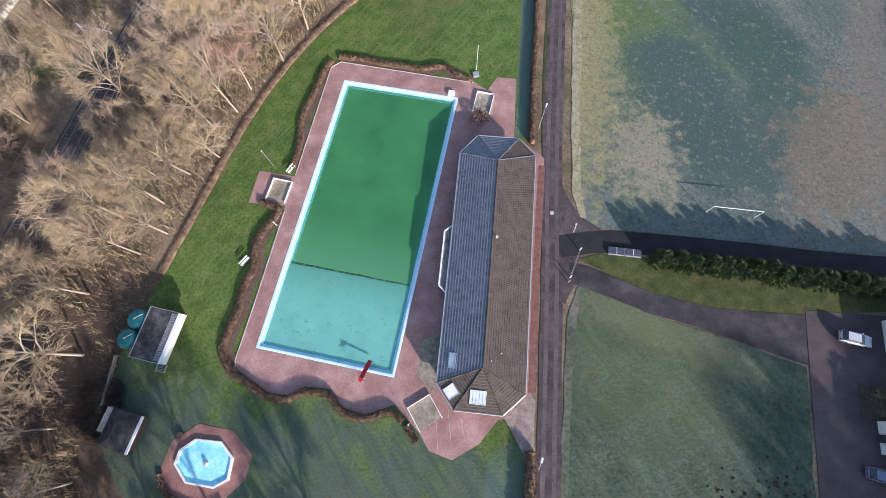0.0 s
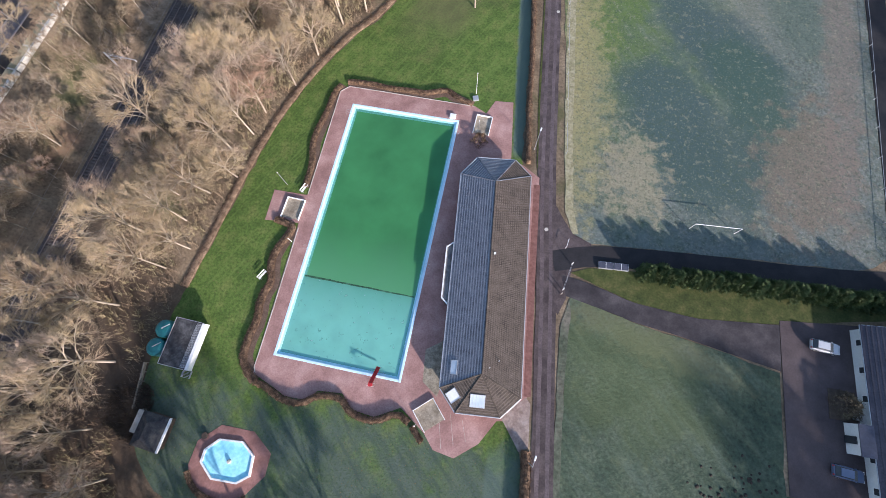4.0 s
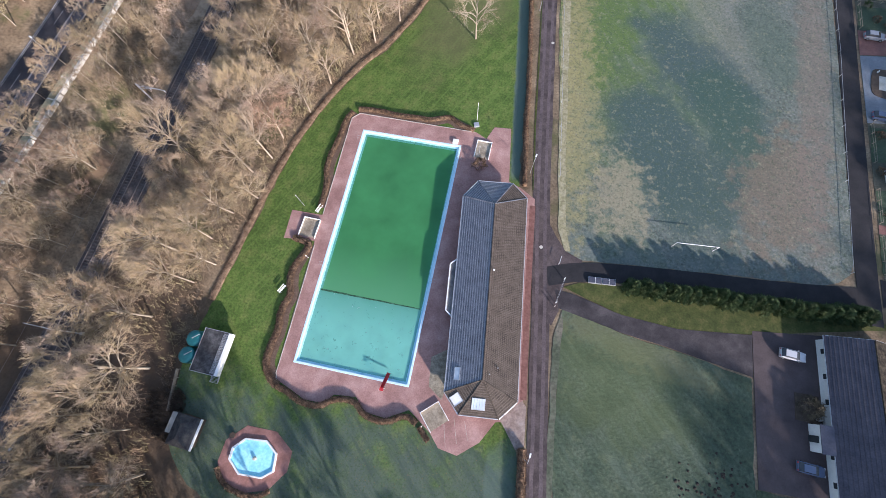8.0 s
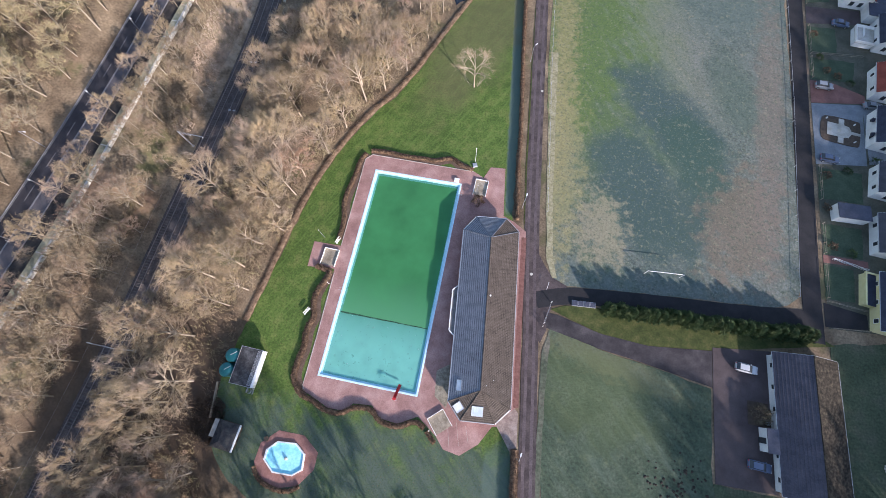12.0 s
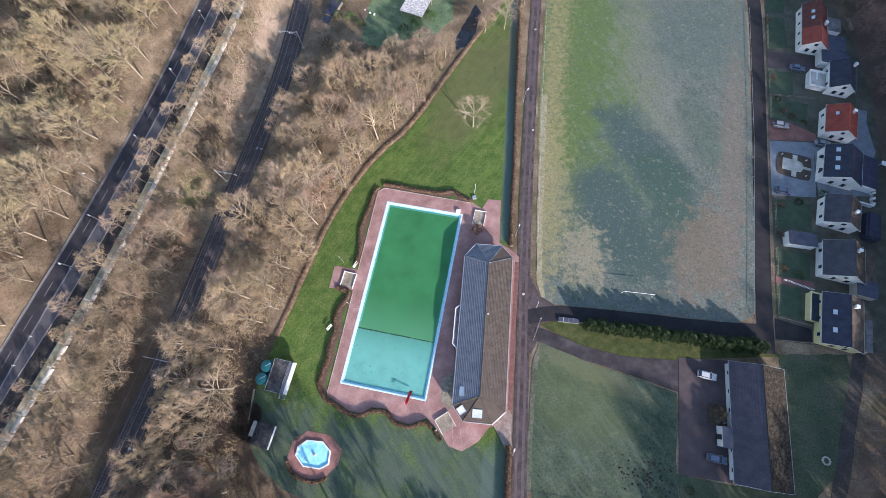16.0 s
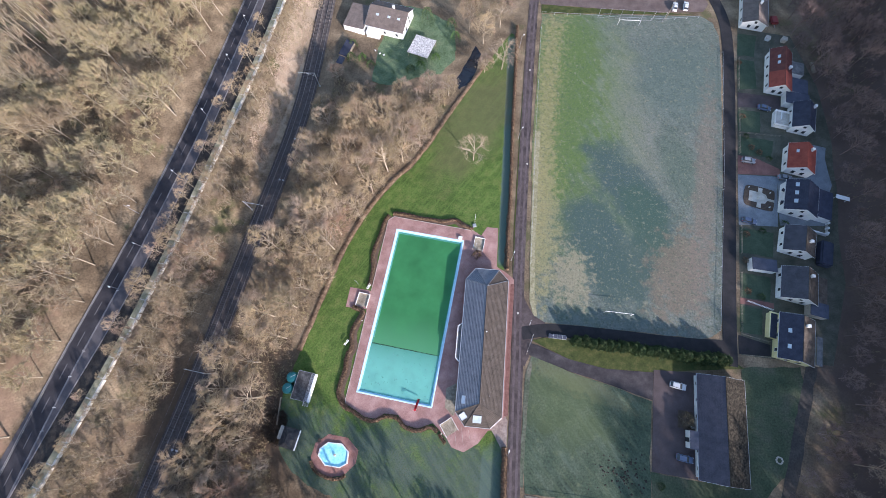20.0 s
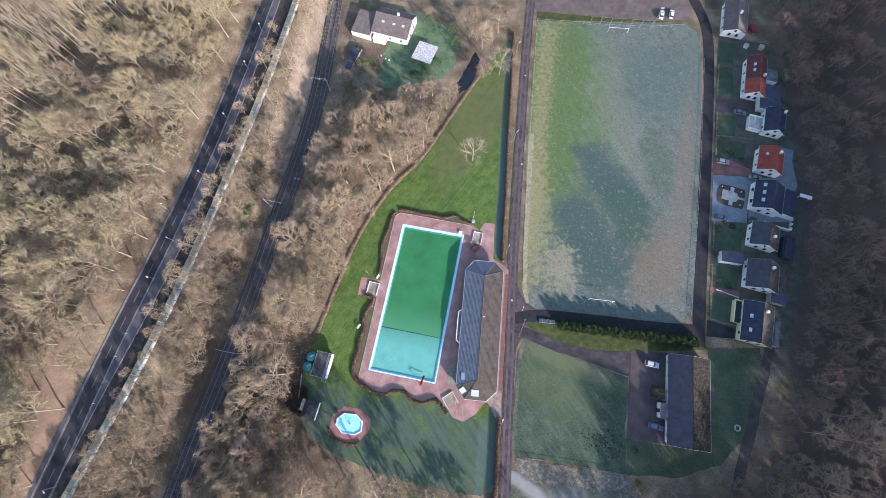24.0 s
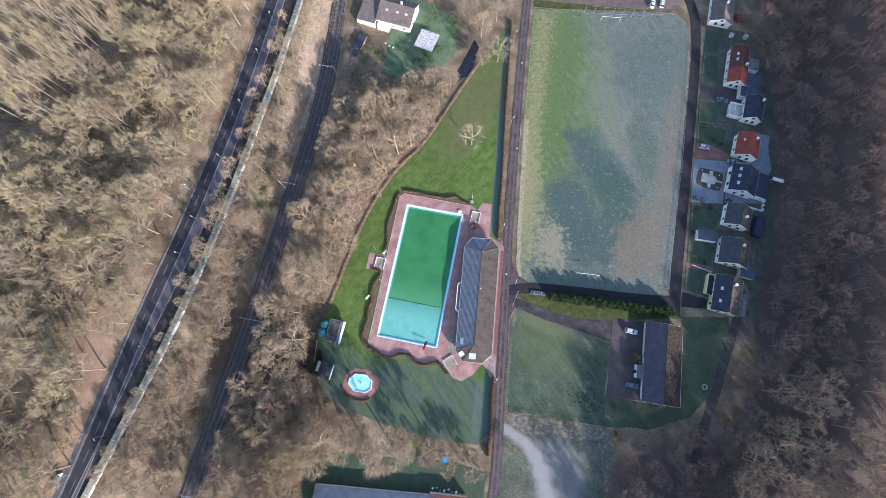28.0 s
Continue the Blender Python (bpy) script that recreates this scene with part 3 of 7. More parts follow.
KERB = mat("kerb_concrete", [(0.17, 0.165, 0.17), (0.25, 0.24, 0.245)], 0.6, rough=0.9, fine=(4, 0.12))
for d in (-2.6, 2.75):
    slab("road_kerb", strip(offset_line(road_line, d), 0.1, 0.1), ROAD_Z + 0.17, 0.4, KERB, "pale concrete kerb of the main road", "kerb")
slab("road_kerb", strip([(pave_x(y), y) for y in ys], 0.12, 0.12), ROAD_Z + 0.2, 0.4, KERB, "pale kerb at the pavement's outer edge", "kerb")
slab("road_pavement", offset_line(road_line, -2.5) + [(pave_x(y), y) for y in ys][::-1], ROAD_Z + 0.12, 0.5, PAVEMENT, "greyish purple asphalt pavement beside the road", "pavement")
WORNPAINT = mat("worn_road_paint", [(0.12, 0.118, 0.12), (0.26, 0.255, 0.25), (0.4, 0.39, 0.38)], 0.5, rough=0.85, fine=(4, 0.3))
low = [y for y in ys if -130 < y < -8]
slab("roadside_strip", [(road_x(y) - 2.85 - min(3.2, max(0.2, (-y - 12) / 14)), y) for y in low] + [(road_x(y) - 2.85, y) for y in low][::-1], ROAD_Z + 0.1, 0.5, PAVEMENT, "greyish purple asphalt strip on the road's upper side", "pavement")
for nm, d, w in (("edge_line", 2.35, 0.16), ("pavement_line", -2.3, 0.16)):
    slab(nm, strip(offset_line(road_line, d), w / 2, w / 2), ROAD_Z + 0.068, 0.02, WORNPAINT, "worn white road edge line", "road marking")

# ---- swimming pool ----
DEEP_Y = 14.3
ALGAE = mat("algae_green", [(0.03, 0.14, 0.05), (0.06, 0.22, 0.07), (0.1, 0.28, 0.09)], 0.12, rough=0.7, fine=(1.2, 0.25), wide=(0.08, 0.2))
mix_in(ALGAE, clouds_over(0.3, 0.5, 0.75, slope=(0, 0.02, -0.95, -0.3, 0.15)), (0.012, 0.035, 0.02))
SHALLOW = mat("shallow_floor", [(0.42, 0.76, 0.66), (0.52, 0.84, 0.76), (0.62, 0.87, 0.8)], 0.35, rough=0.6, fine=(1.8, 0.12), wide=(0.15, 0.12))
mix_in(SHALLOW, clouds_over(1.5, 0.64, 0.7, most=0.7), (0.02, 0.08, 0.07))
mix_in(SHALLOW, clouds_over(0.25, 0.52, 0.7, offset=(5, 3, 0), most=0.45), (0.42, 0.62, 0.42))


def water_material(name, tint, murk, share, spread=0.1, size=0.16, specks=0.0, fade=None):
    """Still water with some suspended matter: part is seen through, part scatters, and the surface mirrors the sky."""
    m = bpy.data.materials.new(name)
    m.use_nodes = True
    n, l = m.node_tree.nodes, m.node_tree.links
    n.remove(n["Principled BSDF"])
    tr, df, gl = n.new("ShaderNodeBsdfTransparent"), n.new("ShaderNodeBsdfDiffuse"), n.new("ShaderNodeBsdfGlossy")
    fr, m1, m2 = n.new("ShaderNodeFresnel"), n.new("ShaderNodeMixShader"), n.new("ShaderNodeMixShader")
    geo, cl, ramp = n.new("ShaderNodeNewGeometry"), n.new("ShaderNodeTexNoise"), n.new("ShaderNodeValToRGB")
    cl.inputs["Scale"].default_value, cl.inputs["Detail"].default_value = size, 6
    l.new(geo.outputs["Position"], cl.inputs["Vector"])
    l.new(cl.outputs["Fac"], ramp.inputs["Fac"])
    e = ramp.color_ramp.elements
    e[0].position, e[1].position = 0.3, 0.7
    e[0].color, e[1].color = (*[c * (1 - spread) for c in murk], 1), (*[min(1, c * (1 + spread)) for c in murk], 1)
    sp, mr, mx = n.new("ShaderNodeTexNoise"), n.new("ShaderNodeMapRange"), n.new("ShaderNodeMix")
    sp.inputs["Scale"].default_value, sp.inputs["Detail"].default_value = 1.6, 3
    l.new(geo.outputs["Position"], sp.inputs["Vector"])
    mr.inputs["From Min"].default_value, mr.inputs["From Max"].default_value, mr.inputs["To Max"].default_value = 0.64, 0.7, specks
    l.new(sp.outputs["Fac"], mr.inputs["Value"])
    mx.data_type = "RGBA"
    l.new(mr.outputs["Result"], mx.inputs["Factor"])
    l.new(ramp.outputs["Color"], mx.inputs["A"])
    mx.inputs["B"].default_value = (0.02, 0.1, 0.08, 1)
    colour = mx.outputs["Result"]
    if fade:
        # the water changes slowly towards the drop
        y0, y1, tone = fade
        sep, wob, fd, mf = n.new("ShaderNodeSeparateXYZ"), n.new("ShaderNodeMath"), n.new("ShaderNodeMapRange"), n.new("ShaderNodeMix")
        l.new(geo.outputs["Position"], sep.inputs[0])
        wob.operation, wob.inputs[1].default_value = "MULTIPLY_ADD", 6.0
        l.new(cl.outputs["Fac"], wob.inputs[0])
        l.new(sep.outputs["Y"], wob.inputs[2])
        fd.interpolation_type = "SMOOTHSTEP"
        fd.inputs["From Min"].default_value, fd.inputs["From Max"].default_value = y0 + 3, y1 + 3
        l.new(wob.outputs[0], fd.inputs["Value"])
        mf.data_type = "RGBA"
        l.new(fd.outputs["Result"], mf.inputs["Factor"])
        l.new(colour, mf.inputs["A"])
        mf.inputs["B"].default_value = (*tone, 1)
        colour = mf.outputs["Result"]
    l.new(colour, df.inputs["Color"])
    tr.inputs["Color"].default_value = (*tint, 1)
    gl.inputs["Roughness"].default_value = 0.06
    fr.inputs["IOR"].default_value = 1.33
    m1.inputs[0].default_value = share
    l.new(tr.outputs[0], m1.inputs[1])
    l.new(df.outputs[0], m1.inputs[2])
    l.new(fr.outputs[0], m2.inputs[0])
    l.new(m1.outputs[0], m2.inputs[1])
    l.new(gl.outputs[0], m2.inputs[2])
    l.new(m2.outputs[0], n["Material Output"].inputs["Surface"])
    return m


def sheet_bm(x0, y0, x1, y1, z):
    """The still surface of a basin."""
    bm = bmesh.new()
    bm.faces.new([bm.verts.new(p) for p in ((x0, y0, z), (x1, y0, z), (x1, y1, z), (x0, y1, z))])
    return bm


DEEP_WATER = water_material("deep_water", (0.7, 0.95, 0.7), (0.06, 0.255, 0.092), 0.74, 0.18, 0.16, 0.0, (26.0, 11.0, (0.12, 0.37, 0.18)))
CLEAR_WATER = water_material("shallow_water", (0.84, 0.99, 0.95), (0.29, 0.76, 0.6), 0.5, 0.1, 0.3, 0.5, (7.0, 18.0, (0.14, 0.46, 0.3)))
pool = thing("swimming_pool", "large outdoor pool with green algae water and pale blue rim", "pool")


part("deep_floor", boxes((0.6, DEEP_Y, -2.3, PX - 0.6, PY - 0.6, -2.0)), ALGAE, pool, "deep pool floor overgrown with algae")
part("shallow_floor", boxes((0.6, 0.6, -2.3, PX - 0.6, DEEP_Y, -0.95)), SHALLOW, pool, "pale turquoise shallow floor with dark specks")
for nm, bx in (("wall", (0, 0, -2.3, 0.8, PY, -0.28)), ("wall", (PX - 0.8, 0, -2.3, PX, PY, -0.28)), ("wall", (0.8, 0, -2.3, PX - 0.8, 0.8, -0.28)), ("wall", (0.8, PY - 0.8, -2.3, PX - 0.8, PY, -0.28))):
    part(nm, boxes(bx), POOLBLUE, pool)
for bx in ((0, 0, -0.28, 0.42, PY, 0.1), (PX - 0.42, 0, -0.28, PX, PY, 0.1), (0.42, 0, -0.28, PX - 0.42, 0.42, 0.1), (0.42, PY - 0.42, -0.28, PX - 0.42, PY, 0.1)):
    part("rim", bevelled_box(*bx, 0.03), RIM, pool, "pale blue coping")
for k in range(4):
    part("step", bevelled_box(0.8, 0.8, -1.0, PX - 0.8, 1.2 + 0.42 * k, -0.34 - 0.05 * k, 0.01), POOLBLUE, pool, "turquoise entry step")
LEDGE = mat("mossy_ledge", [(0.015, 0.045, 0.025), (0.03, 0.09, 0.05), (0.06, 0.16, 0.1)], 1.2, rough=0.9, fine=(4, 0.3))
part("ledge", slab_bm(wavy([(1.0, DEEP_Y - 0.16), (PX - 1.0, DEEP_Y - 0.1), (PX - 1.0, DEEP_Y + 0.1), (1.0, DEEP_Y + 0.2)], 0.5, 0.1, 3), -0.316, 0.6), LEDGE, pool, "dark mossy ledge at the drop")
NOSING = mat("step_nosing", [(0.08, 0.2, 0.27), (0.13, 0.28, 0.36)], 1.0, rough=0.5)
for k in range(4):
    part("step_nosing", boxes((0.9, 1.17 + 0.42 * k, -0.38 - 0.05 * k, PX - 0.9, 1.225 + 0.42 * k, -0.336 - 0.05 * k)), NOSING, pool, "dark step edge")
for bx in ((0.8, 2.9, -2.0, 1.35, PY - 0.8, -0.5), (PX - 1.35, 2.9, -2.0, PX - 0.8, PY - 0.8, -0.5), (1.35, PY - 1.5, -2.0, PX - 1.35, PY - 0.8, -0.5)):
    part("inner_ledge", boxes(bx), POOLBLUE, pool, "turquoise ledge below the water")
part("deep_water", sheet_bm(1.25, DEEP_Y, PX - 0.95, PY - 1.35, -0.32), DEEP_WATER, pool, "still murky green water")
for bx in ((0.4, DEEP_Y, 1.25, PY - 0.4), (PX - 0.95, DEEP_Y, PX - 0.4, PY - 0.4), (1.25, PY - 1.35, PX - 0.95, PY - 0.4)):
    part("edge_water", sheet_bm(*bx, -0.32), CLEAR_WATER, pool, "clear turquoise water over the ledge")
part("shallow_water", sheet_bm(0.4, 0.4, PX - 0.4, DEEP_Y, -0.32), CLEAR_WATER, pool, "clear turquoise shallow water")

# ---- deck ----
DECK_EDGE = [(-1.7, 54.7), (-3.2, 53.2), (-3.1, 29.3), (-9.6, 29.2), (-9.4, 23.0), (-3.0, 23.6), (-2.6, 0), (-2.4, -3.4), (1.2, -4.7), (3.9, -5.8), (7.5, -5.7), (9.1, -3.9), (13.1, -3.5), (15.1, -5.6), (19.1, -5.9),
             (22.9, -3.7), (24.6, -4.8), (27.3, -6.6), (29.2, -8.7), (32.6, -9.2), (36, -6.4), (38.2, -2.6), (42.2, -1.5), (42.4, 2), (39.2, 41), (36, 43), (33.4, 44.0), (31.9, 56.7), (28.3, 56.4), (27.0, 53.2), (24.4, 54.5)]
slab("pool_deck", holed(DECK_EDGE, [(0.05, 0.05), (PX - 0.05, 0.05), (PX - 0.05, PY - 0.05), (0.05, PY - 0.05)]), 0.07, 0.35, DECK, "pinkish red paved pool deck", "terrace")

# ---- bath house ----
TILE_BROWN = mat("brown_roof_tiles", [(0.052, 0.041, 0.032), (0.085, 0.067, 0.052), (0.12, 0.098, 0.077)], 0.8, rough=0.85, fine=(5, 0.4), wide=(0.12, 0.15))
TILE_GREY = mat("slate_roof_tiles", [(0.085, 0.093, 0.11), (0.13, 0.14, 0.16), (0.18, 0.19, 0.21)], 0.8, rough=0.6, fine=(5, 0.35), wide=(0.12, 0.12))
PLASTER = mat("white_plaster", [(0.66, 0.66, 0.64), (0.78, 0.78, 0.76)], 0.5, rough=0.9, fine=(5, 0.06), wide=(0.2, 0.08))
BRICK = mat("red_brick", [(0.22, 0.1, 0.07), (0.32, 0.15, 0.11)], 0.8, rough=0.9, fine=(6, 0.2))
house = thing("bath_house", "long low bath house with brown and slate-grey tiled hip roof", "building", pose(32.8, 20.0, 0, 0, 0, 5.65))
EAVE, RIDGE = 2.9, 4.9
OCT = [(-6.25, -18.9), (-3.5, -22.3), (3.4, -22.3), (6.45, -19.2), (6.45, 19.0), (3.5, 22.0), (-3.5, 22.0), (-6.25, 18.4)]
inner = [(x * 0.91, y * 0.965) for x, y in OCT]
part("wall", slab_bm(inner, EAVE - 0.05, EAVE), BRICK, house, "red brick wall")
APS, APN = (0.1, -16.2), (0.1, 16.4)


def roof_face(pts, material, nm="roof_slope", label="", thick=0.14):
    """A roof plane with its thickness; pts are its corners."""
    bm = bmesh.new()
    n = (Vector(pts[1]) - Vector(pts[0])).cross(Vector(pts[2]) - Vector(pts[0])).normalized()
    if n.z < 0:
        n = -n
    hi = [bm.verts.new(Vector(p)) for p in pts]
    lo = [bm.verts.new(Vector(p) - n * thick) for p in pts]
    bm.faces.new(hi)
    bm.faces.new(lo[::-1])
    k = len(pts)
    for i in range(k):
        bm.faces.new((lo[i], lo[(i + 1) % k], hi[(i + 1) % k], hi[i]))
    return part(nm, bm, material, house, label)


def up(p, z): return (p[0], p[1], z)


e = [up(p, EAVE) for p in OCT]
s_, n_ = up(APS, RIDGE), up(APN, RIDGE)
roof_face([e[7], e[0], s_, n_], TILE_GREY, label="slate-grey ribbed tiles")
roof_face([e[3], e[4], n_, s_], TILE_BROWN, label="mossy brown tiles")
for tri, m in (((e[0], e[1], s_), TILE_BROWN), ((e[1], e[2], s_), TILE_BROWN), ((e[2], e[3], s_), TILE_BROWN), ((e[4], e[5], n_), TILE_BROWN), ((e[5], e[6], n_), TILE_GREY), ((e[6], e[7], n_), TILE_GREY)):
    roof_face(list(tri), m)

# ---- trees ----
CROWN = mat("winter_twigs", [(0.231, 0.166, 0.121), (0.316, 0.232, 0.158), (0.359, 0.282, 0.166), (0.308, 0.24, 0.183), (0.333, 0.216, 0.149)], 0.06, rough=0.9, fine=(0.6, 0.2), per_object=0.25)
# same bare trees on the eastern slope, their shade put into darker twigs
SHADETWIGS = mat("alder_twigs", [(0.148, 0.105, 0.094), (0.202, 0.144, 0.128), (0.267, 0.192, 0.162)], 0.1, rough=0.9, fine=(0.6, 0.22))


HILLTWIGS = mat("hillside_twigs", [(0.225, 0.173, 0.116), (0.306, 0.247, 0.15), (0.333, 0.285, 0.162), (0.279, 0.233, 0.162), (0.306, 0.216, 0.142)], 0.045, rough=0.9, fine=(0.35, 0.2), wide=(0.02, 0.12))
FARBARK = mat("far_bark", [(0.23, 0.193, 0.143), (0.313, 0.262, 0.193), (0.386, 0.331, 0.248)], 0.1, rough=0.9)


def grow(seed, height, radius, limbs=9, twigs=5600, thin=0.021, flat=0.85, bare=0.3):
    """A bare broadleaf tree with a domed crown: arrays of the trunk and limbs, of the branches, of their flat far form and of the twigs."""
    rng = np.random.default_rng(seed)
    wood_v, wood_t, side_v, side_t, flat_v, flat_t, shoots = [], [], [], [], [], [], []

    def unit(v): return v / (np.linalg.norm(v) + 1e-9)

    def sweep(pts, r0, r1, n, V, T):
        base = None
        for i, p in enumerate(pts):
            d = unit(pts[min(i + 1, len(pts) - 1)] - pts[max(i - 1, 0)])
            u = unit(np.cross(d, [0.31, 0.92, 0.22]))
            w = np.cross(d, u)
            r = r0 + (r1 - r0) * i / (len(pts) - 1)
            b = len(V)
            V += [p + (u * math.cos(k * math.tau / n) + w * math.sin(k * math.tau / n)) * r for k in range(n)]
            if base is not None:
                for k in range(n):
                    k2 = (k + 1) % n
                    T += [(base + k, base + k2, b + k2), (base + k, b + k2, b + k)]
            base = b

    def ribbon(pts, r, V, T):
        d = unit(pts[-1] - pts[0])
        u = unit(np.cross(d, rng.normal(0, 1, 3))) * r
        b = len(V)
        V += [pts[0] - u, pts[0] + u, pts[1] + u * 0.7, pts[1] - u * 0.7, pts[2]]
        T += [(b, b + 1, b + 2), (b, b + 2, b + 3), (b + 3, b + 2, b + 4)]

    def bow(o, d, end, ts):
        c = o + d * np.linalg.norm(end - o) * 0.5
        return [(1 - t) ** 2 * o + 2 * t * (1 - t) * c + t * t * end for t in ts]
    r0 = radius * 0.03 + 0.05
    high = radius * flat
    mid = np.array([rng.normal(0, 0.25), rng.normal(0, 0.25), height - high])
    foot = np.array([mid[0] * 0.6, mid[1] * 0.6, max(height * bare, 1.2)])
    root = foot + (mid - foot) * 0.15
    sweep([np.zeros(3), foot, mid + np.array([0, 0, high * 0.35])], r0, r0 * 0.45, 5, wood_v, wood_t)
    ph = rng.uniform(0, math.tau, 4)

    def shell(a, el, f):
        lump = 1 + 0.13 * math.sin(3 * a + ph[0]) + 0.09 * math.sin(5 * a + ph[1] + el * 3) + 0.08 * math.sin(4 * el + 2 * a + ph[2])
        return mid + np.array([math.cos(a) * math.cos(el), math.sin(a) * math.cos(el), math.sin(el) * flat]) * radius * lump * f
    for i in range(limbs):
        up = (i + 0.5) / limbs
        a = i * 2.4 + rng.uniform(-0.35, 0.35)
        el = math.asin(min(0.97, -0.05 + 1.0 * up))
        end = shell(a, el, 0.78)
        o = root + (mid + np.array([0, 0, high * 0.3]) - root) * up * 0.8
        limb = bow(o, unit(np.array([math.cos(a) * 0.5, math.sin(a) * 0.5, 0.9])), end, (0, 0.33, 0.66, 1))
        sweep(limb, r0 * 0.5, r0 * 0.14, 4, wood_v, wood_t)
        shoots += [(limb[2], limb[3])]
        for j in range(7):
            t = 0.3 + 0.7 * (j + rng.random()) / 7
            k = min(2, int(t * 3))
            o2 = limb[k] + (limb[k + 1] - limb[k]) * (t * 3 - k)
            a2, el2 = a + rng.normal(0, 0.5), el + rng.normal(0, 0.34)
            end2 = shell(a2, max(-0.25, min(1.5, el2)), rng.uniform(0.72, 0.95))
            way = unit(unit(limb[k + 1] - limb[k]) + np.array([0, 0, 0.25]))
            br = bow(o2, way, end2, (0, 0.5, 1))
            sweep(br, r0 * 0.2, r0 * 0.06, 3, side_v, side_t)
            ribbon(br, r0 * 0.22, flat_v, flat_t)
            for q in range(5):
                t3 = 0.25 + 0.75 * rng.random()
                k3 = 0 if t3 < 0.5 else 1
                o3 = br[k3] + (br[k3 + 1] - br[k3]) * (t3 * 2 - k3)
                end3 = shell(a2 + rng.normal(0, 0.26), max(-0.3, min(1.5, el2 + rng.normal(0, 0.22))), rng.uniform(0.82, 1.04))
                sp = bow(o3, unit(br[k3 + 1] - br[k3]), end3, (0, 0.5, 1))
                ribbon(sp, r0 * 0.1, side_v, side_t)
                if q < 3:
                    ribbon(sp, r0 * 0.12, flat_v, flat_t)
                shoots += [(sp[0], sp[1]), (sp[1], sp[2])]
            shoots += [(br[0], br[1]), (br[1], br[2]), (br[1], br[2])]
    S = np.array(shoots)
    pick = rng.integers(0, len(S), twigs)
    t = rng.random((twigs, 1))
    P, Q = S[pick, 0], S[pick, 1]
    o = P + (Q - P) * t

    def units(v): return v / (np.linalg.norm(v, axis=1)[:, None] + 1e-9)
    d = units(units(Q - P) * 0.6 + units(o - root) * 0.6 + rng.normal(0, 0.46, (twigs, 3)))
    side = units(np.cross(d, rng.normal(0, 1, (twigs, 3)))) * thin * rng.uniform(0.6, 1.3, (twigs, 1))
    tip = o + d * rng.uniform(0.1, 0.3, (twigs, 1)) * radius
    tv = np.stack([o - side, o + side, tip], 1).reshape(-1, 3)
    f32 = [np.array(v, np.float32) for v in (wood_v, side_v, flat_v, tv)]
    i32 = [np.array(v, np.int32) for v in (wood_t, side_t, flat_t, np.arange(len(tv)).reshape(-1, 3))]
    return list(zip(f32, i32))


def joined(*bits):
    V, T, base = [], [], 0
    for v, t in bits:
        V.append(v)
        T.append(t + base)
        base += len(v)
    return np.concatenate(V), np.concatenate(T)


def inside(p, poly):
    x, y = p
    hit = False
    for i in range(len(poly)):
        (x0, y0), (x1, y1) = poly[i], poly[i - 1]
        if (y0 > y) != (y1 > y) and x < (x1 - x0) * (y - y0) / (y1 - y0) + x0:
            hit = not hit
    return hit


def scatter(rng, poly, gap, tries):
    """Places inside the outline, at least gap apart."""
    xs = [p[0] for p in poly]
    ysl = [p[1] for p in poly]
    cells, out = {}, []
    for _ in range(tries):
        p = (rng.uniform(min(xs), max(xs)), rng.uniform(min(ysl), max(ysl)))
        if not inside(p, poly):
            continue
        c = (int(p[0] // gap), int(p[1] // gap))
        if any((p[0] - q[0]) ** 2 + (p[1] - q[1]) ** 2 < gap * gap for i in (-1, 0, 1) for j in (-1, 0, 1) for q in cells.get((c[0] + i, c[1] + j), [])):
            continue
        cells.setdefault(c, []).append(p)
        out.append(p)
    return out


PROTO = [grow(11, 13, 5.4), grow(12, 14.5, 5.0, 9, 5200, flat=1.0), grow(13, 11, 4.8, 8, 5000, flat=0.8), grow(14, 15.5, 4.6, 9, 5000, flat=1.15), grow(15, 8.5, 3.8, 8, 4000), grow(16, 14, 6.0, 10, 6200, flat=0.8)]
TREE_MESH = [(arrays_mesh("trunk", *wd, RUST), arrays_mesh("crown", *joined(sd, tw), RUST)) for wd, sd, fl, tw in PROTO]
for (w, c), (wd, sd, fl, tw) in zip(TREE_MESH, PROTO):
    c.materials.append(CROWN)
    c.polygons.foreach_set("material_index", np.repeat(np.array([0, 1], np.int32), [len(sd[1]), len(tw[1])]))


def widened(v, f):
    v = v.reshape(-1, 3, 3).copy()
    mid = (v[:, 0] + v[:, 1]) / 2
    v[:, 0], v[:, 1] = mid + (v[:, 0] - mid) * f, mid + (v[:, 1] - mid) * f
    return v.reshape(-1, 3)


def plant(i, x, y, size, turn, label, nm="tree", group="bare trees by the railway"):
    w, c = TREE_MESH[i]
    t = thing(nm, label, "tree", pose(x, y, ground_z(x, y) - 0.1, 0, 0, turn) @ Matrix.Scale(size, 4), group)
    for n2, me in (("trunk", w), ("crown", c)):
        o = new(n2, me)
        o.parent = t
    return t


WOOD_MID = [(-21.0, -8), (-20.2, 6), (-18.7, 20), (-16.9, 36), (-14, 50), (-7.8, 66), (-1, 76), (7.0, 98), (9.5, 105), (2, 107), (-8, 103), (-16, 99), (-24, 101), (-35, 104), (-35, 85), (-36, 55), (-37.5, 25), (-38, 0), (-40, -30), (-41.5, -70), (-12, -70), (-14, -45), (-12, -30), (-19, -22)]
rng = random.Random(4)
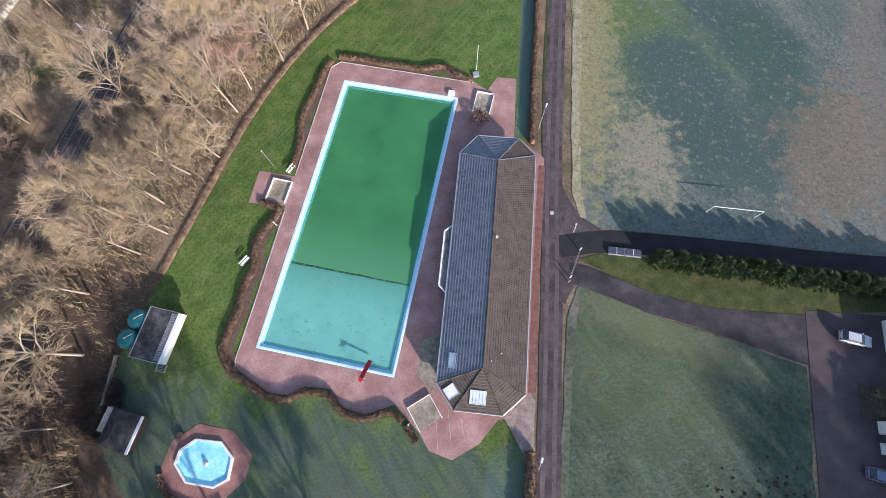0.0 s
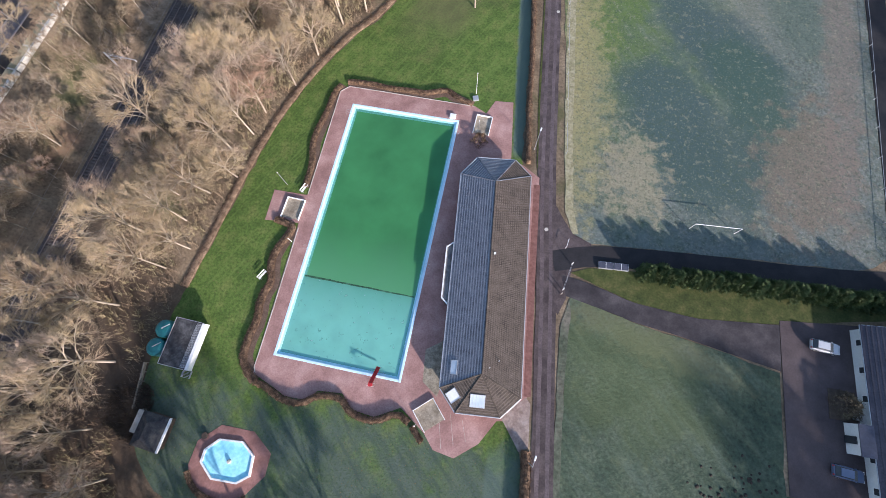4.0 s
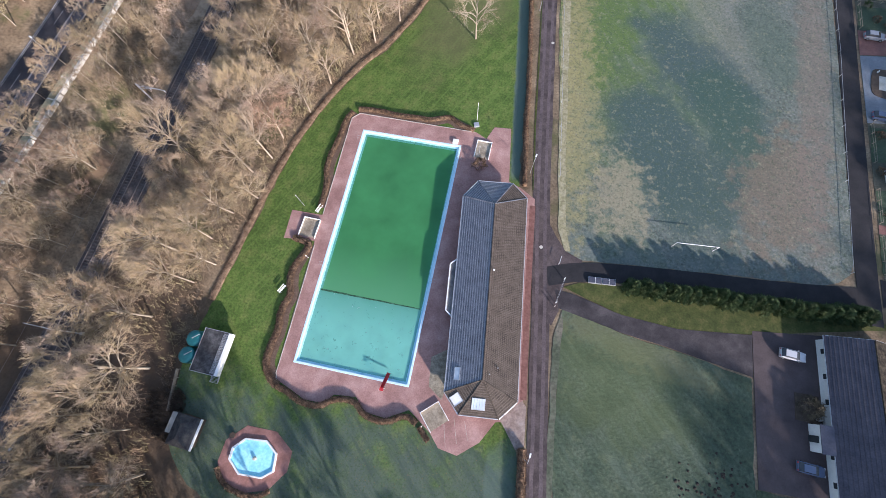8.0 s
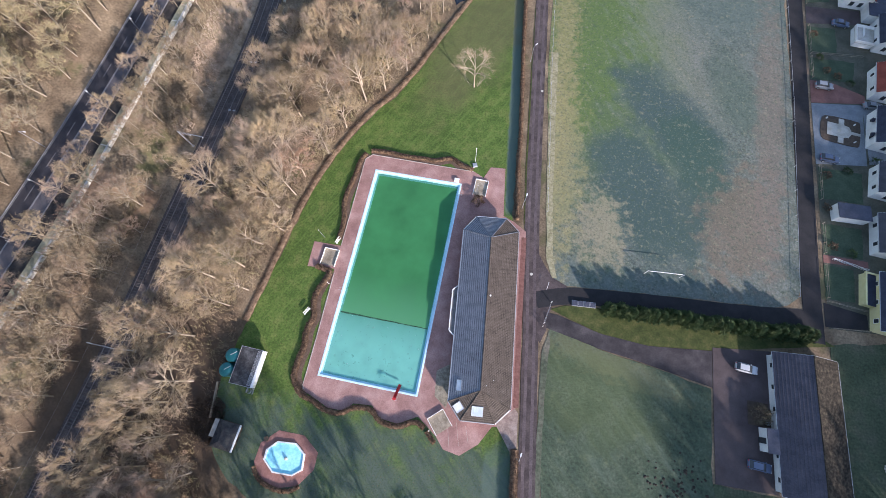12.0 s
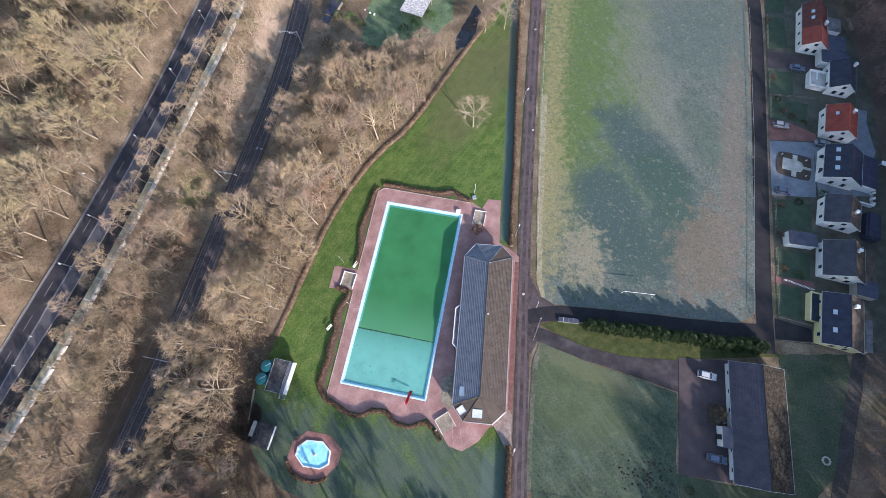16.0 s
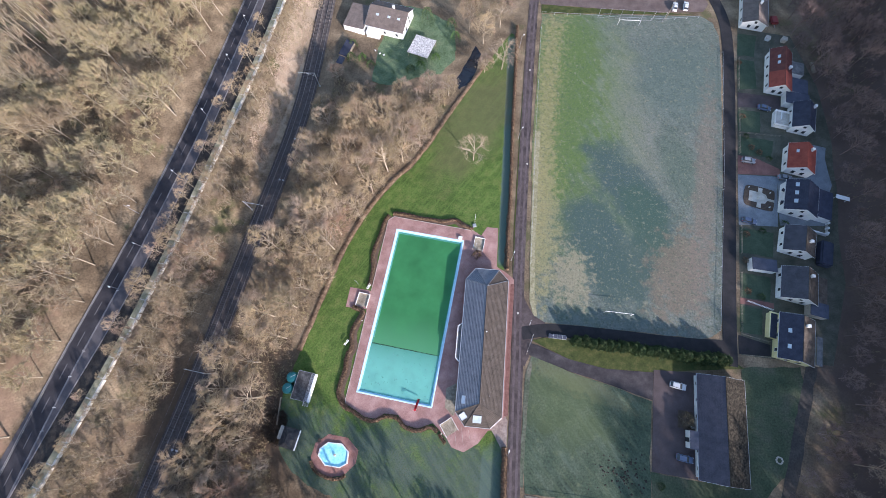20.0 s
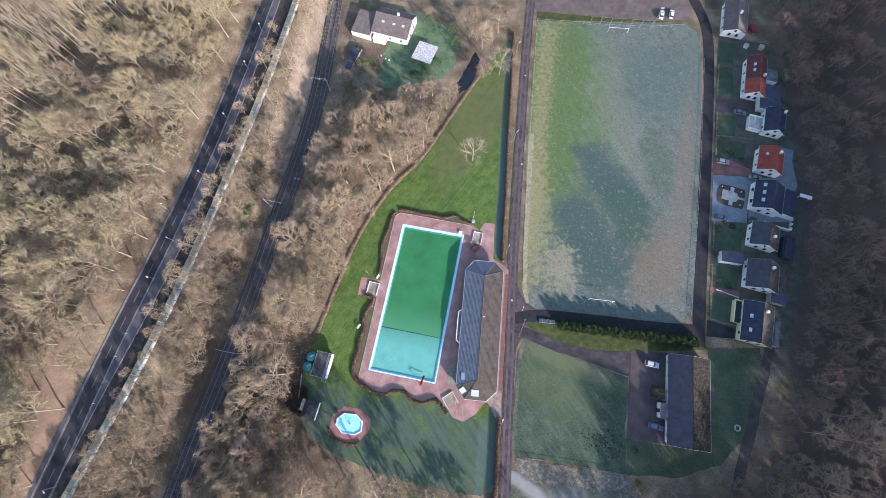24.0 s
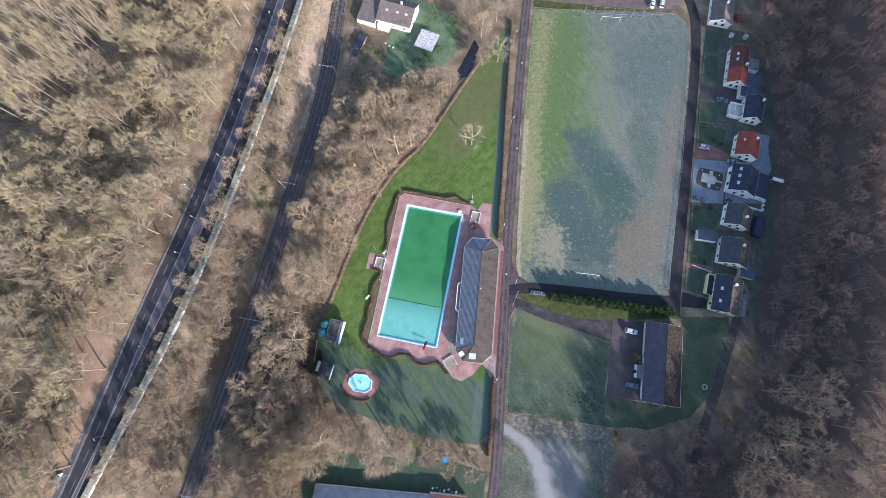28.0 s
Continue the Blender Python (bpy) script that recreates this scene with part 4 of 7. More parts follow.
for x, y in scatter(rng, WOOD_MID, 5.0, 4000):
    if x < rail_x(y) + 5.2 or -25 < x < -12 and -8 < y < 7 or -24 < x < -10 and -20 < y < -9:
        continue
    plant(rng.randrange(6), x, y, rng.uniform(0.75, 1.2) * (0.62 if x < rail_x(y) + 9 or y > 90 else 1.0), rng.uniform(0, 360), "bare winter tree with grey-brown branches on leaf litter")


def woods(name, poly, gap, tries, seed, label, thin=1.0, lo=0.7, hi=1.15, material=None, kinds=None):
    """One joined stand of bare trees; thin is the share of twigs that each keeps."""
    rng = random.Random(seed)
    kinds = kinds or PROTO
    forms = [(joined(wd, fl), (widened(tw[0], 2.0), tw[1])) for wd, sd, fl, tw in kinds]
    V, T, base, which = [], [], 0, []
    for x, y in scatter(rng, poly, gap, tries):
        wood, (tv, tt) = forms[rng.randrange(len(forms))]
        s, r = rng.uniform(lo, hi), rng.uniform(0, math.tau)
        R = np.array([[math.cos(r), math.sin(r), 0], [-math.sin(r), math.cos(r), 0], [0, 0, 1]], np.float32) * s
        n = int(len(tt) * thin)
        for k, (v, t) in enumerate(((tv[: n * 3], tt[:n]), wood)):
            V.append(v @ R + np.array([x, y, ground_z(x, y) - 0.1], np.float32))
            T.append(t + base)
            which.append(np.full(len(t), k, np.int32))
            base += len(v)
    me = arrays_mesh(name, np.concatenate(V), np.concatenate(T), material or CROWN)
    me.materials.append(FARBARK if material is None or material is HILLTWIGS else material)
    me.polygons.foreach_set("material_index", np.concatenate(which))
    return tagged(new(name, me), label, "woods", "", "stuff")


POLES = [grow(31, 24, 3.6, 6, 1700, flat=1.7, bare=0.55), grow(32, 26, 3.3, 6, 1600, flat=2.0, bare=0.55), grow(33, 22, 3.8, 6, 1700, flat=1.6, bare=0.5)]
woods("hillside_woods", [(-79, 165), (-79.5, 60), (-81.5, 12), (-84, -25), (-86.5, -82), (-118, -82), (-150, 20), (-126, 62), (-118, 78), (-118, 165)], 6.4, 6000, 21, "bare beech and oak woods on the slope above the road", 0.5, 0.7, 1.35, HILLTWIGS)
woods("pole_woods", [(-116, 92), (-118, 66), (-140, 46), (-158, 40), (-174, 80), (-172, 130), (-132, 165), (-116, 165)], 4.6, 3000, 27, "tall slender trees with bare pale trunks on the upper slope", 0.62, 0.85, 1.15, HILLTWIGS, POLES)
woods("slope_scrub", [(-59, 150), (-57.5, 107), (-57.6, 82), (-59, 50), (-60.5, 26), (-63, 5), (-65, -20), (-70, -45), (-73, -60), (-55, -60), (-52, -20), (-50.6, 15), (-50, 40), (-49.6, 60), (-54.5, 84), (-56, 150)], 3.8, 3600, 25, "bare young trees on the embankment above the railway", 0.34, 0.4, 0.8)
woods("verge_trees", [(-64.6, 118), (-64.6, 60), (-66.5, 14), (-70, -20), (-70, -34), (-68.6, -34), (-67.6, -12), (-65.4, 14), (-63.6, 46), (-62.8, 82), (-62.6, 118)], 4.2, 900, 28, "small bare trees between the pavement and the retaining wall", 0.34, 0.3, 0.55)
SLOPETWIGS = mat("slope_twigs", [(0.26, 0.195, 0.15), (0.345, 0.26, 0.189), (0.39, 0.305, 0.215)], 0.06, rough=0.9, fine=(0.5, 0.22), wide=(0.03, 0.15))
woods("east_woods", [(131, 18), (131, 34), (133, 44), (135.5, 60), (135.5, 100), (134, 128), (127, 146), (124, 172), (186, 172), (186, 18)], 4.9, 5600, 22, "bare purple-brown woods on the shaded eastern slope", 0.32, 0.62, 0.85, SHADETWIGS)
woods("foot_woods", [(88, -18), (103, -15), (112, -9), (119, 2), (124, 14), (131, 18), (128, -2), (120, -20), (108, -40), (90, -46)], 4.7, 1800, 29, "dense dark bare trees at the foot of the slope", 0.4, 0.45, 0.72, SHADETWIGS)
woods("south_woods", [(91, -80), (90, -48), (109, -43), (122, -22), (129, -2), (132, 16), (186, 16), (186, -62), (140, -72)], 5.6, 3600, 23, "bare brown woods below the long house", 0.34, 0.72, 1.08, SLOPETWIGS)

# ---- bath house details ----
METAL = mat("zinc", [(0.42, 0.43, 0.44), (0.55, 0.56, 0.57)], 1.0, rough=0.5, metal=0.6, fine=(5, 0.1))
GLASSY = mat("dark_glass", [(0.03, 0.035, 0.04), (0.05, 0.055, 0.06)], 1.0, rough=0.08)
PANE = mat("skylight_pane", [(0.42, 0.5, 0.56), (0.55, 0.62, 0.68)], 0.9, rough=0.2)
DARKWOOD = mat("dark_wood", [(0.06, 0.045, 0.035), (0.1, 0.075, 0.055)], 1.5, rough=0.85, fine=(8, 0.2))
PALEWOOD = mat("weathered_wood", [(0.2, 0.17, 0.13), (0.3, 0.26, 0.2)], 1.5, rough=0.9, fine=(8, 0.2))
ROOFFELT = mat("bitumen_felt", [(0.1, 0.1, 0.105), (0.16, 0.155, 0.15), (0.22, 0.21, 0.2)], 0.7, rough=0.9, fine=(4, 0.2), wide=(0.3, 0.2))
REDPAINT = mat("red_paint", [(0.5, 0.03, 0.03), (0.62, 0.05, 0.05)], 1.0, rough=0.35)
GREENPAINT = mat("tank_green", [(0.015, 0.14, 0.15), (0.03, 0.2, 0.2)], 0.8, rough=0.4, fine=(3, 0.1))


def ring_bm(x0, y0, x1, y1, w, z0, z1):
    """A rectangular frame of one piece, w wide."""
    bm = bmesh.new()
    rows = []
    for z in (z0, z1):
        for d in (0, w):
            rows.append([bm.verts.new((x, y, z)) for x, y in ((x0 + d, y0 + d), (x1 - d, y0 + d), (x1 - d, y1 - d), (x0 + d, y1 - d))])
    for a, b in ((0, 1), (1, 3), (3, 2), (2, 0)):
        for k in range(4):
            bm.faces.new((rows[a][k], rows[a][(k + 1) % 4], rows[b][(k + 1) % 4], rows[b][k]))
    return bm


def on_slope(a, b, c, d, u, v, off=0.0):
    """The point at u along the eave a-b and v up to the ridge d-c, off metres above the plane."""
    a, b, c, d = (Vector(q) for q in (a, b, c, d))
    n = (b - a).cross(d - a).normalized()
    if n.z < 0:
        n = -n
    return a.lerp(b, u).lerp(d.lerp(c, u), v) + n * off


def ribs(a, b, c, d, gap, w, h, material, parent, name="tile_relief", up_slope=True, label=""):
    """Raised tile rows over a roof plane a-b (eave), d-c (ridge)."""
    bm = bmesh.new()
    run = (Vector(b) - Vector(a)).length if up_slope else (Vector(d) - Vector(a)).length
    k = int(run / gap)
    for i in range(k):
        s0, s1 = (i + 0.08) / k, (i + 0.08 + w / gap) / k
        quad = [(s0, 0.0), (s1, 0.0), (s1, 1.0), (s0, 1.0)] if up_slope else [(0.0, s0), (1.0, s0), (1.0, s1), (0.0, s1)]
        lo = [bm.verts.new(on_slope(a, b, c, d, *q, 0.002)) for q in quad]
        hi = [bm.verts.new(on_slope(a, b, c, d, *q, h)) for q in quad]
        bm.faces.new(hi)
        for j in range(4):
            bm.faces.new((lo[j], lo[(j + 1) % 4], hi[(j + 1) % 4], hi[j]))
    return tagged(part(name, bm, material, parent, label), kind="stuff")


TILE_LIGHT = mat("slate_tile_rolls", [(0.2, 0.21, 0.23), (0.27, 0.28, 0.3)], 0.6, rough=0.55, fine=(5, 0.2))
TILE_MOSS = mat("brown_tile_rolls", [(0.095, 0.076, 0.062), (0.15, 0.122, 0.1)], 0.6, rough=0.85, fine=(5, 0.3))
ribs(e[7], e[0], s_, n_, 0.44, 0.16, 0.05, TILE_LIGHT, house, "tile_relief", False)
ribs(e[7], e[0], s_, n_, 0.5, 0.1, 0.035, TILE_GREY, house)
ribs(e[3], e[4], n_, s_, 0.42, 0.3, 0.05, TILE_MOSS, house, "tile_relief", False)
ribs(e[3], e[4], n_, s_, 0.33, 0.1, 0.06, TILE_BROWN, house)
for a, b, ap, m in ((e[1], e[2], s_, TILE_MOSS), (e[0], e[1], s_, TILE_MOSS), (e[2], e[3], s_, TILE_MOSS), (e[4], e[5], n_, TILE_MOSS), (e[5], e[6], n_, TILE_LIGHT), (e[6], e[7], n_, TILE_LIGHT)):
    ribs(a, b, ap, ap, 0.44, 0.14, 0.03, m, house, "tile_relief", False)
for a, b in ((s_, n_), (e[0], s_), (e[1], s_), (e[2], s_), (e[3], s_), (e[4], n_), (e[5], n_), (e[6], n_), (e[7], n_)):
    part("ridge_cap", tubes((Vector(a) + Vector((0, 0, 0.03)), Vector(b) + Vector((0, 0, 0.03)), 0.1), sides=8), TILE_BROWN if s_ in (a, b) else TILE_GREY, house, "dark ridge capping")
for i in range(8):
    a, b = Vector(e[i]), Vector(e[(i + 1) % 8])
    part("gutter", tubes((a, b, 0.09), sides=8), METAL, house, "pale zinc gutter")


def set_in_roof(nm, wx, wy, w, d, face, material, label, bars=0):
    """A roof window at world wx, wy, lying in the roof plane of the three corners, its width along the eave."""
    a, b, c = (Vector(q) for q in face)
    n = (b - a).cross(c - a).normalized()
    n = -n if n.z < 0 else n
    p = pose(32.8, 20.0, 0, 0, 0, 5.65).inverted() @ Vector((wx, wy, 0))
    p.z = a.z - (n.x * (p.x - a.x) + n.y * (p.y - a.y)) / n.z
    x = (b - a).normalized()
    y = n.cross(x)
    o = new(nm)
    o.parent = house
    o.matrix_local = Matrix(((x.x, y.x, n.x, p.x), (x.y, y.y, n.y, p.y), (x.z, y.z, n.z, p.z), (0, 0, 0, 1)))
    tagged(o, label)
    part("frame", ring_bm(-w / 2, -d / 2, w / 2, d / 2, 0.09, 0, 0.17), METAL, o)
    part("pane", boxes((-w / 2 + 0.09, -d / 2 + 0.09, 0.0, w / 2 - 0.09, d / 2 - 0.09, 0.13)), material, o)
    for k in range(bars):
        xx = -w / 2 + w * (k + 1) / (bars + 1)
        part("glazing_bar", boxes((xx - 0.03, -d / 2 + 0.09, 0.13, xx + 0.03, d / 2 - 0.09, 0.18)), METAL, o)


set_in_roof("skylight", 30.1, 4.05, 2.15, 1.05, (e[7], e[0], s_), PANE, "pale blue roof window")
set_in_roof("skylight", 30.75, -0.1, 1.75, 1.85, (e[0], e[1], s_), WHITE, "white translucent roof dome")
set_in_roof("skylight", 34.55, -0.1, 2.3, 2.0, (e[1], e[2], s_), PANE, "barred pale roof window", 4)
part("vent", tubes(((0.75, 3.1, 4.5), (0.75, 3.1, 5.2), 0.13), ((0.75, 3.1, 5.2), (0.75, 3.1, 5.28), 0.2)), WHITE, house, "white roof vent")
part("vent", tubes(((2.6, -14.0, 4.0), (2.6, -14.0, 4.6), 0.1)), METAL, house, "grey roof pipe")
part("vent", tubes(((1.2, -15.2, 4.3), (1.2, -15.2, 4.9), 0.09)), METAL, house)
# a flat bay with a white parapet towards the pool
part("bay_roof", slab_bm([(-6.0, -5.9), (-7.35, -4.6), (-7.35, 4.2), (-6.0, 5.4)], 2.55, 2.55), ROOFFELT, house, "flat grey felt roof of the bay")
for a, b in (((-6.0, -5.95), (-7.4, -4.65)), ((-7.4, -4.65), (-7.4, 4.25)), ((-7.4, 4.25), (-6.0, 5.45))):
    part("parapet", slab_bm(strip([a, b], 0.11, 0.11), 2.7, 0.4), WHITE, house, "white parapet edge")
for k in range(11):
    part("window", boxes((5.88, -15 + 3 * k, 1.1, 5.93, -13.6 + 3 * k, 2.3)), GLASSY, house, "dark window")
    part("window", boxes((-5.74, -15 + 3 * k, 0.9, -5.69, -13.2 + 3 * k, 2.3)), GLASSY, house, "dark window")

# ---- deck fittings ----
BEECH = mat("beech_leaves", [(0.06, 0.04, 0.027), (0.135, 0.085, 0.052), (0.25, 0.165, 0.1)], 1.6, rough=0.85, fine=(8, 0.45))
THUJA = mat("conifer_green", [(0.025, 0.05, 0.018), (0.055, 0.085, 0.03), (0.11, 0.135, 0.055)], 0.8, rough=0.8, fine=(4, 0.4), per_object=0.15)
EVERGREEN = mat("evergreen_leaves", [(0.03, 0.07, 0.015), (0.06, 0.12, 0.025), (0.1, 0.17, 0.04)], 0.8, rough=0.7, fine=(5, 0.4))


def hedge(pts, width, height, material, label, seed=1, per_m=260, nm="hedge", leaf=0.09):
    """A clipped hedge along the line: an uneven body with many leaves that stand out of it."""
    rng = np.random.default_rng(seed)
    line = wavy(smooth(pts, 1, False), 0.5, 0.06, seed, False)
    bm = bmesh.new()
    prof = [(-0.5, 0), (-0.52, 0.5), (-0.42, 0.88), (0, 1.0), (0.42, 0.88), (0.52, 0.5), (0.5, 0)]
    rings = []
    ls = {s: offset_line(line, -s * width) for s, _ in prof}
    for i in range(len(line)):
        h = height * (0.9 + 0.22 * noise.noise((line[i][0] * 0.8, line[i][1] * 0.8, seed)))
        rings.append([bm.verts.new((ls[s][i][0], ls[s][i][1], 0.02 + z * h)) for s, z in prof])
    for a, b in zip(rings, rings[1:]):
        for k in range(6):
            bm.faces.new((a[k], a[k + 1], b[k + 1], b[k]))
    for r in (rings[0], rings[-1]):
        bm.faces.new(r)
    bm.faces.ensure_lookup_table()
    verts = [tuple(v.co) for v in bm.verts]
    faces = [[v.index for v in f.verts] for f in bm.faces]
    bm.verts.index_update()
    faces = [[v.index for v in f.verts] for f in bm.faces]
    bm.free()
    tris = [(f[0], f[k], f[k + 1]) for f in faces for k in range(1, len(f) - 1)]
    V = [np.array(verts)]
    T = [np.array(tris)]
    length = sum((Vector(a) - Vector(b)).length for a, b in zip(line, line[1:]))
    n = int(length * per_m * (width + height) / 2)
    idx = rng.integers(0, len(line) - 1, n)
    P = np.array(line)
    t = rng.random(n)[:, None]
    c = P[idx] * (1 - t) + P[idx + 1] * t
    dd = P[idx + 1] - P[idx]
    dd /= np.linalg.norm(dd, axis=1)[:, None] + 1e-9
    side = np.stack([dd[:, 1], -dd[:, 0]], 1)
    ang = rng.uniform(-1.45, 1.45, n)
    r = rng.uniform(0.92, 1.3, n)
    off = np.sin(ang) * width * 0.54 * r
    z = (0.35 + 0.63 * np.cos(ang) * r) * height
    o = np.column_stack([c + side * off[:, None], z])
    a = rng.normal(0, leaf, (n, 3))
    b = rng.normal(0, leaf, (n, 3))
    base = len(verts)
    V.append(np.stack([o, o + a, o + b], 1).reshape(-1, 3))
    T.append(base + np.arange(3 * n).reshape(-1, 3))
    ob = new(nm, arrays_mesh(nm, np.concatenate(V), np.concatenate(T), material))
    return tagged(ob, label, "hedge")


BROWN = "low brown-leaved beech hedge"
hedge([(-3.4, 54.4), (-4.3, 52.5), (-4.6, 47), (-5.3, 43), (-5.3, 39.6), (-3.9, 36), (-4.0, 30.8)], 0.95, 0.6, BEECH, BROWN + " along the deck", 2)
hedge([(-7.4, 23.5), (-5, 23.0), (-3.6, 22.9), (-3.9, 21), (-5.6, 17.4), (-5.3, 14.2), (-4.2, 12.2), (-5.2, 9), (-4.5, 5), (-5.1, 1.6), (-4.9, -1.4), (-3.2, -3.6), (-1.6, -4.4)], 1.1, 0.65, BEECH, BROWN + " with bays along the deck", 3)
hedge([(-1.6, -4.6), (0.9, -5.1), (3.7, -6.4), (7.3, -6.4), (9.2, -4.5), (13.2, -4.1), (15.0, -6.1), (19.2, -6.7), (22.6, -4.5), (24.7, -5.6)], 0.9, 0.85, BEECH, BROWN + " winding round the deck's foot", 4)
hedge([(25.3, -6.0), (26.6, -7.4), (27.3, -7.9)], 0.8, 0.7, BEECH, BROWN, 5)
hedge([(-2.2, 55.3), (2, 55.8), (7, 55.3), (11, 55.6), (14, 55.4), (16.3, 56.3), (18.4, 57.1), (20.6, 55.6), (24, 54.6)], 0.75, 0.75, BEECH, BROWN + " at the pool's far end", 6)
hedge([(26.4, 139), (28.2, 122), (30.0, 105), (31.6, 89), (33.6, 73), (35.2, 55), (36.7, 43.5)], 0.85, 1.2, BEECH, "long brown beech hedge along the lane", 7, 90, leaf=0.12)
hedge([(43.3, -5.8), (43.9, -12), (45.2, -22), (45.6, -31)], 1.3, 1.4, BEECH, "brown beech hedge along the lane", 8, 90, leaf=0.12)
hedge([(-7.6, -19.4), (-6.0, -21.4), (-2.8, -22.5), (0.7, -22.4), (2.6, -21.0)], 0.7, 0.5, BEECH, "low brown hedge round the paddling pool", 9)

SOIL = mat("bare_soil", [(0.1, 0.065, 0.045), (0.16, 0.11, 0.08)], 0.9, fine=(4, 0.3))
for pts in ([(-3.0, 54.6), (-4.0, 52.5), (-4.3, 47), (-4.9, 43), (-4.9, 39.6), (-3.6, 36), (-3.7, 30.8)], [(-3.6, 22.6), (-5.2, 17.4), (-4.9, 14.2), (-3.9, 12.2), (-4.8, 9), (-4.1, 5), (-4.7, 1.6), (-4.5, -1.4), (-2.9, -3.4), (-1.6, -4.4)], [(-2.2, 55.1), (2, 55.5), (7, 55.0), (11, 55.3), (14, 55.1), (16.3, 56.0), (18.4, 56.7), (20.6, 55.3), (24, 54.4)]):
    slab("hedge_bed", wavy(strip(smooth(pts, 1, False), 1.2, 1.0), 1.0, 0.12, 61), 0.04, 0.1, SOIL, "bare brown soil under the hedge", "bed")
for nm, pts in (("deck_kerb", [(-3.0, 29.6), (-3.25, 53.0), (-1.7, 54.5), (24.2, 54.4)]), ("deck_kerb", [(-2.75, 22.6), (-2.5, 6), (-2.5, -2.4), (-1.9, -3.7)])):
    tagged(mesh_object(nm, slab_bm(strip(pts, 0.06, 0.06), 0.15, 0.2), CONCRETE), "pale concrete kerb along the pool deck", "kerb", "", "structure")


BASIN = mat("stained_basin", [(0.19, 0.155, 0.11), (0.29, 0.245, 0.18), (0.4, 0.35, 0.27)], 0.5, fine=(4, 0.2), wide=(0.4, 0.2))


def foot_basin(x, y, turn, w, d, label):
    """A walk-through foot basin: a pale floor with white upstands."""
    t = thing("foot_basin", label, "basin", pose(x, y, 0.072, 0, 0, turn))
    part("floor", boxes((-w / 2, -d / 2, 0, w / 2, d / 2, 0.05)), BASIN, t)
    for bx in ((-w / 2 - 0.12, -d / 2 - 0.12, 0, -w / 2, d / 2 + 0.12, 0.42), (w / 2, -d / 2 - 0.12, 0, w / 2 + 0.12, d / 2 + 0.12, 0.42), (-w / 2, d / 2, 0, w / 2, d / 2 + 0.12, 0.42)):
        part("side", bevelled_box(*bx, 0.02), WHITE, t, "white upstand")


foot_basin(26.75, 50.3, -2, 3.0, 4.0, "pale concrete foot basin with white sides on the deck")
foot_basin(-4.8, 26.1, -2, 3.3, 3.9, "pale concrete foot basin with white sides by the lawn")
foot_basin(27.55, -3.85, 42, 3.6, 3.6, "pale concrete foot basin with white sides by the entrance")
for y0, x0, x1 in ((0, 28.4, 34.6), (1, 29.6, 35.4), (2, 30.7, 36.2)):
    d = y0 * 2.0
    tagged(mesh_object("paving_joint", slab_bm(strip([(28.9 + d, -2.7 - 0.2 * d), (30.4 + d * 0.9, -8.3 + d * 0.45)], 0.025, 0.025), 0.076, 0.02), CONCRETE), "pale joint across the red paving", "joint", "", "structure")
slab("terrace", [(24.9, 6.0), (25.5, 0.9), (28.2, -0.9), (28.6, 1.0), (27.6, 8.0)], 0.08, 0.1, mat("mossy_concrete", [(0.17, 0.15, 0.11), (0.26, 0.23, 0.17), (0.33, 0.3, 0.23)], 0.9, fine=(4, 0.3)), "mossy concrete terrace beside the bath house", "terrace")
slab("cobbled_corner", wavy([(38.6, -1.6), (42.3, 1.9), (43.1, 1.0), (43.6, -5.4), (42.3, -6.3)], 0.7, 0.1, 33), 0.075, 0.1, mat("patched_paving", [(0.2, 0.15, 0.125), (0.3, 0.235, 0.2), (0.4, 0.34, 0.3)], 0.6, fine=(3, 0.2)), "patched stone paving by the lane", "paving")
slab("red_footpath", strip([(42.4, 2.0), (40.6, 20), (38.9, 39.5)], 0.55, 0.6), 0.085, 0.1, mat("red_slabs", [(0.17, 0.085, 0.07), (0.24, 0.125, 0.105)], 1.0, fine=(2, 0.15)), "narrow red slab footpath behind the bath house", "path")


def slide(x, y, turn):
    t = thing("water_slide", "small red children's slide at the pool steps", "slide", pose(x, y, 0.09, 0, 0, turn))
    bm = bmesh.new()
    prof = [(-0.32, 0.22), (-0.3, 0.0), (0.3, 0.0), (0.32, 0.22)]
    rows = []
    for k in range(9):
        s = k / 8
        yy, zz = -0.2 + 2.7 * s, 1.75 - 2.0 * s + 0.25 * s * s
        rows.append([bm.verts.new((px, yy, zz + pz)) for px, pz in prof])
    for a, b in zip(rows, rows[1:]):
        for k in range(3):
            bm.faces.new((a[k], a[k + 1], b[k + 1], b[k]))
    bmesh.ops.solidify(bm, geom=bm.faces[:], thickness=0.04)
    part("chute", bm, REDPAINT, t, "glossy red chute")
    part("platform", boxes((-0.35, -0.75, 1.66, 0.35, -0.2, 1.74)), REDPAINT, t)
    for px in (-0.32, 0.32):
        part("leg", tubes(((px, -0.7, 0), (px, -0.7, 2.3), 0.03)), WHITE, t, "white steel leg")
        part("leg", tubes(((px, -0.22, 0), (px, -0.22, 1.7), 0.03)), WHITE, t)
    for k in range(6):
        part("rung", tubes(((-0.32, -0.72, 0.25 + 0.25 * k), (0.32, -0.72, 0.25 + 0.25 * k), 0.02)), WHITE, t)


slide(17.55, -0.75, -8)


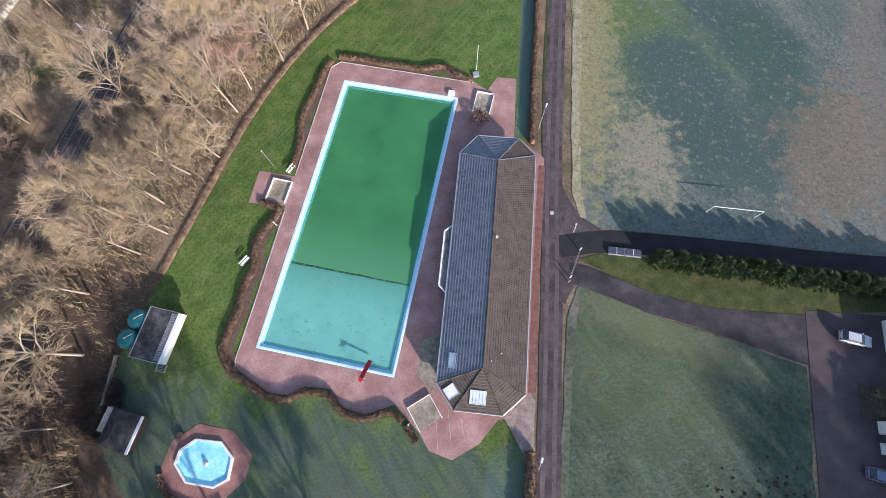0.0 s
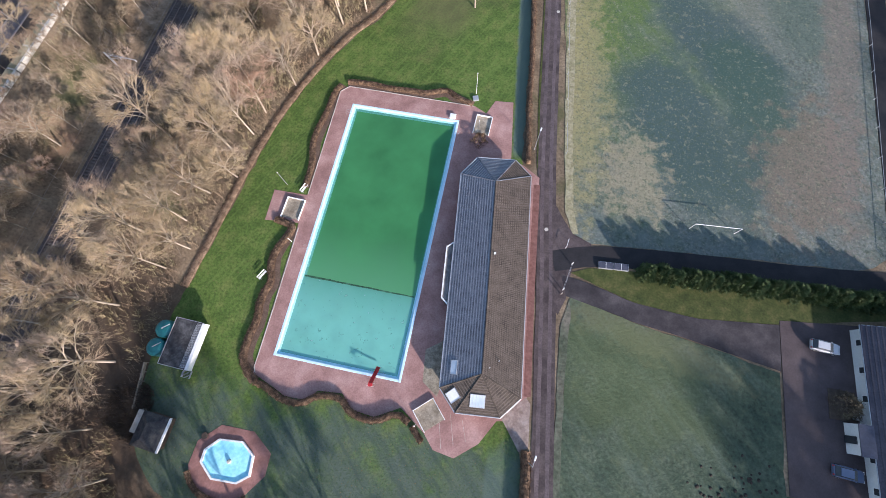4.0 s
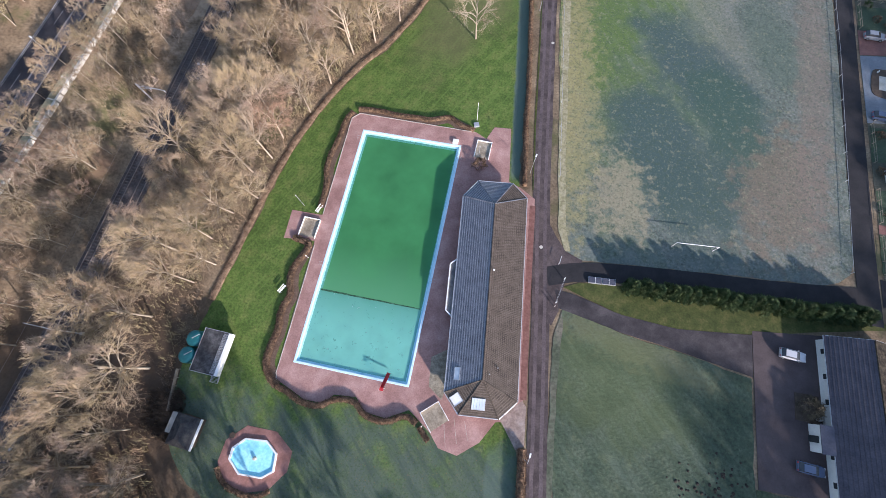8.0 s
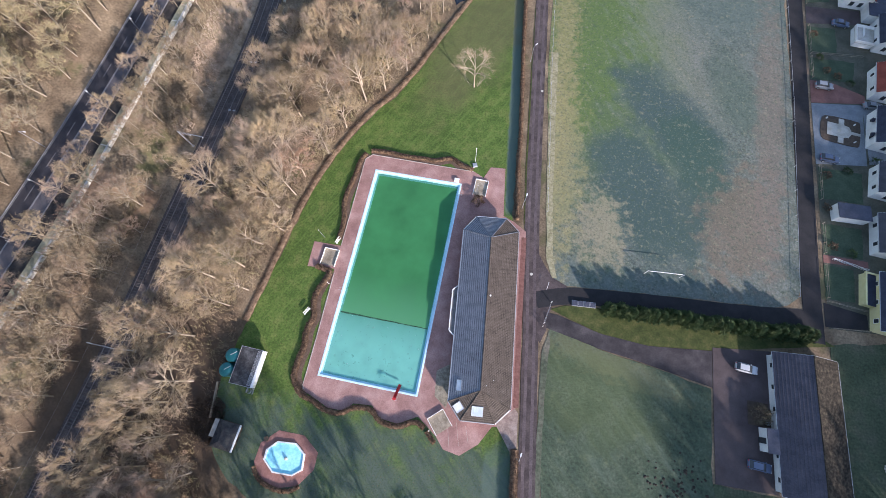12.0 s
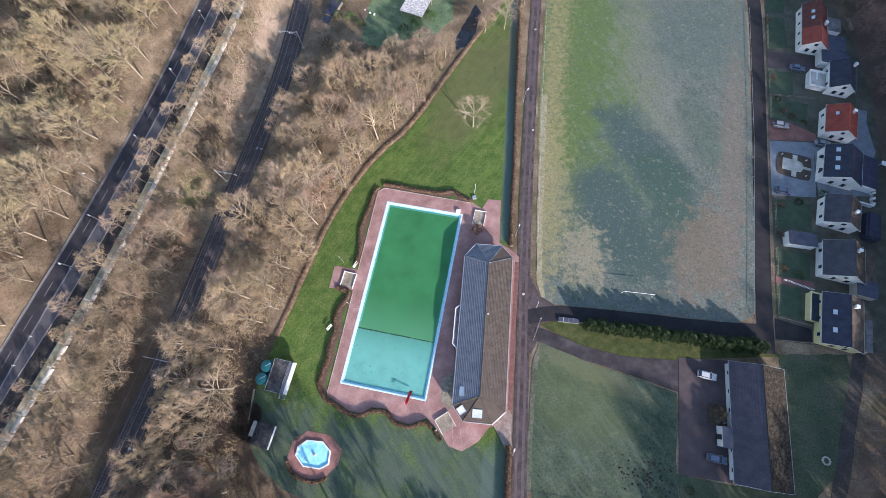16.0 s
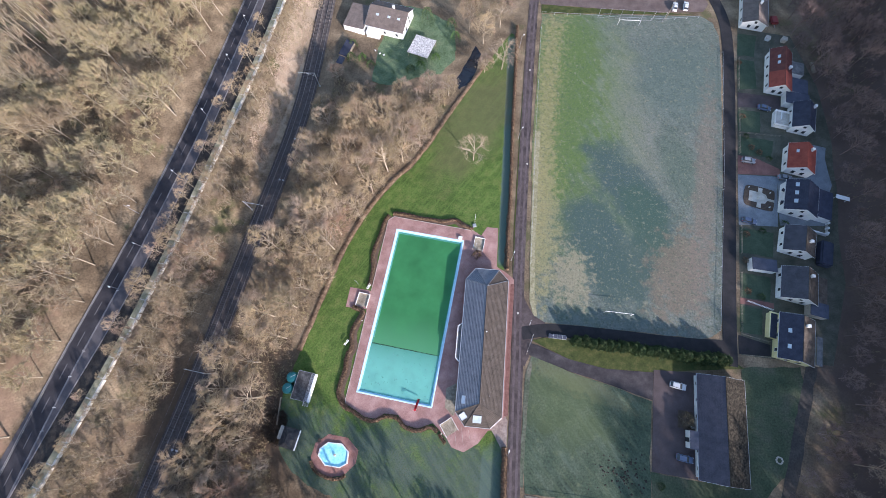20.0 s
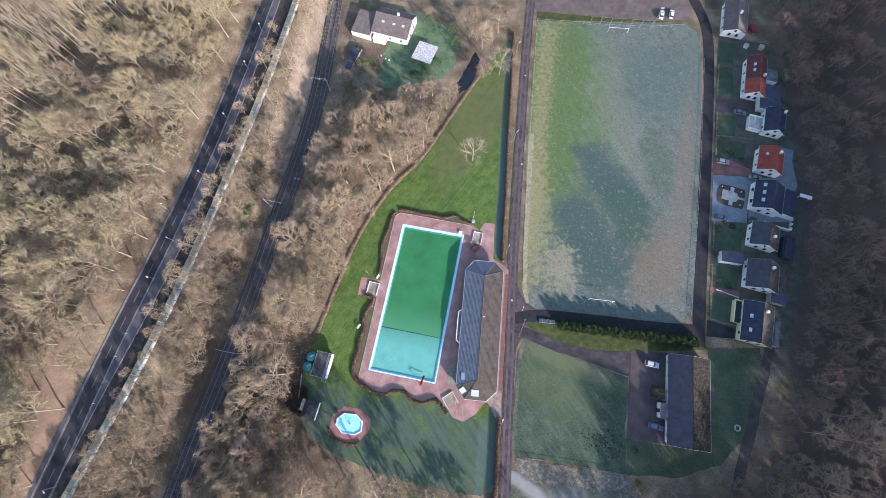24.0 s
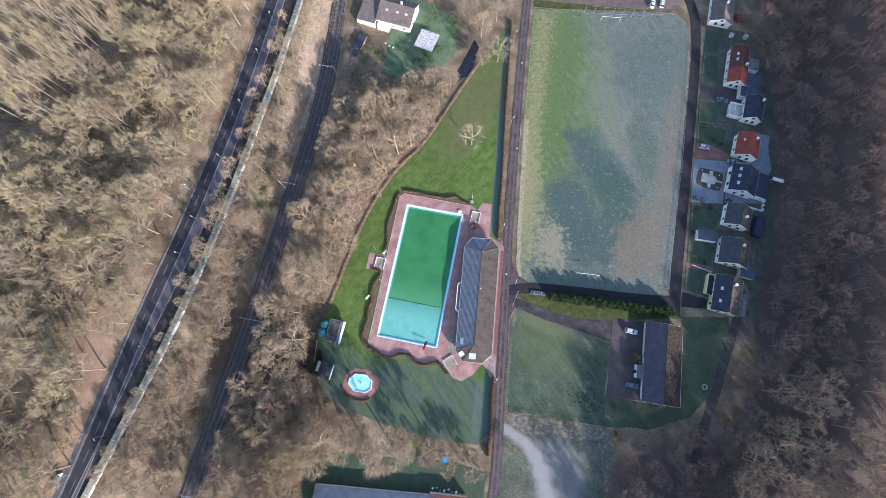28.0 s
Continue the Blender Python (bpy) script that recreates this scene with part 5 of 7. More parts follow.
def ladder(x, y, turn):
    t = thing("pool_ladder", "stainless steel pool ladder at the rim", "ladder", pose(x, y, 0.1, 0, 0, turn))
    for s in (-0.28, 0.28):
        bm = bmesh.new()
        pts = [(-0.9, s, 0), (-0.85, s, 0.6), (-0.5, s, 0.85), (-0.1, s, 0.75), (0.15, s, 0.2), (0.15, s, -1.2)]
        for a, b in zip(pts, pts[1:]):
            tube(bm, a, b, 0.022)
        part("handrail", bm, METAL, t)
    for k in range(3):
        part("rung", tubes(((0.15, -0.28, -0.4 - 0.3 * k), (0.15, 0.28, -0.4 - 0.3 * k), 0.025)), METAL, t)


for x, y, tn in ((0.3, 19.2, 0), (0.3, 48.2, 0), (PX - 0.3, 20, 180), (PX - 0.3, 47.5, 180)):
    ladder(x, y, tn)
start = thing("starting_block", "white starting platform at the pool's corner", "platform", pose(20.6, 51.2, 0.07))
part("block", bevelled_box(-0.6, -0.5, 0, 0.6, 0.5, 0.45, 0.03), WHITE, start)


def bench(x, y, turn, label):
    t = thing("bench", label, "bench", pose(x, y, 0.02, 0, 0, turn))
    for k in range(3):
        part("seat_slat", boxes((-0.9, -0.2 + 0.13 * k, 0.42, 0.9, -0.1 + 0.13 * k, 0.46)), WHITE, t)
    for k in range(2):
        part("back_slat", boxes((-0.9, 0.27, 0.58 + 0.18 * k, 0.9, 0.31, 0.72 + 0.18 * k)), WHITE, t)
    for px in (-0.7, 0.7):
        part("leg", boxes((px - 0.03, -0.25, 0, px + 0.03, 0.3, 0.42)), METAL, t)


bench(-6.2, 12.8, 64, "white bench on the lawn by the hedge")
bench(-3.9, 30.4, 70, "white bench beside the foot basin")


def post(x, y, h, r, label, nm="post", material=None, z=0.0, head=True):
    t = thing(nm, label, "post", pose(x, y, z))
    part("pole", tubes(((0, 0, 0), (0, 0, h), r, r * 0.8), sides=8), material or METAL, t)
    if head:
        part("cap", tubes(((0, 0, h), (0, 0, h + 0.12), r * 2.2, r * 1.2), sides=8), WHITE, t)
    return t


post(-3.2, 19.9, 1.6, 0.06, "white shower post on the deck edge", "shower_post", WHITE)
post(24.2, 57.4, 6.0, 0.05, "tall slim white flagpole on the lawn", "flagpole", WHITE)
post(-7.4, 30.6, 5.0, 0.05, "slim grey lamp pole on the lawn", "lamp_pole")
post(25.8, -5.6, 3.0, 0.05, "slim grey lamp pole by the hedge", "lamp_pole")
post(26.1, 49.6, 2.4, 0.05, "shower pole over the foot basin", "shower_post")
box1 = thing("utility_box", "grey utility cabinet lid on the lawn", "box", pose(24.3, 56.2, 0.02, 0, 0, 20))
part("body", bevelled_box(-0.55, -0.55, 0, 0.55, 0.55, 0.4, 0.03), METAL, box1)


def street_lamp(x, y, turn, z=0.0, h=5.0, arm=1.0, label="slim street lamp with a white head beside the lane"):
    t = thing("street_lamp", label, "street lamp", pose(x, y, z, 0, 0, turn))
    part("pole", tubes(((0, 0, 0), (0, 0, h), 0.07, 0.05), sides=8), METAL, t)
    part("arm", tubes(((0, 0, h), (arm, 0, h + 0.15), 0.04)), METAL, t)
    part("head", bevelled_box(arm - 0.1, -0.14, h + 0.08, arm + 0.6, 0.14, h + 0.24, 0.05), WHITE, t, "white lamp head")
    return t


for x, y, tn in ((37.4, 46.8, 80), (33.6, 90.6, 60), (28.7, 129.5, 60), (43.7, -7.2, 80)):
    street_lamp(x, y, tn)
for x, y in ((38.5, 81.5), (34.4, 120.0), (42.4, 31.0)):
    d = thing("manhole_cover", "round pale manhole cover in the lane", "manhole", pose(x - 0.6, y, 0.06))
    part("lid", tubes(((0, 0, -0.05), (0, 0, 0.012), 0.35), sides=16), CONCRETE, d)

# ---- paddling pool ----
pad = thing("paddling_pool", "octagonal light blue paddling pool with white rim", "pool", pose(-1.85, -16.65, 0.02))
OCT2 = [(-2.35, 2.7), (1.55, 3.1), (3.95, 1.45), (4.3, -1.45), (2.55, -2.85), (-1.65, -3.05), (-4.15, -1.1), (-4.15, 0.8)]
PALEPOOL = mat("paddling_paint", [(0.26, 0.7, 0.84), (0.36, 0.8, 0.9), (0.47, 0.87, 0.93)], 0.5, rough=0.4, fine=(2, 0.1))
part("floor", slab_bm([(x * 0.95, y * 0.95) for x, y in OCT2], 0.1, 0.1), PALEPOOL, pad, "pale blue painted floor")
for i in range(8):
    a, b = OCT2[i], OCT2[(i + 1) % 8]
    part("rim", slab_bm([a, b, (b[0] * 0.92, b[1] * 0.92), (a[0] * 0.92, a[1] * 0.92)], 0.36, 0.36), WHITE, pad, "white rim")
bm = tubes(((0.3, -0.1, 0.1), (0.3, -0.1, 0.5), 0.35, 0.25), ((0.3, -0.1, 0.5), (0.3, -0.1, 0.6), 0.12), sides=10)
part("fountain", bm, CONCRETE, pad, "small stone fountain head")
slab("paddling_deck", [(-4.6, -12.0), (0.9, -11.9), (4.5, -14.4), (4.6, -17.6), (2.2, -21), (-1.7, -22.2), (-6.6, -21.1), (-7.8, -18.6), (-7.6, -15.0)], 0.06, 0.2, mat("wet_red_paving", [(0.22, 0.11, 0.09), (0.32, 0.17, 0.145)], 0.5, fine=(3, 0.15), wide=(0.2, 0.2)), "red paved surround of the paddling pool", "terrace")
tub = thing("flower_tub", "round dark stone tub on the paving", "tub", pose(-6.6, -14.0, 0.02))
part("tub", tubes(((0, 0, 0), (0, 0, 0.45), 0.4, 0.5), sides=12), DARKWOOD, tub)

# ---- pump house with tanks, hut ----
pump = thing("pump_house", "flat-roofed pump house with white fascia on the lawn", "shed", pose(-14.4, -1.15, 0, 0, 0, -1.5))
part("wall", boxes((-2.3, -3.6, 0, 1.8, 3.6, 2.4)), mat("stained_render", [(0.07, 0.065, 0.06), (0.13, 0.12, 0.11)], 0.8, fine=(5, 0.2)), pump, "dark stained render")
part("roof", bevelled_box(-2.5, -3.8, 2.4, 2.2, 3.8, 2.58, 0.03), mat("wet_roof_felt", [(0.02, 0.021, 0.023), (0.05, 0.05, 0.052), (0.11, 0.11, 0.11)], 0.6, rough=0.7, fine=(4, 0.3)), pump, "dark stained felt roof")
part("fascia", boxes((2.2, -3.8, 1.5, 2.75, 3.8, 2.72)), WHITE, pump, "broad white fascia")
part("edging", boxes((-2.5, 3.8, 2.4, 2.2, 3.88, 2.66), (-2.5, -3.88, 2.4, 2.2, -3.8, 2.66), (-2.58, -3.88, 2.4, -2.5, 3.88, 2.66)), METAL, pump)
for k in range(6):
    part("batten", boxes((1.25 + 0.16 * k, -3.6, 2.58, 1.3 + 0.16 * k, 3.6, 2.64)), METAL, pump, "grey roof batten")
grill = thing("metal_rack", "rusty metal rack leaning by the pump house", "rack", pose(-13.2, -5.8, 0.02))
for k in range(6):
    part("bar", boxes((-0.8, -0.6 + 0.22 * k, 0.3, 0.8, -0.55 + 0.22 * k, 0.36)), METAL, grill)
part("stand", boxes((-0.75, -0.6, 0, -0.65, 0.55, 0.3), (0.65, -0.6, 0, 0.75, 0.55, 0.3)), METAL, grill)
for x, y in ((-18.6, 0.5), (-18.9, -2.6)):
    t = thing("filter_tank", "round green filter tank behind the pump house", "tank", pose(x, y, 0))
    bm = bmesh.new()
    prof = [(1.5, 0), (1.5, 2.0), (1.35, 2.25), (0.9, 2.45), (0.3, 2.52)]
    for (r0, z0), (r1, z1) in zip(prof, prof[1:]):
        tube(bm, (0, 0, z0), (0, 0, z1), r0, r1, 20, z1 > 2.5)
    part("shell", bm, GREENPAINT, t, "glossy dark green shell")
    part("pipe", tubes(((0, 0, 2.5), (0, 0, 2.75), 0.09), ((0, 0, 2.7), (1.1, 0.9, 2.7), 0.07), sides=8), METAL, t, "pale pipe on top")

DARKROOF = mat("mossy_dark_shingles", [(0.03, 0.03, 0.032), (0.055, 0.054, 0.055), (0.085, 0.08, 0.07)], 1.0, fine=(5, 0.25))
hut = thing("garden_hut", "small hut with dark hipped roof and white fascia", "hut", pose(-14.4, -14.8, 0, 0, 0, -4))
part("wall", boxes((-2.0, -2.3, 0, 2.0, 2.3, 2.1)), DARKWOOD, hut)


def quad_roof(parent, pts, material, nm="roof_slope", label="", thick=0.1):
    bm = bmesh.new()
    n = (Vector(pts[1]) - Vector(pts[0])).cross(Vector(pts[2]) - Vector(pts[0])).normalized()
    n = -n if n.z < 0 else n
    hi, lo = [bm.verts.new(Vector(p)) for p in pts], [bm.verts.new(Vector(p) - n * thick) for p in pts]
    bm.faces.new(hi)
    bm.faces.new(lo[::-1])
    k = len(pts)
    for i in range(k):
        bm.faces.new((lo[i], lo[(i + 1) % k], hi[(i + 1) % k], hi[i]))
    return part(nm, bm, material, parent, label)


a, b, c, d = (-2.3, -2.6, 2.1), (2.3, -2.6, 2.1), (2.3, 2.6, 2.1), (-2.3, 2.6, 2.1)
p, q = (-0.5, -1.2, 3.0), (-0.5, 1.2, 3.0)
quad_roof(hut, [d, a, p, q], DARKROOF)
quad_roof(hut, [b, c, q, p], DARKROOF, label="dark mossy shingles")
quad_roof(hut, [a, b, p], DARKROOF)
quad_roof(hut, [c, d, q], DARKROOF)
part("fascia", boxes((2.2, -2.6, 1.85, 2.5, 2.6, 2.15)), WHITE, hut, "white fascia board")
part("lean_to", boxes((-3.4, -1.0, 1.7, -2.2, 2.4, 1.8), (-3.4, -1.0, 0, -3.3, 2.4, 1.7)), CONCRETE, hut, "pale side roof")
for pts, h in (([(-20.3, -5.4), (-19.6, -9.8), (-19.2, -12.4)], 1.2),):
    f = thing("plank_fence", "low weathered plank fence at the lawn's edge", "fence", pose(0, 0, 0.02))
    for a, b in zip(pts, pts[1:]):
        part("board", slab_bm(strip([a, b], 0.12, 0.12), h, 0.25), PALEWOOD, f)
        part("board", slab_bm(strip([a, b], 0.05, 0.05), h - 0.4, 0.3), PALEWOOD, f)
        for k in range(4):
            x, y = Vector(a).lerp(Vector(b), k / 3)
            part("post", boxes((x - 0.07, y - 0.07, 0, x + 0.07, y + 0.07, h)), PALEWOOD, f)
pal = thing("pallet", "weathered wooden pallet by the fence", "pallet", pose(-20.2, -10.4, 0.1, 0, 0, -6))
for k in range(6):
    part("board", boxes((-0.75, -1.0 + 0.36 * k, 0.1, 0.75, -0.8 + 0.36 * k, 0.14)), PALEWOOD, pal)
for x in (-0.7, 0, 0.6):
    part("bearer", boxes((x, -1.0, 0, x + 0.1, 1.0, 0.1)), PALEWOOD, pal)

# ---- brushwood on the woodland floor ----


def brush(name, poly, n, seed, label, lo=0.5, hi=1.6, material=None):
    rng = random.Random(seed)
    V, T = [], []
    xs, yl = [p[0] for p in poly], [p[1] for p in poly]
    made = 0
    while made < n:
        x, y = rng.uniform(min(xs), max(xs)), rng.uniform(min(yl), max(yl))
        made += 1
        if not inside((x, y), poly) or noise.noise((x * 0.07, y * 0.07, seed)) < -0.12:
            continue
        z = ground_z(x, y)
        for _ in range(rng.randrange(6, 12)):
            h = rng.uniform(lo, hi)
            a = rng.uniform(0, math.tau)
            dx, dy = math.cos(a) * h * rng.uniform(0.2, 0.9), math.sin(a) * h * rng.uniform(0.2, 0.9)
            b = len(V)
            w = 0.03
            V += [(x - dy * w, y + dx * w, z), (x + dy * w + 0.03, y - dx * w, z), (x + dx, y + dy, z + h)]
            T.append((b, b + 1, b + 2))
    me = arrays_mesh(name, V, T, material or BRUSH)
    return tagged(new(name, me), label, "undergrowth", "", "stuff")


BRUSH = mat("brushwood", [(0.2, 0.14, 0.09), (0.3, 0.22, 0.14), (0.3, 0.26, 0.14), (0.42, 0.3, 0.2)], 0.12, rough=0.9, fine=(1.5, 0.4))
DRYBANK = mat("dry_bank_grass", [(0.36, 0.27, 0.2), (0.48, 0.38, 0.29), (0.58, 0.48, 0.38)], 0.3, rough=0.9, fine=(2, 0.3))
brush("lineside_brush", WOOD_MID, 15000, 1, "dry brown brushwood under the trees")
brush("bank_grass", [(-58, 150), (-56, 100), (-55, 70), (-54, 50), (-49.5, 50), (-48.2, 86), (-49.5, 116), (-50, 150)], 13000, 9, "pale dry grass on the railway bank", 0.3, 0.7, DRYBANK)
brush("hillside_brush", [(-83, 170), (-82, 60), (-88, 12), (-94, -25), (-97, -75), (-165, -75), (-165, 170)], 14000, 2, "dry brown brushwood on the hillside")
brush("embankment_brush", [(-61, 150), (-59.5, 82), (-60.5, 46), (-63.5, 14), (-65.5, -20), (-68, -60), (-55, -60), (-53.5, 0), (-52, 28), (-50, 60), (-48, 86), (-50, 150)], 12000, 3, "dry bramble and grass on the embankment", 0.5, 1.3, mat("bank_bramble", [(0.2, 0.155, 0.1), (0.3, 0.245, 0.155), (0.34, 0.3, 0.18)], 0.12, rough=0.9, fine=(1.5, 0.4)))
brush("shade_brush", [(90, -75), (86, -20), (106, -18), (124, -14), (134, 20), (139, 40), (140, 110), (130, 170), (190, 170), (190, -75)], 7000, 4, "grey brushwood in the shaded woods")

# shade of the southern trees is put into this thicket's dark twigs
brush("dark_thicket", [(-23.5, -16), (-17.2, -18), (-16.8, -11), (-20.3, -5), (-20.6, 3), (-18.6, 9), (-23.5, 10)], 2600, 5, "leafless thicket behind the huts, darkened for the trees' shade", 0.8, 2.2, mat("dark_bramble", [(0.06, 0.047, 0.037), (0.105, 0.08, 0.06)], 0.5, fine=(2, 0.4)))

# ---- garden trees ----


def lone_tree(x, y, i, size, turn, label, nm="tree"):
    return plant(i, x, y, size, turn, label, nm, "")


THIN = []
for wd, sd, fl, tw in (grow(51, 11.5, 5.2, 7, 1500, 0.014, 0.9, 0.25),):
    c = arrays_mesh("crown", *joined(sd, tw), RUST)
    c.materials.append(CROWN)
    c.polygons.foreach_set("material_index", np.repeat(np.array([0, 1], np.int32), [len(sd[1]), len(tw[1])]))
    THIN.append((arrays_mesh("trunk", *wd, RUST), c))
for x, y, sz, tn, lab in ((19.9, 79.6, 1.05, 40, "slender bare tree standing alone on the lawn"), (23.6, 118.5, 1.1, 160, "bare tree with russet twigs on the lawn's tip")):
    t = thing("tree", lab, "tree", pose(x, y, -0.1, 0, 0, tn) @ Matrix.Scale(sz, 4))
    for n2, me in zip(("trunk", "crown"), THIN[0]):
        o = new(n2, me)
        o.parent = t
for x, y, i, s in ((-8.3, -36.3, 5, 0.95), (12.6, -33.0, 5, 0.95), (1.0, -31.5, 0, 0.75), (26.7, -31.0, 0, 0.72), (-22, -36, 2, 0.8), (19.5, -34.5, 4, 0.6), (35.5, -32.5, 4, 0.6), (41, -35, 4, 0.7), (6.5, -37, 4, 0.7), (33, -37, 4, 0.5), (-15.5, -29.5, 2, 0.75), (-1.5, -38, 2, 0.6), (-15, -37, 1, 0.7), (-19, -28, 0, 0.7), (16, -29.5, 4, 0.5), (40, -30.5, 4, 0.5), (15, 129, 1, 0.8), (9, 133, 3, 0.9), (20, 138, 5, 0.8), (17.5, 116, 4, 0.8)):
    lone_tree(x, y, i, s * (1.35 if y < 0 else 1.1), (x * 37 + y * 11) % 360, "bare garden tree with pale brown twigs")
lone_tree(52.0, -26.5, 4, 0.55, 20, "small bare pale tree beside the track")


def leafy(seed, h, r, n, leaf=0.12, cone=True):
    """Leaf sprays over a cone or dome."""
    rng = np.random.default_rng(seed)
    t = rng.random(n) ** 0.8
    if cone:
        rr = r * (1 - t) ** 0.75 * (0.75 + 0.35 * rng.random(n))
        z = 0.15 + t * h
    else:
        rr = r * np.sqrt(1 - (t * 1.0) ** 2) * (0.7 + 0.4 * rng.random(n))
        z = 0.1 + t * h
    a = rng.uniform(0, math.tau, n)
    lump = 1 + 0.18 * np.sin(a * 5 + seed) + 0.1 * np.sin(a * 9 + z * 4)
    o = np.column_stack([np.cos(a) * rr * lump, np.sin(a) * rr * lump, z])
    out = np.column_stack([np.cos(a), np.sin(a), np.full(n, 0.7)])
    p1 = o + out * leaf * 2.2 + rng.normal(0, leaf * 0.8, (n, 3))
    p2 = o + rng.normal(0, leaf, (n, 3))
    V = np.stack([o, p1, p2], 1).reshape(-1, 3)
    return V, np.arange(3 * n).reshape(-1, 3)


THUJA_MESH = []
for k in range(3):
    V, T = leafy(40 + k, 3.6, 1.05, 2600, 0.12)
    THUJA_MESH.append(arrays_mesh("crown", V, T, THUJA))
stem = tubes(((0, 0, 0), (0, 0, 3.0), 0.12, 0.03))
stem_me = bpy.data.meshes.new("trunk")
stem.to_mesh(stem_me)
stem_me.materials.append(DARKWOOD)
core = bmesh.new()
tube(core, (0, 0, 0.15), (0, 0, 1.5), 0.72, 0.58, 10)
tube(core, (0, 0, 1.5), (0, 0, 3.3), 0.58, 0.06, 10)
core_me = bpy.data.meshes.new("foliage_core")
core.to_mesh(core_me)
core_me.materials.append(THUJA)
rng = random.Random(8)
for k in range(20):
    s = k / 19
    x, y = 59.4 + 41.4 * s, 26.0 + 2.5 * s + rng.uniform(-0.2, 0.2)
    t = thing("conifer", "dark green conifer in a dense row by the road", "conifer", pose(x, y, 0.02, rng.uniform(-3, 3), rng.uniform(-3, 3), rng.uniform(0, 360)) @ Matrix.Diagonal((*(rng.uniform(1.4, 1.7),) * 2, rng.uniform(0.95, 1.25), 1)), "conifer hedge row")
    for n2, me in (("trunk", stem_me), ("crown", THUJA_MESH[k % 3]), ("foliage_core", core_me)):
        o = new(n2, me)
        o.parent = t


def bush(x, y, h, r, material, label, seed=1, n=500, nm="bush", z=0.0):
    V, T = leafy(seed, h, r, n, 0.11, False)
    t = thing(nm, label, "bush", pose(x, y, z))
    o = new("foliage", arrays_mesh("foliage", V, T, material))
    o.parent = t
    part("stem", tubes(((0, 0, 0), (0, 0, h * 0.6), 0.06, 0.02)), DARKWOOD, t)


bush(90.6, 10.6, 2.3, 1.9, mat("bare_shrub", [(0.06, 0.05, 0.035), (0.12, 0.1, 0.065), (0.18, 0.15, 0.1)], 0.8, fine=(4, 0.4)), "dense leafless shrub in a square bed in the yard", 12, 1100, "yard_shrub", 0.2)
bush(26.7, 46.6, 1.7, 1.3, BEECH, "round brown-leaved bush on the pool deck", 3, 700, z=0.06)
bush(21.9, -31.5, 3.4, 1.7, EVERGREEN, "green holly bush in the garden", 4, 700)
bush(-15.5, -45.5, 3.2, 2.4, EVERGREEN, "large green ivy bush by the garden", 5, 1000)
bush(-31, 112, 4.5, 1.9, THUJA, "dark green conifer bush in the garden", 6, 900)
bush(-8, 137, 5.0, 2.2, THUJA, "dark green conifer bush behind the house", 7, 900)
bush(2, 134, 4.5, 2.0, THUJA, "dark green conifer bush near the house", 8, 900)
for k, (x, y, h, r) in enumerate(((-5.5, 113.5, 3.5, 1.8), (-9.0, 112.0, 2.6, 1.6), (-27.5, 113.5, 3.2, 1.5), (-24.0, 111.5, 2.4, 1.5), (-1.0, 118.5, 3.0, 1.6), (-32.5, 119.0, 3.4, 1.6), (4.5, 128.5, 4.0, 1.9))):
    bush(x, y, h, r, THUJA if k % 2 else EVERGREEN, "dark green shrub in the garden by the railway", 60 + k, 600)
bush(38.0, -31.0, 1.6, 1.0, EVERGREEN, "green bush beside the yard", 9, 400)
bush(119.6, 74.2, 1.2, 1.6, THUJA, "dark green shrub by the house wall", 10, 400)
for k, (x, y) in enumerate(((84.6, -7), (86, -15.5), (108, 113), (109, 105), (110.5, 101), (113, 99.5), (116, 97.6), (107.2, 136), (108, 69), (113, 71), (107.5, 60.2), (108, 50.5), (112, 49.5))):
    bush(x, y, 0.9, 0.9, BEECH if k % 3 else THUJA, "low clipped garden shrub", 20 + k, 250)

# ---- railway ----
BALLAST = mat("ballast", [(0.055, 0.046, 0.044), (0.09, 0.076, 0.07), (0.13, 0.11, 0.1)], 0.8, rough=0.95, fine=(5, 0.35), wide=(0.15, 0.2), bump=0.04, bump_scale=8)
RAILSTEEL = mat("rail_steel", [(0.2, 0.17, 0.16), (0.3, 0.27, 0.25)], 1.0, rough=0.5, metal=0.5)
SLEEPER = mat("sleeper", [(0.085, 0.074, 0.068), (0.125, 0.11, 0.1)], 1.0, rough=0.9, per_object=0.2)
rys = list(np.arange(-200, 262, 5.0))
rail_line = [(rail_x(y), y) for y in rys]
ballast = slab("railway_bed", strip(rail_line, 3.3, 3.2), RAIL_Z + 0.25, 0.5, BALLAST, "dark ballast bed of the double railway", "railway")
for off in (-1.75, 1.75):
    for g in (-0.75, 0.75):
        r = mesh_object("rail", slab_bm(strip(offset_line(rail_line, off + g), 0.05, 0.05), RAIL_Z + 0.46, 0.16), RAILSTEEL)
        r.parent = ballast
bm = boxes((-1.3, -0.14, 0, 1.3, 0.14, 0.13))
sl_me = bpy.data.meshes.new("sleeper")
bm.to_mesh(sl_me)
sl_me.materials.append(SLEEPER)
V, T = [], []
cube_t = [(0, 1, 5), (0, 5, 4), (1, 2, 6), (1, 6, 5), (2, 3, 7), (2, 7, 6), (3, 0, 4), (3, 4, 7), (4, 5, 6), (4, 6, 7)]
y = -75.0
count = 0
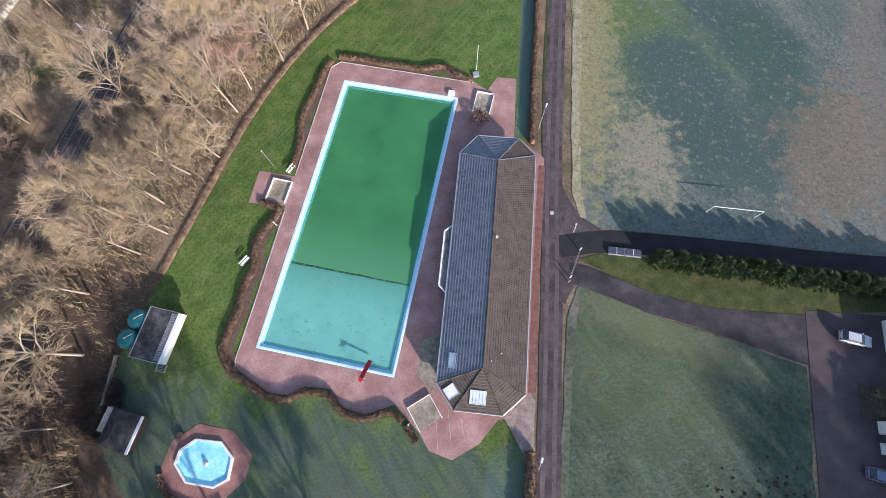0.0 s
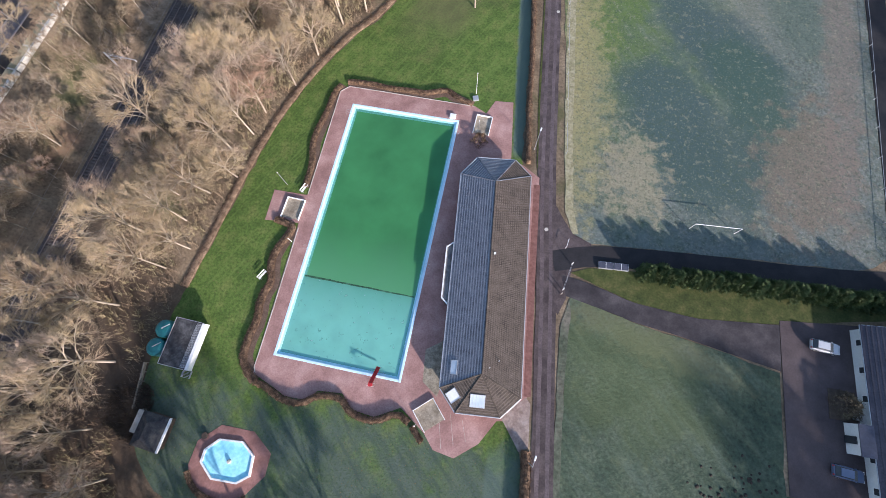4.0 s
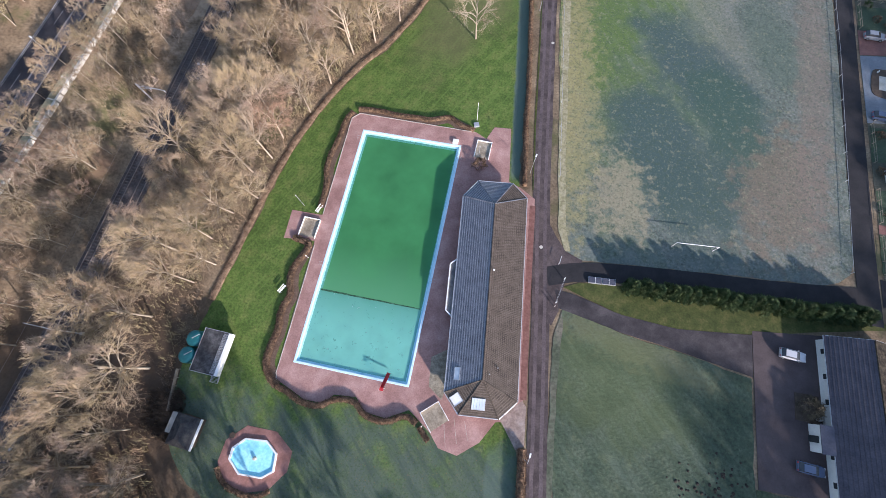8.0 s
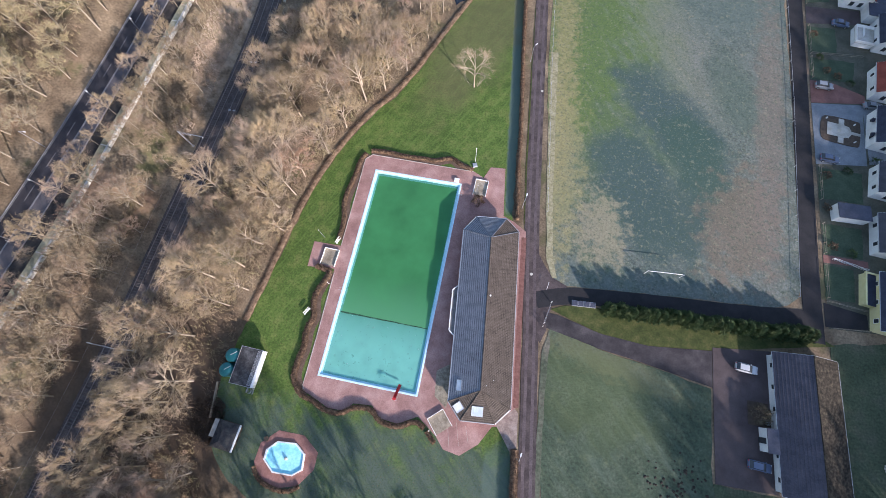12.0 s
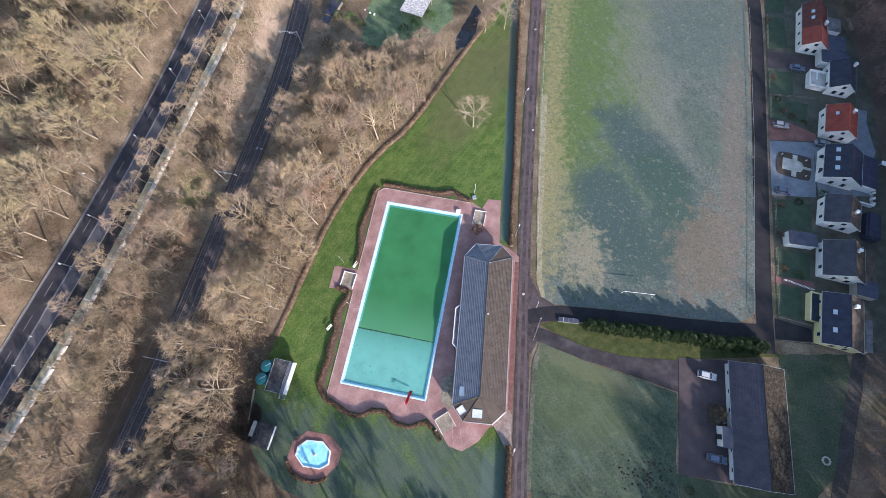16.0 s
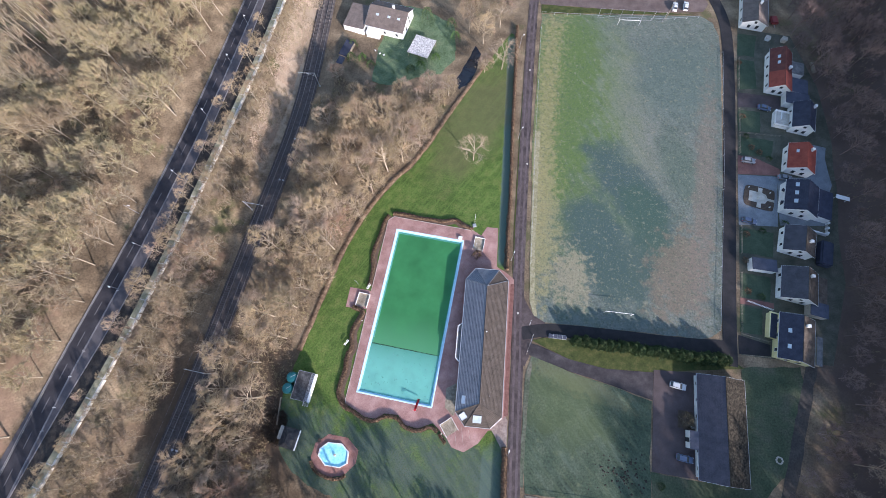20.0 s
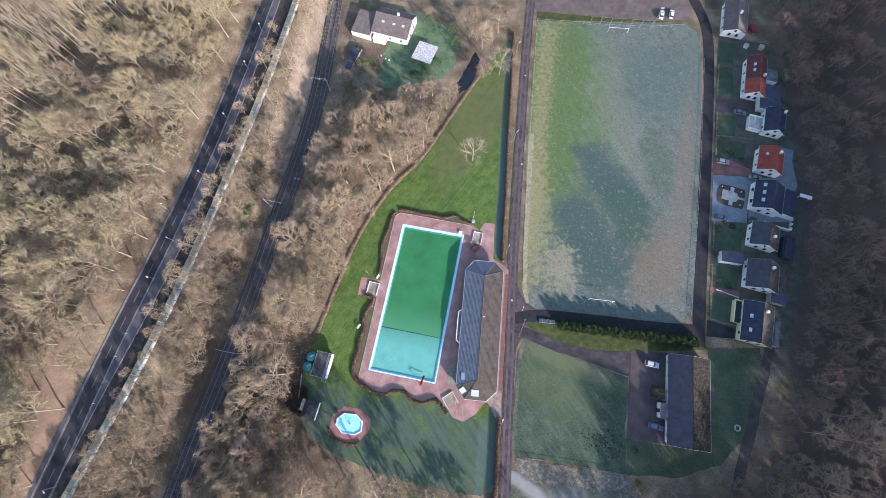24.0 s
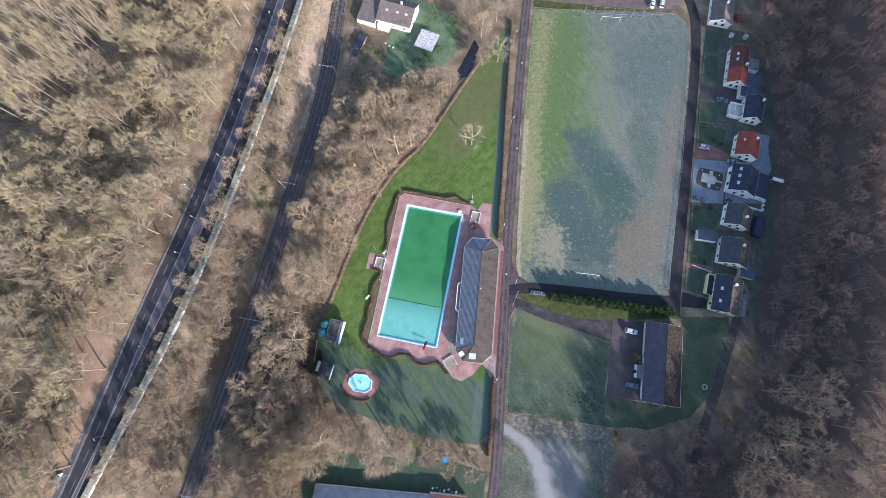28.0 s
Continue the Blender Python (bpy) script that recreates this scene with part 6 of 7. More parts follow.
while y < 150:
    for off in (1.75, -1.75):
        a = (rail_x(y + 1) - rail_x(y - 1)) / 2
        x = rail_x(y) - off
        if off < 0 and count < 300:
            o = new("sleeper", sl_me)
            o.matrix_world = pose(x, y, RAIL_Z + 0.19, 0, 0, -math.degrees(math.atan(a)))
            o.parent = ballast
            count += 1
        else:
            b = len(V)
            V += [(x + dx, y + dy - dx * a, RAIL_Z + dz) for dz in (0.19, 0.31) for dx, dy in ((-1.3, -0.14), (1.3, -0.14), (1.3, 0.14), (-1.3, 0.14))]
            T += [tuple(b + i for i in t) for t in cube_t]
    y += 0.68
o = tagged(new("sleeper_row", arrays_mesh("sleeper_row", V, T, SLEEPER)), "grey concrete sleepers", kind="stuff")
o.parent = ballast


def catenary_mast(x, y, side):
    t = thing("catenary_mast", "steel catenary mast with cantilever arm over the railway", "mast", pose(x, y, RAIL_Z - 0.1, 0, 0, 0 if side > 0 else 180))
    part("column", boxes((-0.12, -0.12, 0, 0.12, 0.12, 6.8)), METAL, t)
    part("foot", boxes((-0.3, -0.3, 0, 0.3, 0.3, 0.4)), CONCRETE, t)
    part("arm", tubes(((0, 0, 6.2), (6.2, 0, 6.0), 0.07), ((0, 0, 5.2), (3.0, 0, 6.0), 0.05)), METAL, t)
    part("stay", tubes(((0, 0, 6.8), (6.2, 0, 6.05), 0.03)), METAL, t)
    for dx in (2.6, 5.9):
        part("insulator", tubes(((dx, 0, 5.5), (dx, 0, 6.0), 0.09), sides=8), WHITE, t)


for y0, sd in ((-60, -1), (-3, -1), (48, 1), (99, -1), (150, 1)):
    catenary_mast(rail_x(y0) - sd * 4.2, y0, sd)
for off in (-1.75, 1.75):
    w = thing("contact_wire", "thin dark overhead contact wire along the track", "cable")
    bm = bmesh.new()
    for a, b in zip(rys, rys[1:]):
        tube(bm, (rail_x(a) + off, a, RAIL_Z + 5.4), (rail_x(b) + off, b, RAIL_Z + 5.4), 0.018, sides=3, cap=False)
    part("wire", bm, RAILSTEEL, w)
for y0 in (-24, 60, 76):
    b = thing("track_magnet_box", "pale trackside signalling boxes between the rails", "signal box", pose(rail_x(y0) + 1.75, y0, RAIL_Z + 0.31))
    part("body", bevelled_box(-1.0, -0.25, 0, -0.4, 0.25, 0.2, 0.03), METAL, b)
    part("body", bevelled_box(0.2, -0.2, 0, 0.9, 0.2, 0.2, 0.03), METAL, b)

# ---- main road: barrier wall, posts, lamps ----
MOSSY = mat("mossy_wall_top", [(0.204, 0.192, 0.12), (0.324, 0.306, 0.198), (0.432, 0.408, 0.288)], 0.5, rough=0.95, fine=(3, 0.25), wide=(0.15, 0.2))
CAPSTONE = mat("pale_capstone", [(0.52, 0.5, 0.44), (0.66, 0.64, 0.58)], 0.7, rough=0.9, fine=(4, 0.12), wide=(0.3, 0.2))
wall = thing("retaining_wall", "broad mossy concrete retaining wall with pale capping above the railway", "wall", pose(0, 0, ROAD_Z))
ws = [-200 + 5.6 * k for k in range(64)]
ps = [(wall_x(y), y) for y in ws]
for (x0, y0), (x1, y1) in zip(ps, ps[1:]):
    a = math.atan2(y1 - y0, x1 - x0)
    m = pose((x0 + x1) / 2, (y0 + y1) / 2, 0, 0, 0, math.degrees(a))
    L = math.hypot(x1 - x0, y1 - y0)
    bm = bmesh.new()
    box(bm, -L / 2 + 0.02, 0.3, -0.8, L / 2 - 0.02, 2.1, 0.75, 0, m)
    part("panel", bm, MOSSY, wall)
    for k in range(3):
        bm = bmesh.new()
        box(bm, -L / 2 + L * k / 3 + 0.06, -0.22, -0.9, -L / 2 + L * (k + 1) / 3 - (0.06 if k % 2 else 0.22), 0.28, 0.86, 0, m)
        part("capstone", bm, CAPSTONE, wall, "pale capping stone")
    bm = bmesh.new()
    box(bm, -L / 2 - 0.12, 0.28, 0.5, -L / 2 + 0.12, 1.9, 0.83, 0, m)
    part("rib", bm, CAPSTONE, wall, "pale cross rib")


def delineator(x, y):
    t = thing("marker_post", "short white road marker post", "road post", pose(x, y, ROAD_Z + 0.06))
    part("post", bevelled_box(-0.08, -0.06, 0, 0.08, 0.06, 1.0, 0.02), WHITE, t)
    part("band", boxes((-0.09, -0.07, 0.7, 0.09, 0.07, 0.82)), RAILSTEEL, t, "dark reflector band")


for y0 in (-19.0, -10.9, -3.8, -25, 14):
    delineator(road_x(y0) + 2.95, y0)
for y0 in (14.5, 28, 52.5, 75.5, 98, 115.5, -48):
    street_lamp(road_x(y0) + 3.0, y0, -20, ROAD_Z + 0.05, 4.5, 0.5, "grey street lamp on the main road's pavement")
street_lamp(road_x(38) - 3.4, 38, 0, ROAD_Z + 0.2, 6.5, 1.5, "grey street lamp on the road's upper side")
sh = thing("bus_shelter", "small grey bus shelter beside the main road", "shelter", pose(road_x(-63) - 4.4, -63, ROAD_Z + 0.1, 0, 0, -18))
part("roof", boxes((-0.8, -2, 2.3, 0.8, 2, 2.42)), ROOFFELT, sh)
part("back_wall", boxes((-0.75, -1.9, 0, -0.68, 1.9, 2.3)), PANE, sh)
for yy in (-1.8, 1.8):
    part("post", boxes((0.6, yy - 0.05, 0, 0.7, yy + 0.05, 2.3)), METAL, sh)
cys = [y for y in np.arange(-84, 170, 9.0)]
for y0 in cys:
    slab("lane_dash", strip([(road_x(y0) + 0.0, y0), (road_x(y0 + 4), y0 + 4)], 0.08, 0.08), ROAD_Z + 0.066, 0.02, MATS["kerb_concrete"], "worn white dash in the road's middle", "road marking")

# ---- houses ----
ROOF_MAROON = mat("maroon_tiles", [(0.1, 0.035, 0.03), (0.15, 0.055, 0.045)], 0.6, rough=0.8, fine=(4, 0.2))
ROOF_RED = mat("red_tiles", [(0.221, 0.051, 0.034), (0.306, 0.076, 0.051)], 0.6, rough=0.8, fine=(4, 0.2))
ROOF_BLUE = mat("anthracite_tiles", [(0.028, 0.032, 0.05), (0.048, 0.052, 0.077)], 0.6, rough=0.78, fine=(4, 0.2))
ROOF_GREY = mat("grey_roof_tiles", [(0.054, 0.054, 0.066), (0.084, 0.084, 0.099)], 0.6, rough=0.8, fine=(4, 0.25))
ROOF_TAUPE = mat("taupe_tiles", [(0.13, 0.105, 0.09), (0.19, 0.155, 0.135)], 0.6, rough=0.85, fine=(4, 0.2))
ROOF_STEEL = mat("grey_blue_sheet", [(0.053, 0.059, 0.082), (0.081, 0.087, 0.116)], 0.6, rough=0.78, fine=(3, 0.15))
YELLOW = mat("yellow_plaster", [(0.62, 0.56, 0.28), (0.7, 0.64, 0.36)], 0.6, rough=0.9, fine=(5, 0.06))
MOTTLED = mat("lichen_sheet", [(0.011, 0.01, 0.008), (0.042, 0.034, 0.023), (0.093, 0.076, 0.051)], 1.6, rough=0.9, fine=(5, 0.3))


def gable_house(nm, label, x, y, w, d, eave, ridge, turn, roof_w, roof_e, wall_m, over=0.35, rib=0.45, chimney=(0.75, 0.7), skylights=(), category="house", windows=2, ridge_at=0.5):
    """A house with a ridge along its own y; x, y is the foot of its south-west corner."""
    t = thing(nm, label, category, pose(x, y, 0, 0, 0, turn))
    xr = w * ridge_at
    drop = over * (ridge - eave) / xr
    bm = bmesh.new()
    prof = [(0, 0), (w, 0), (w, eave - 0.12), (xr, ridge - 0.16), (0, eave - 0.12)]
    f0, f1 = [bm.verts.new((px, 0, pz)) for px, pz in prof], [bm.verts.new((px, d, pz)) for px, pz in prof]
    bm.faces.new(f0)
    bm.faces.new(f1[::-1])
    for i in range(5):
        bm.faces.new((f0[i], f0[(i + 1) % 5], f1[(i + 1) % 5], f1[i]))
    part("wall", bm, wall_m, t)
    A, B, C, D = (-over, d + over, eave - drop), (-over, -over, eave - drop), (xr, -over, ridge), (xr, d + over, ridge)
    quad_roof(t, [A, B, C, D], roof_w, label="tiled roof slope")
    E2, F2 = (w + over, -over, eave - drop), (w + over, d + over, eave - drop)
    quad_roof(t, [E2, F2, D, C], roof_e)
    if rib:
        ribs(A, B, C, D, rib, rib * 0.35, 0.05, roof_w, t, "tile_relief", False)
        ribs(E2, F2, D, C, rib, rib * 0.35, 0.05, roof_e, t, "tile_relief")
    part("ridge_cap", tubes(((xr, -over, ridge + 0.02), (xr, d + over, ridge + 0.02), 0.1), sides=6), roof_e, t)
    for gx, gz in ((-over - 0.05, eave - drop - 0.05), (w + over + 0.05, eave - drop - 0.05)):
        part("gutter", tubes(((gx, -over, gz), (gx, d + over, gz), 0.07), sides=6), METAL, t)
    for s, yy in ((0.0, -over), (1.0, d + over)):
        for p0, p1 in ((B, C), (C, E2)):
            q0, q1 = Vector((p0[0], yy, p0[2] - 0.08)), Vector((p1[0], yy, p1[2] - 0.08))
            part("barge_board", tubes((q0, q1, 0.07), sides=4), WHITE, t)
    if chimney:
        cx, cy = w * chimney[0], d * chimney[1]
        cz = ridge - abs(cx - xr) * (ridge - eave) / xr
        part("chimney", boxes((cx - 0.35, cy - 0.35, cz - 0.5, cx + 0.35, cy + 0.35, cz + 1.0), (cx - 0.42, cy - 0.42, cz + 1.0, cx + 0.42, cy + 0.42, cz + 1.1)), PLASTER, t, "pale rendered chimney")
    k = max(2, int(d / 3.8))
    for i in range(k):
        yy = d * (i + 0.5) / k
        wn2 = part("window", boxes((-0.03, yy - 0.45, 1.0, 0.02, yy + 0.45, min(2.1, eave - 0.5))), GLASSY, t, "dark window")
        bm = ring_bm(yy - 0.53, 0.92, yy + 0.53, min(2.18, eave - 0.42), 0.08, 0.03, 0.06)
        bm.transform(Matrix(((0, 0, -1, 0), (1, 0, 0, 0), (0, 1, 0, 0), (0, 0, 0, 1))))
        part("frame", bm, WHITE, wn2)
    for i in range(windows):
        xx = w * (i + 1) / (windows + 1)
        part("window", boxes((xx - 0.5, -0.03, 0.9, xx + 0.5, 0.02, 2.1)), GLASSY, t, "dark window")
        part("sill", boxes((xx - 0.6, -0.12, 0.82, xx + 0.6, -0.03, 0.88)), METAL, t)
    if category == "house":
        part("window", boxes((xr - 0.45, -0.03, eave - 0.1, xr + 0.45, 0.02, eave + 0.8)), GLASSY, t, "dark attic window")
    for u, v, sw, sh2 in skylights:
        a = on_slope(A, B, C, D, u, v, 0.02)
        ang = math.degrees(math.atan2(ridge - eave, xr))
        o = new("skylight")
        o.parent = t
        o.matrix_local = Matrix.Translation(a) @ pose(0, 0, 0, 0, -ang, 0)
        part("frame", boxes((-sw / 2 - 0.08, -sh2 / 2 - 0.08, 0, sw / 2 + 0.08, sh2 / 2 + 0.08, 0.08)), METAL, o)
        part("pane", boxes((-sw / 2, -sh2 / 2, 0.08, sw / 2, sh2 / 2, 0.11)), PANE, o)
    return t


def annex(parent, x0, y0, x1, y1, h, roof_m, wall_m, label, slope=0.0, nm="annex"):
    bm = boxes((x0 + 0.1, y0 + 0.1, 0, x1 - 0.1, y1 - 0.1, h - 0.15))
    for v in bm.verts:
        if v.co.z > 0.1 and v.co.x > (x0 + x1) / 2:
            v.co.z -= slope
    o = part(nm, bm, wall_m, parent, label)
    quad_roof(o, [(x0, y0, h), (x1, y0, h - slope), (x1, y1, h - slope), (x0, y1, h)], roof_m, "roof", thick=0.12)
    return o


h = gable_house("house", "white house with plain grey roof by the road", 107.7, 152.8, 8.4, 15, 3.0, 4.7, -3, ROOF_TAUPE, ROOF_TAUPE, PLASTER, chimney=(0.6, 0.55))
h = gable_house("house", "long white house with maroon and bright red roof", 115.6, 124.5, 6.8, 16.5, 3.4, 5.6, -4, ROOF_MAROON, ROOF_MAROON, PLASTER, chimney=(0.8, 0.5), skylights=((0.4, 0.6, 0.7, 1.1), (0.25, 0.6, 0.7, 1.1)))
quad_roof(h, [(-0.42, 6.2, 3.36), (-0.42, -0.42, 3.36), (3.4, -0.42, 5.7), (3.4, 6.2, 5.7)], ROOF_RED, "roof_patch", "bright red newer tiles", 0.06)
quad_roof(h, [(7.22, -0.42, 3.36), (7.22, 6.2, 3.36), (3.4, 6.2, 5.7), (3.4, -0.42, 5.7)], ROOF_RED, "roof_patch", "bright red newer tiles", 0.06)
annex(h, 6.8, 0.5, 13, 6.5, 2.8, ROOF_STEEL, PLASTER, "flat grey-blue roofed annex", 0.3)
annex(h, 5.8, -4.6, 13.5, 0.4, 2.7, ROOF_STEEL, PLASTER, "flat grey-blue roofed garage", 0.2)
annex(h, 7.6, 8.5, 11.8, 13.8, 2.6, ROOFFELT, PLASTER, "pale flat roofed annex", 0.2)
h = gable_house("house", "white house with dark grey roof and walled terrace", 122.4, 109.6, 6.6, 9.6, 3.4, 5.7, -6, ROOF_BLUE, ROOF_BLUE, PLASTER, chimney=(0.85, 0.9))
o = annex(h, -5.0, 0.6, -0.2, 6.4, 1.4, CONCRETE, PLASTER, "terrace block with white parapets")
for bx in ((-5.02, 0.58, 1.4, -4.88, 6.42, 2.1), (-4.88, 0.58, 1.4, -0.2, 0.72, 2.1), (-4.88, 6.28, 1.4, -0.2, 6.42, 2.1), (-2.9, 3.2, 1.4, -2.78, 6.28, 1.9)):
    part("parapet", boxes(bx), WHITE, o, "white parapet")
h = gable_house("house", "white house with bright red tiled roof", 119.9, 93.6, 7.9, 9, 3.3, 5.6, -7, ROOF_RED, ROOF_RED, PLASTER, chimney=(0.72, 0.8), skylights=((0.35, 0.5, 0.6, 0.9),))
h = gable_house("house", "white house with anthracite roof and three skylights", 118.0, 78.5, 9.2, 10.2, 3.5, 6.0, -8, ROOF_BLUE, ROOF_BLUE, PLASTER, chimney=None, skylights=((0.18, 0.5, 0.8, 1.2), (0.45, 0.5, 0.8, 1.2), (0.72, 0.5, 0.8, 1.2)))
annex(h, 9.2, 0.6, 14.2, 10.4, 3.2, ROOF_BLUE, PLASTER, "dark flat roofed rear annex", 0.6)
part("wall_cap", boxes((7.4, -3.7, 0, 14.7, -3.4, 1.3)), WHITE, h, "white garden wall")
for k in range(7):
    part("wall_pier", bevelled_box(14.35, -3.2 + 1.75 * k, 0, 14.85, -2.6 + 1.75 * k, 1.4, 0.04), WHITE, h, "white wall pier")
part("wall_rail", boxes((14.5, -3.2, 0, 14.7, 7.9, 0.8)), CONCRETE, h, "low pale wall between the piers")
part("canopy", bevelled_box(15.6, 9.6, 1.9, 19.6, 11.0, 2.05, 0.04), WHITE, h, "white flat canopy")
for x in (15.8, 19.4):
    part("canopy_post", boxes((x - 0.05, 10.2, 0, x + 0.05, 10.3, 1.9)), WHITE, h)
for yy in (2.6, 6.9):
    o = part("window_canopy", tubes(((-0.1, yy, 2.4), (-0.7, yy, 2.2), 0.5, 0.4), sides=8), ROOF_BLUE, h, "dark round canopy")
h = gable_house("house", "white house with dark grey-brown tiled roof", 117.2, 65.0, 8.4, 7.8, 3.3, 5.7, -8, ROOF_GREY, TILE_BROWN, PLASTER, chimney=(0.7, 0.45))
h = gable_house("house", "white house with wide grey ribbed roof", 116.0, 50.0, 9.6, 9.2, 3.0, 6.2, -5, ROOF_GREY, TILE_BROWN, PLASTER, chimney=(0.6, 0.75))
annex(h, 9.6, 1, 13, 9, 2.6, TILE_BROWN, PLASTER, "brown roofed lean-to", 0.5)
annex(h, 8.2, -3.2, 13.2, 1.0, 2.5, ROOF_STEEL, CONCRETE, "grey flat roofed shed", 0.1)
h = gable_house("house", "yellow house with dark blue and brown roof", 114.2, 32.2, 9.0, 12.6, 3.1, 5.4, -5.5, ROOF_BLUE, TILE_BROWN, YELLOW, chimney=(0.62, 0.8), skylights=((0.38, 0.45, 0.7, 1.1), (0.72, 0.45, 0.7, 1.1)), rib=0)
o = annex(h, -2.3, 5.2, 0, 12.6, 1.6, ROOF_BLUE, YELLOW, "low yellow front terrace")
part("parapet", boxes((-2.4, 5.0, 1.6, -2.1, 12.7, 2.0), (-2.1, 12.4, 1.6, 0, 12.7, 2.0)), YELLOW, o, "yellow parapet")
annex(h, 10.6, 0.8, 12.2, 9, 2.0, ROOFFELT, CONCRETE, "narrow pale roofed shed", 0.1)
g = thing("garage", "flat grey-blue roofed garage in the garden", "garage", pose(108.3, 57.0, 0, 0, 0, 2))
annex(g, 0, 0, 7.2, 3.8, 2.5, ROOF_STEEL, PLASTER, "plain garage body", 0.1, "body")
g = thing("garden_shed", "dark blue tarpaulin-covered shed behind the house", "shed", pose(127.8, 62.4, 0.3, 0, 0, -8))
part("body", bevelled_box(0, 0, 0, 3.6, 8, 2.4, 0.4, 3), ROOF_BLUE, g)

tarp = thing("covered_trailer", "small trailer under a dull red tarpaulin", "trailer", pose(120.1, 157.7, 0.02, 0, 0, 8))
part("tarpaulin", bevelled_box(-1.3, -1.9, 0.5, 1.3, 1.9, 1.5, 0.35, 3), mat("red_tarpaulin", [(0.16, 0.02, 0.02), (0.26, 0.035, 0.03)], 0.8, rough=0.6, fine=(4, 0.2)), tarp, "dull red tarpaulin")
for sx in (-1.15, 1.15):
    part("wheel", tubes(((sx - 0.1, 0, 0.3), (sx + 0.1, 0, 0.3), 0.3), sides=12), MATS["dark_wood"], tarp)
part("drawbar", boxes((-0.06, -3.0, 0.45, 0.06, -1.8, 0.55)), METAL, tarp)
for x, y, w, d, hh, m, lab in ((117.7, 149.0, 0.75, 0.8, 1.0, PLASTER, "small white garden box beside a lawn"), (123.3, 149.1, 0.8, 0.8, 1.4, CONCRETE, "pale garden hut behind the house")):
    g = thing("garden_box", lab, "box", pose(x, y, 0.02, 0, 0, -12))
    part("body", bevelled_box(-w, -d, 0, w, d, hh, 0.05), m, g)
    part("lid", bevelled_box(-w - 0.1, -d - 0.1, hh, w + 0.1, d + 0.1, hh + 0.1, 0.03), CONCRETE, g)
logs = thing("log_pile", "long pale stack of sawn logs at the wood's edge", "wood pile", pose(132.8, 138.4, 0.02, 0, 0, 8))
for k in range(12):
    for z in (0.2, 0.55):
        part("log", tubes(((-0.5, -2.2 + 0.38 * k, z), (0.5, -2.2 + 0.38 * k, z), 0.18), sides=7), PALEWOOD, logs)

# the long house by the yard
h = gable_house("long_house", "long low white house with purple-grey and lichened roof", 93.5, -2.9, 11.8, 25.8, 2.7, 4.9, 1.8, mat("purple_sheet", [(0.055, 0.052, 0.066), (0.09, 0.083, 0.098)], 0.5, rough=0.7, fine=(4, 0.2)), MOTTLED, PLASTER, over=0.5, rib=0.62, chimney=None)
o = annex(h, -2.6, 6.6, 0.1, 11.2, 2.7, ROOF_STEEL, PLASTER, "white entrance porch", 0.1, "porch")
part("door", boxes((-2.65, 8.2, 0, -2.5, 9.3, 2.1)), GLASSY, o)
part("barrel", tubes(((-0.9, 12.0, 0), (-0.9, 12.0, 1.0), 0.35), sides=12), METAL, h, "grey rain barrel")
bd = thing("planting_bed", "square earth bed round the yard tree", "bed", pose(90.6, 10.6, 0.07))
part("soil", bevelled_box(-2.0, -2.3, 0, 2.0, 2.3, 0.15, 0.05), DARKWOOD, bd)


# ---- cars ----
RUBBER = mat("rubber", [(0.02, 0.02, 0.02), (0.035, 0.035, 0.035)], 2, rough=0.9)


def paint(name, c):
    return mat(name, [tuple(v * 0.92 for v in c), c], 1.5, rough=0.25)


SILVER, NAVY, GREY, WHITECAR = paint("silver_car", (0.5, 0.51, 0.52)), paint("blue_car", (0.1, 0.13, 0.2)), paint("grey_car", (0.22, 0.24, 0.27)), paint("white_car", (0.75, 0.75, 0.75))
LAMPGLASS = mat("lamp_glass", [(0.6, 0.6, 0.6), (0.75, 0.75, 0.75)], 2, rough=0.2)
TAIL = mat("tail_light", [(0.3, 0.02, 0.02), (0.4, 0.03, 0.03)], 2, rough=0.3)


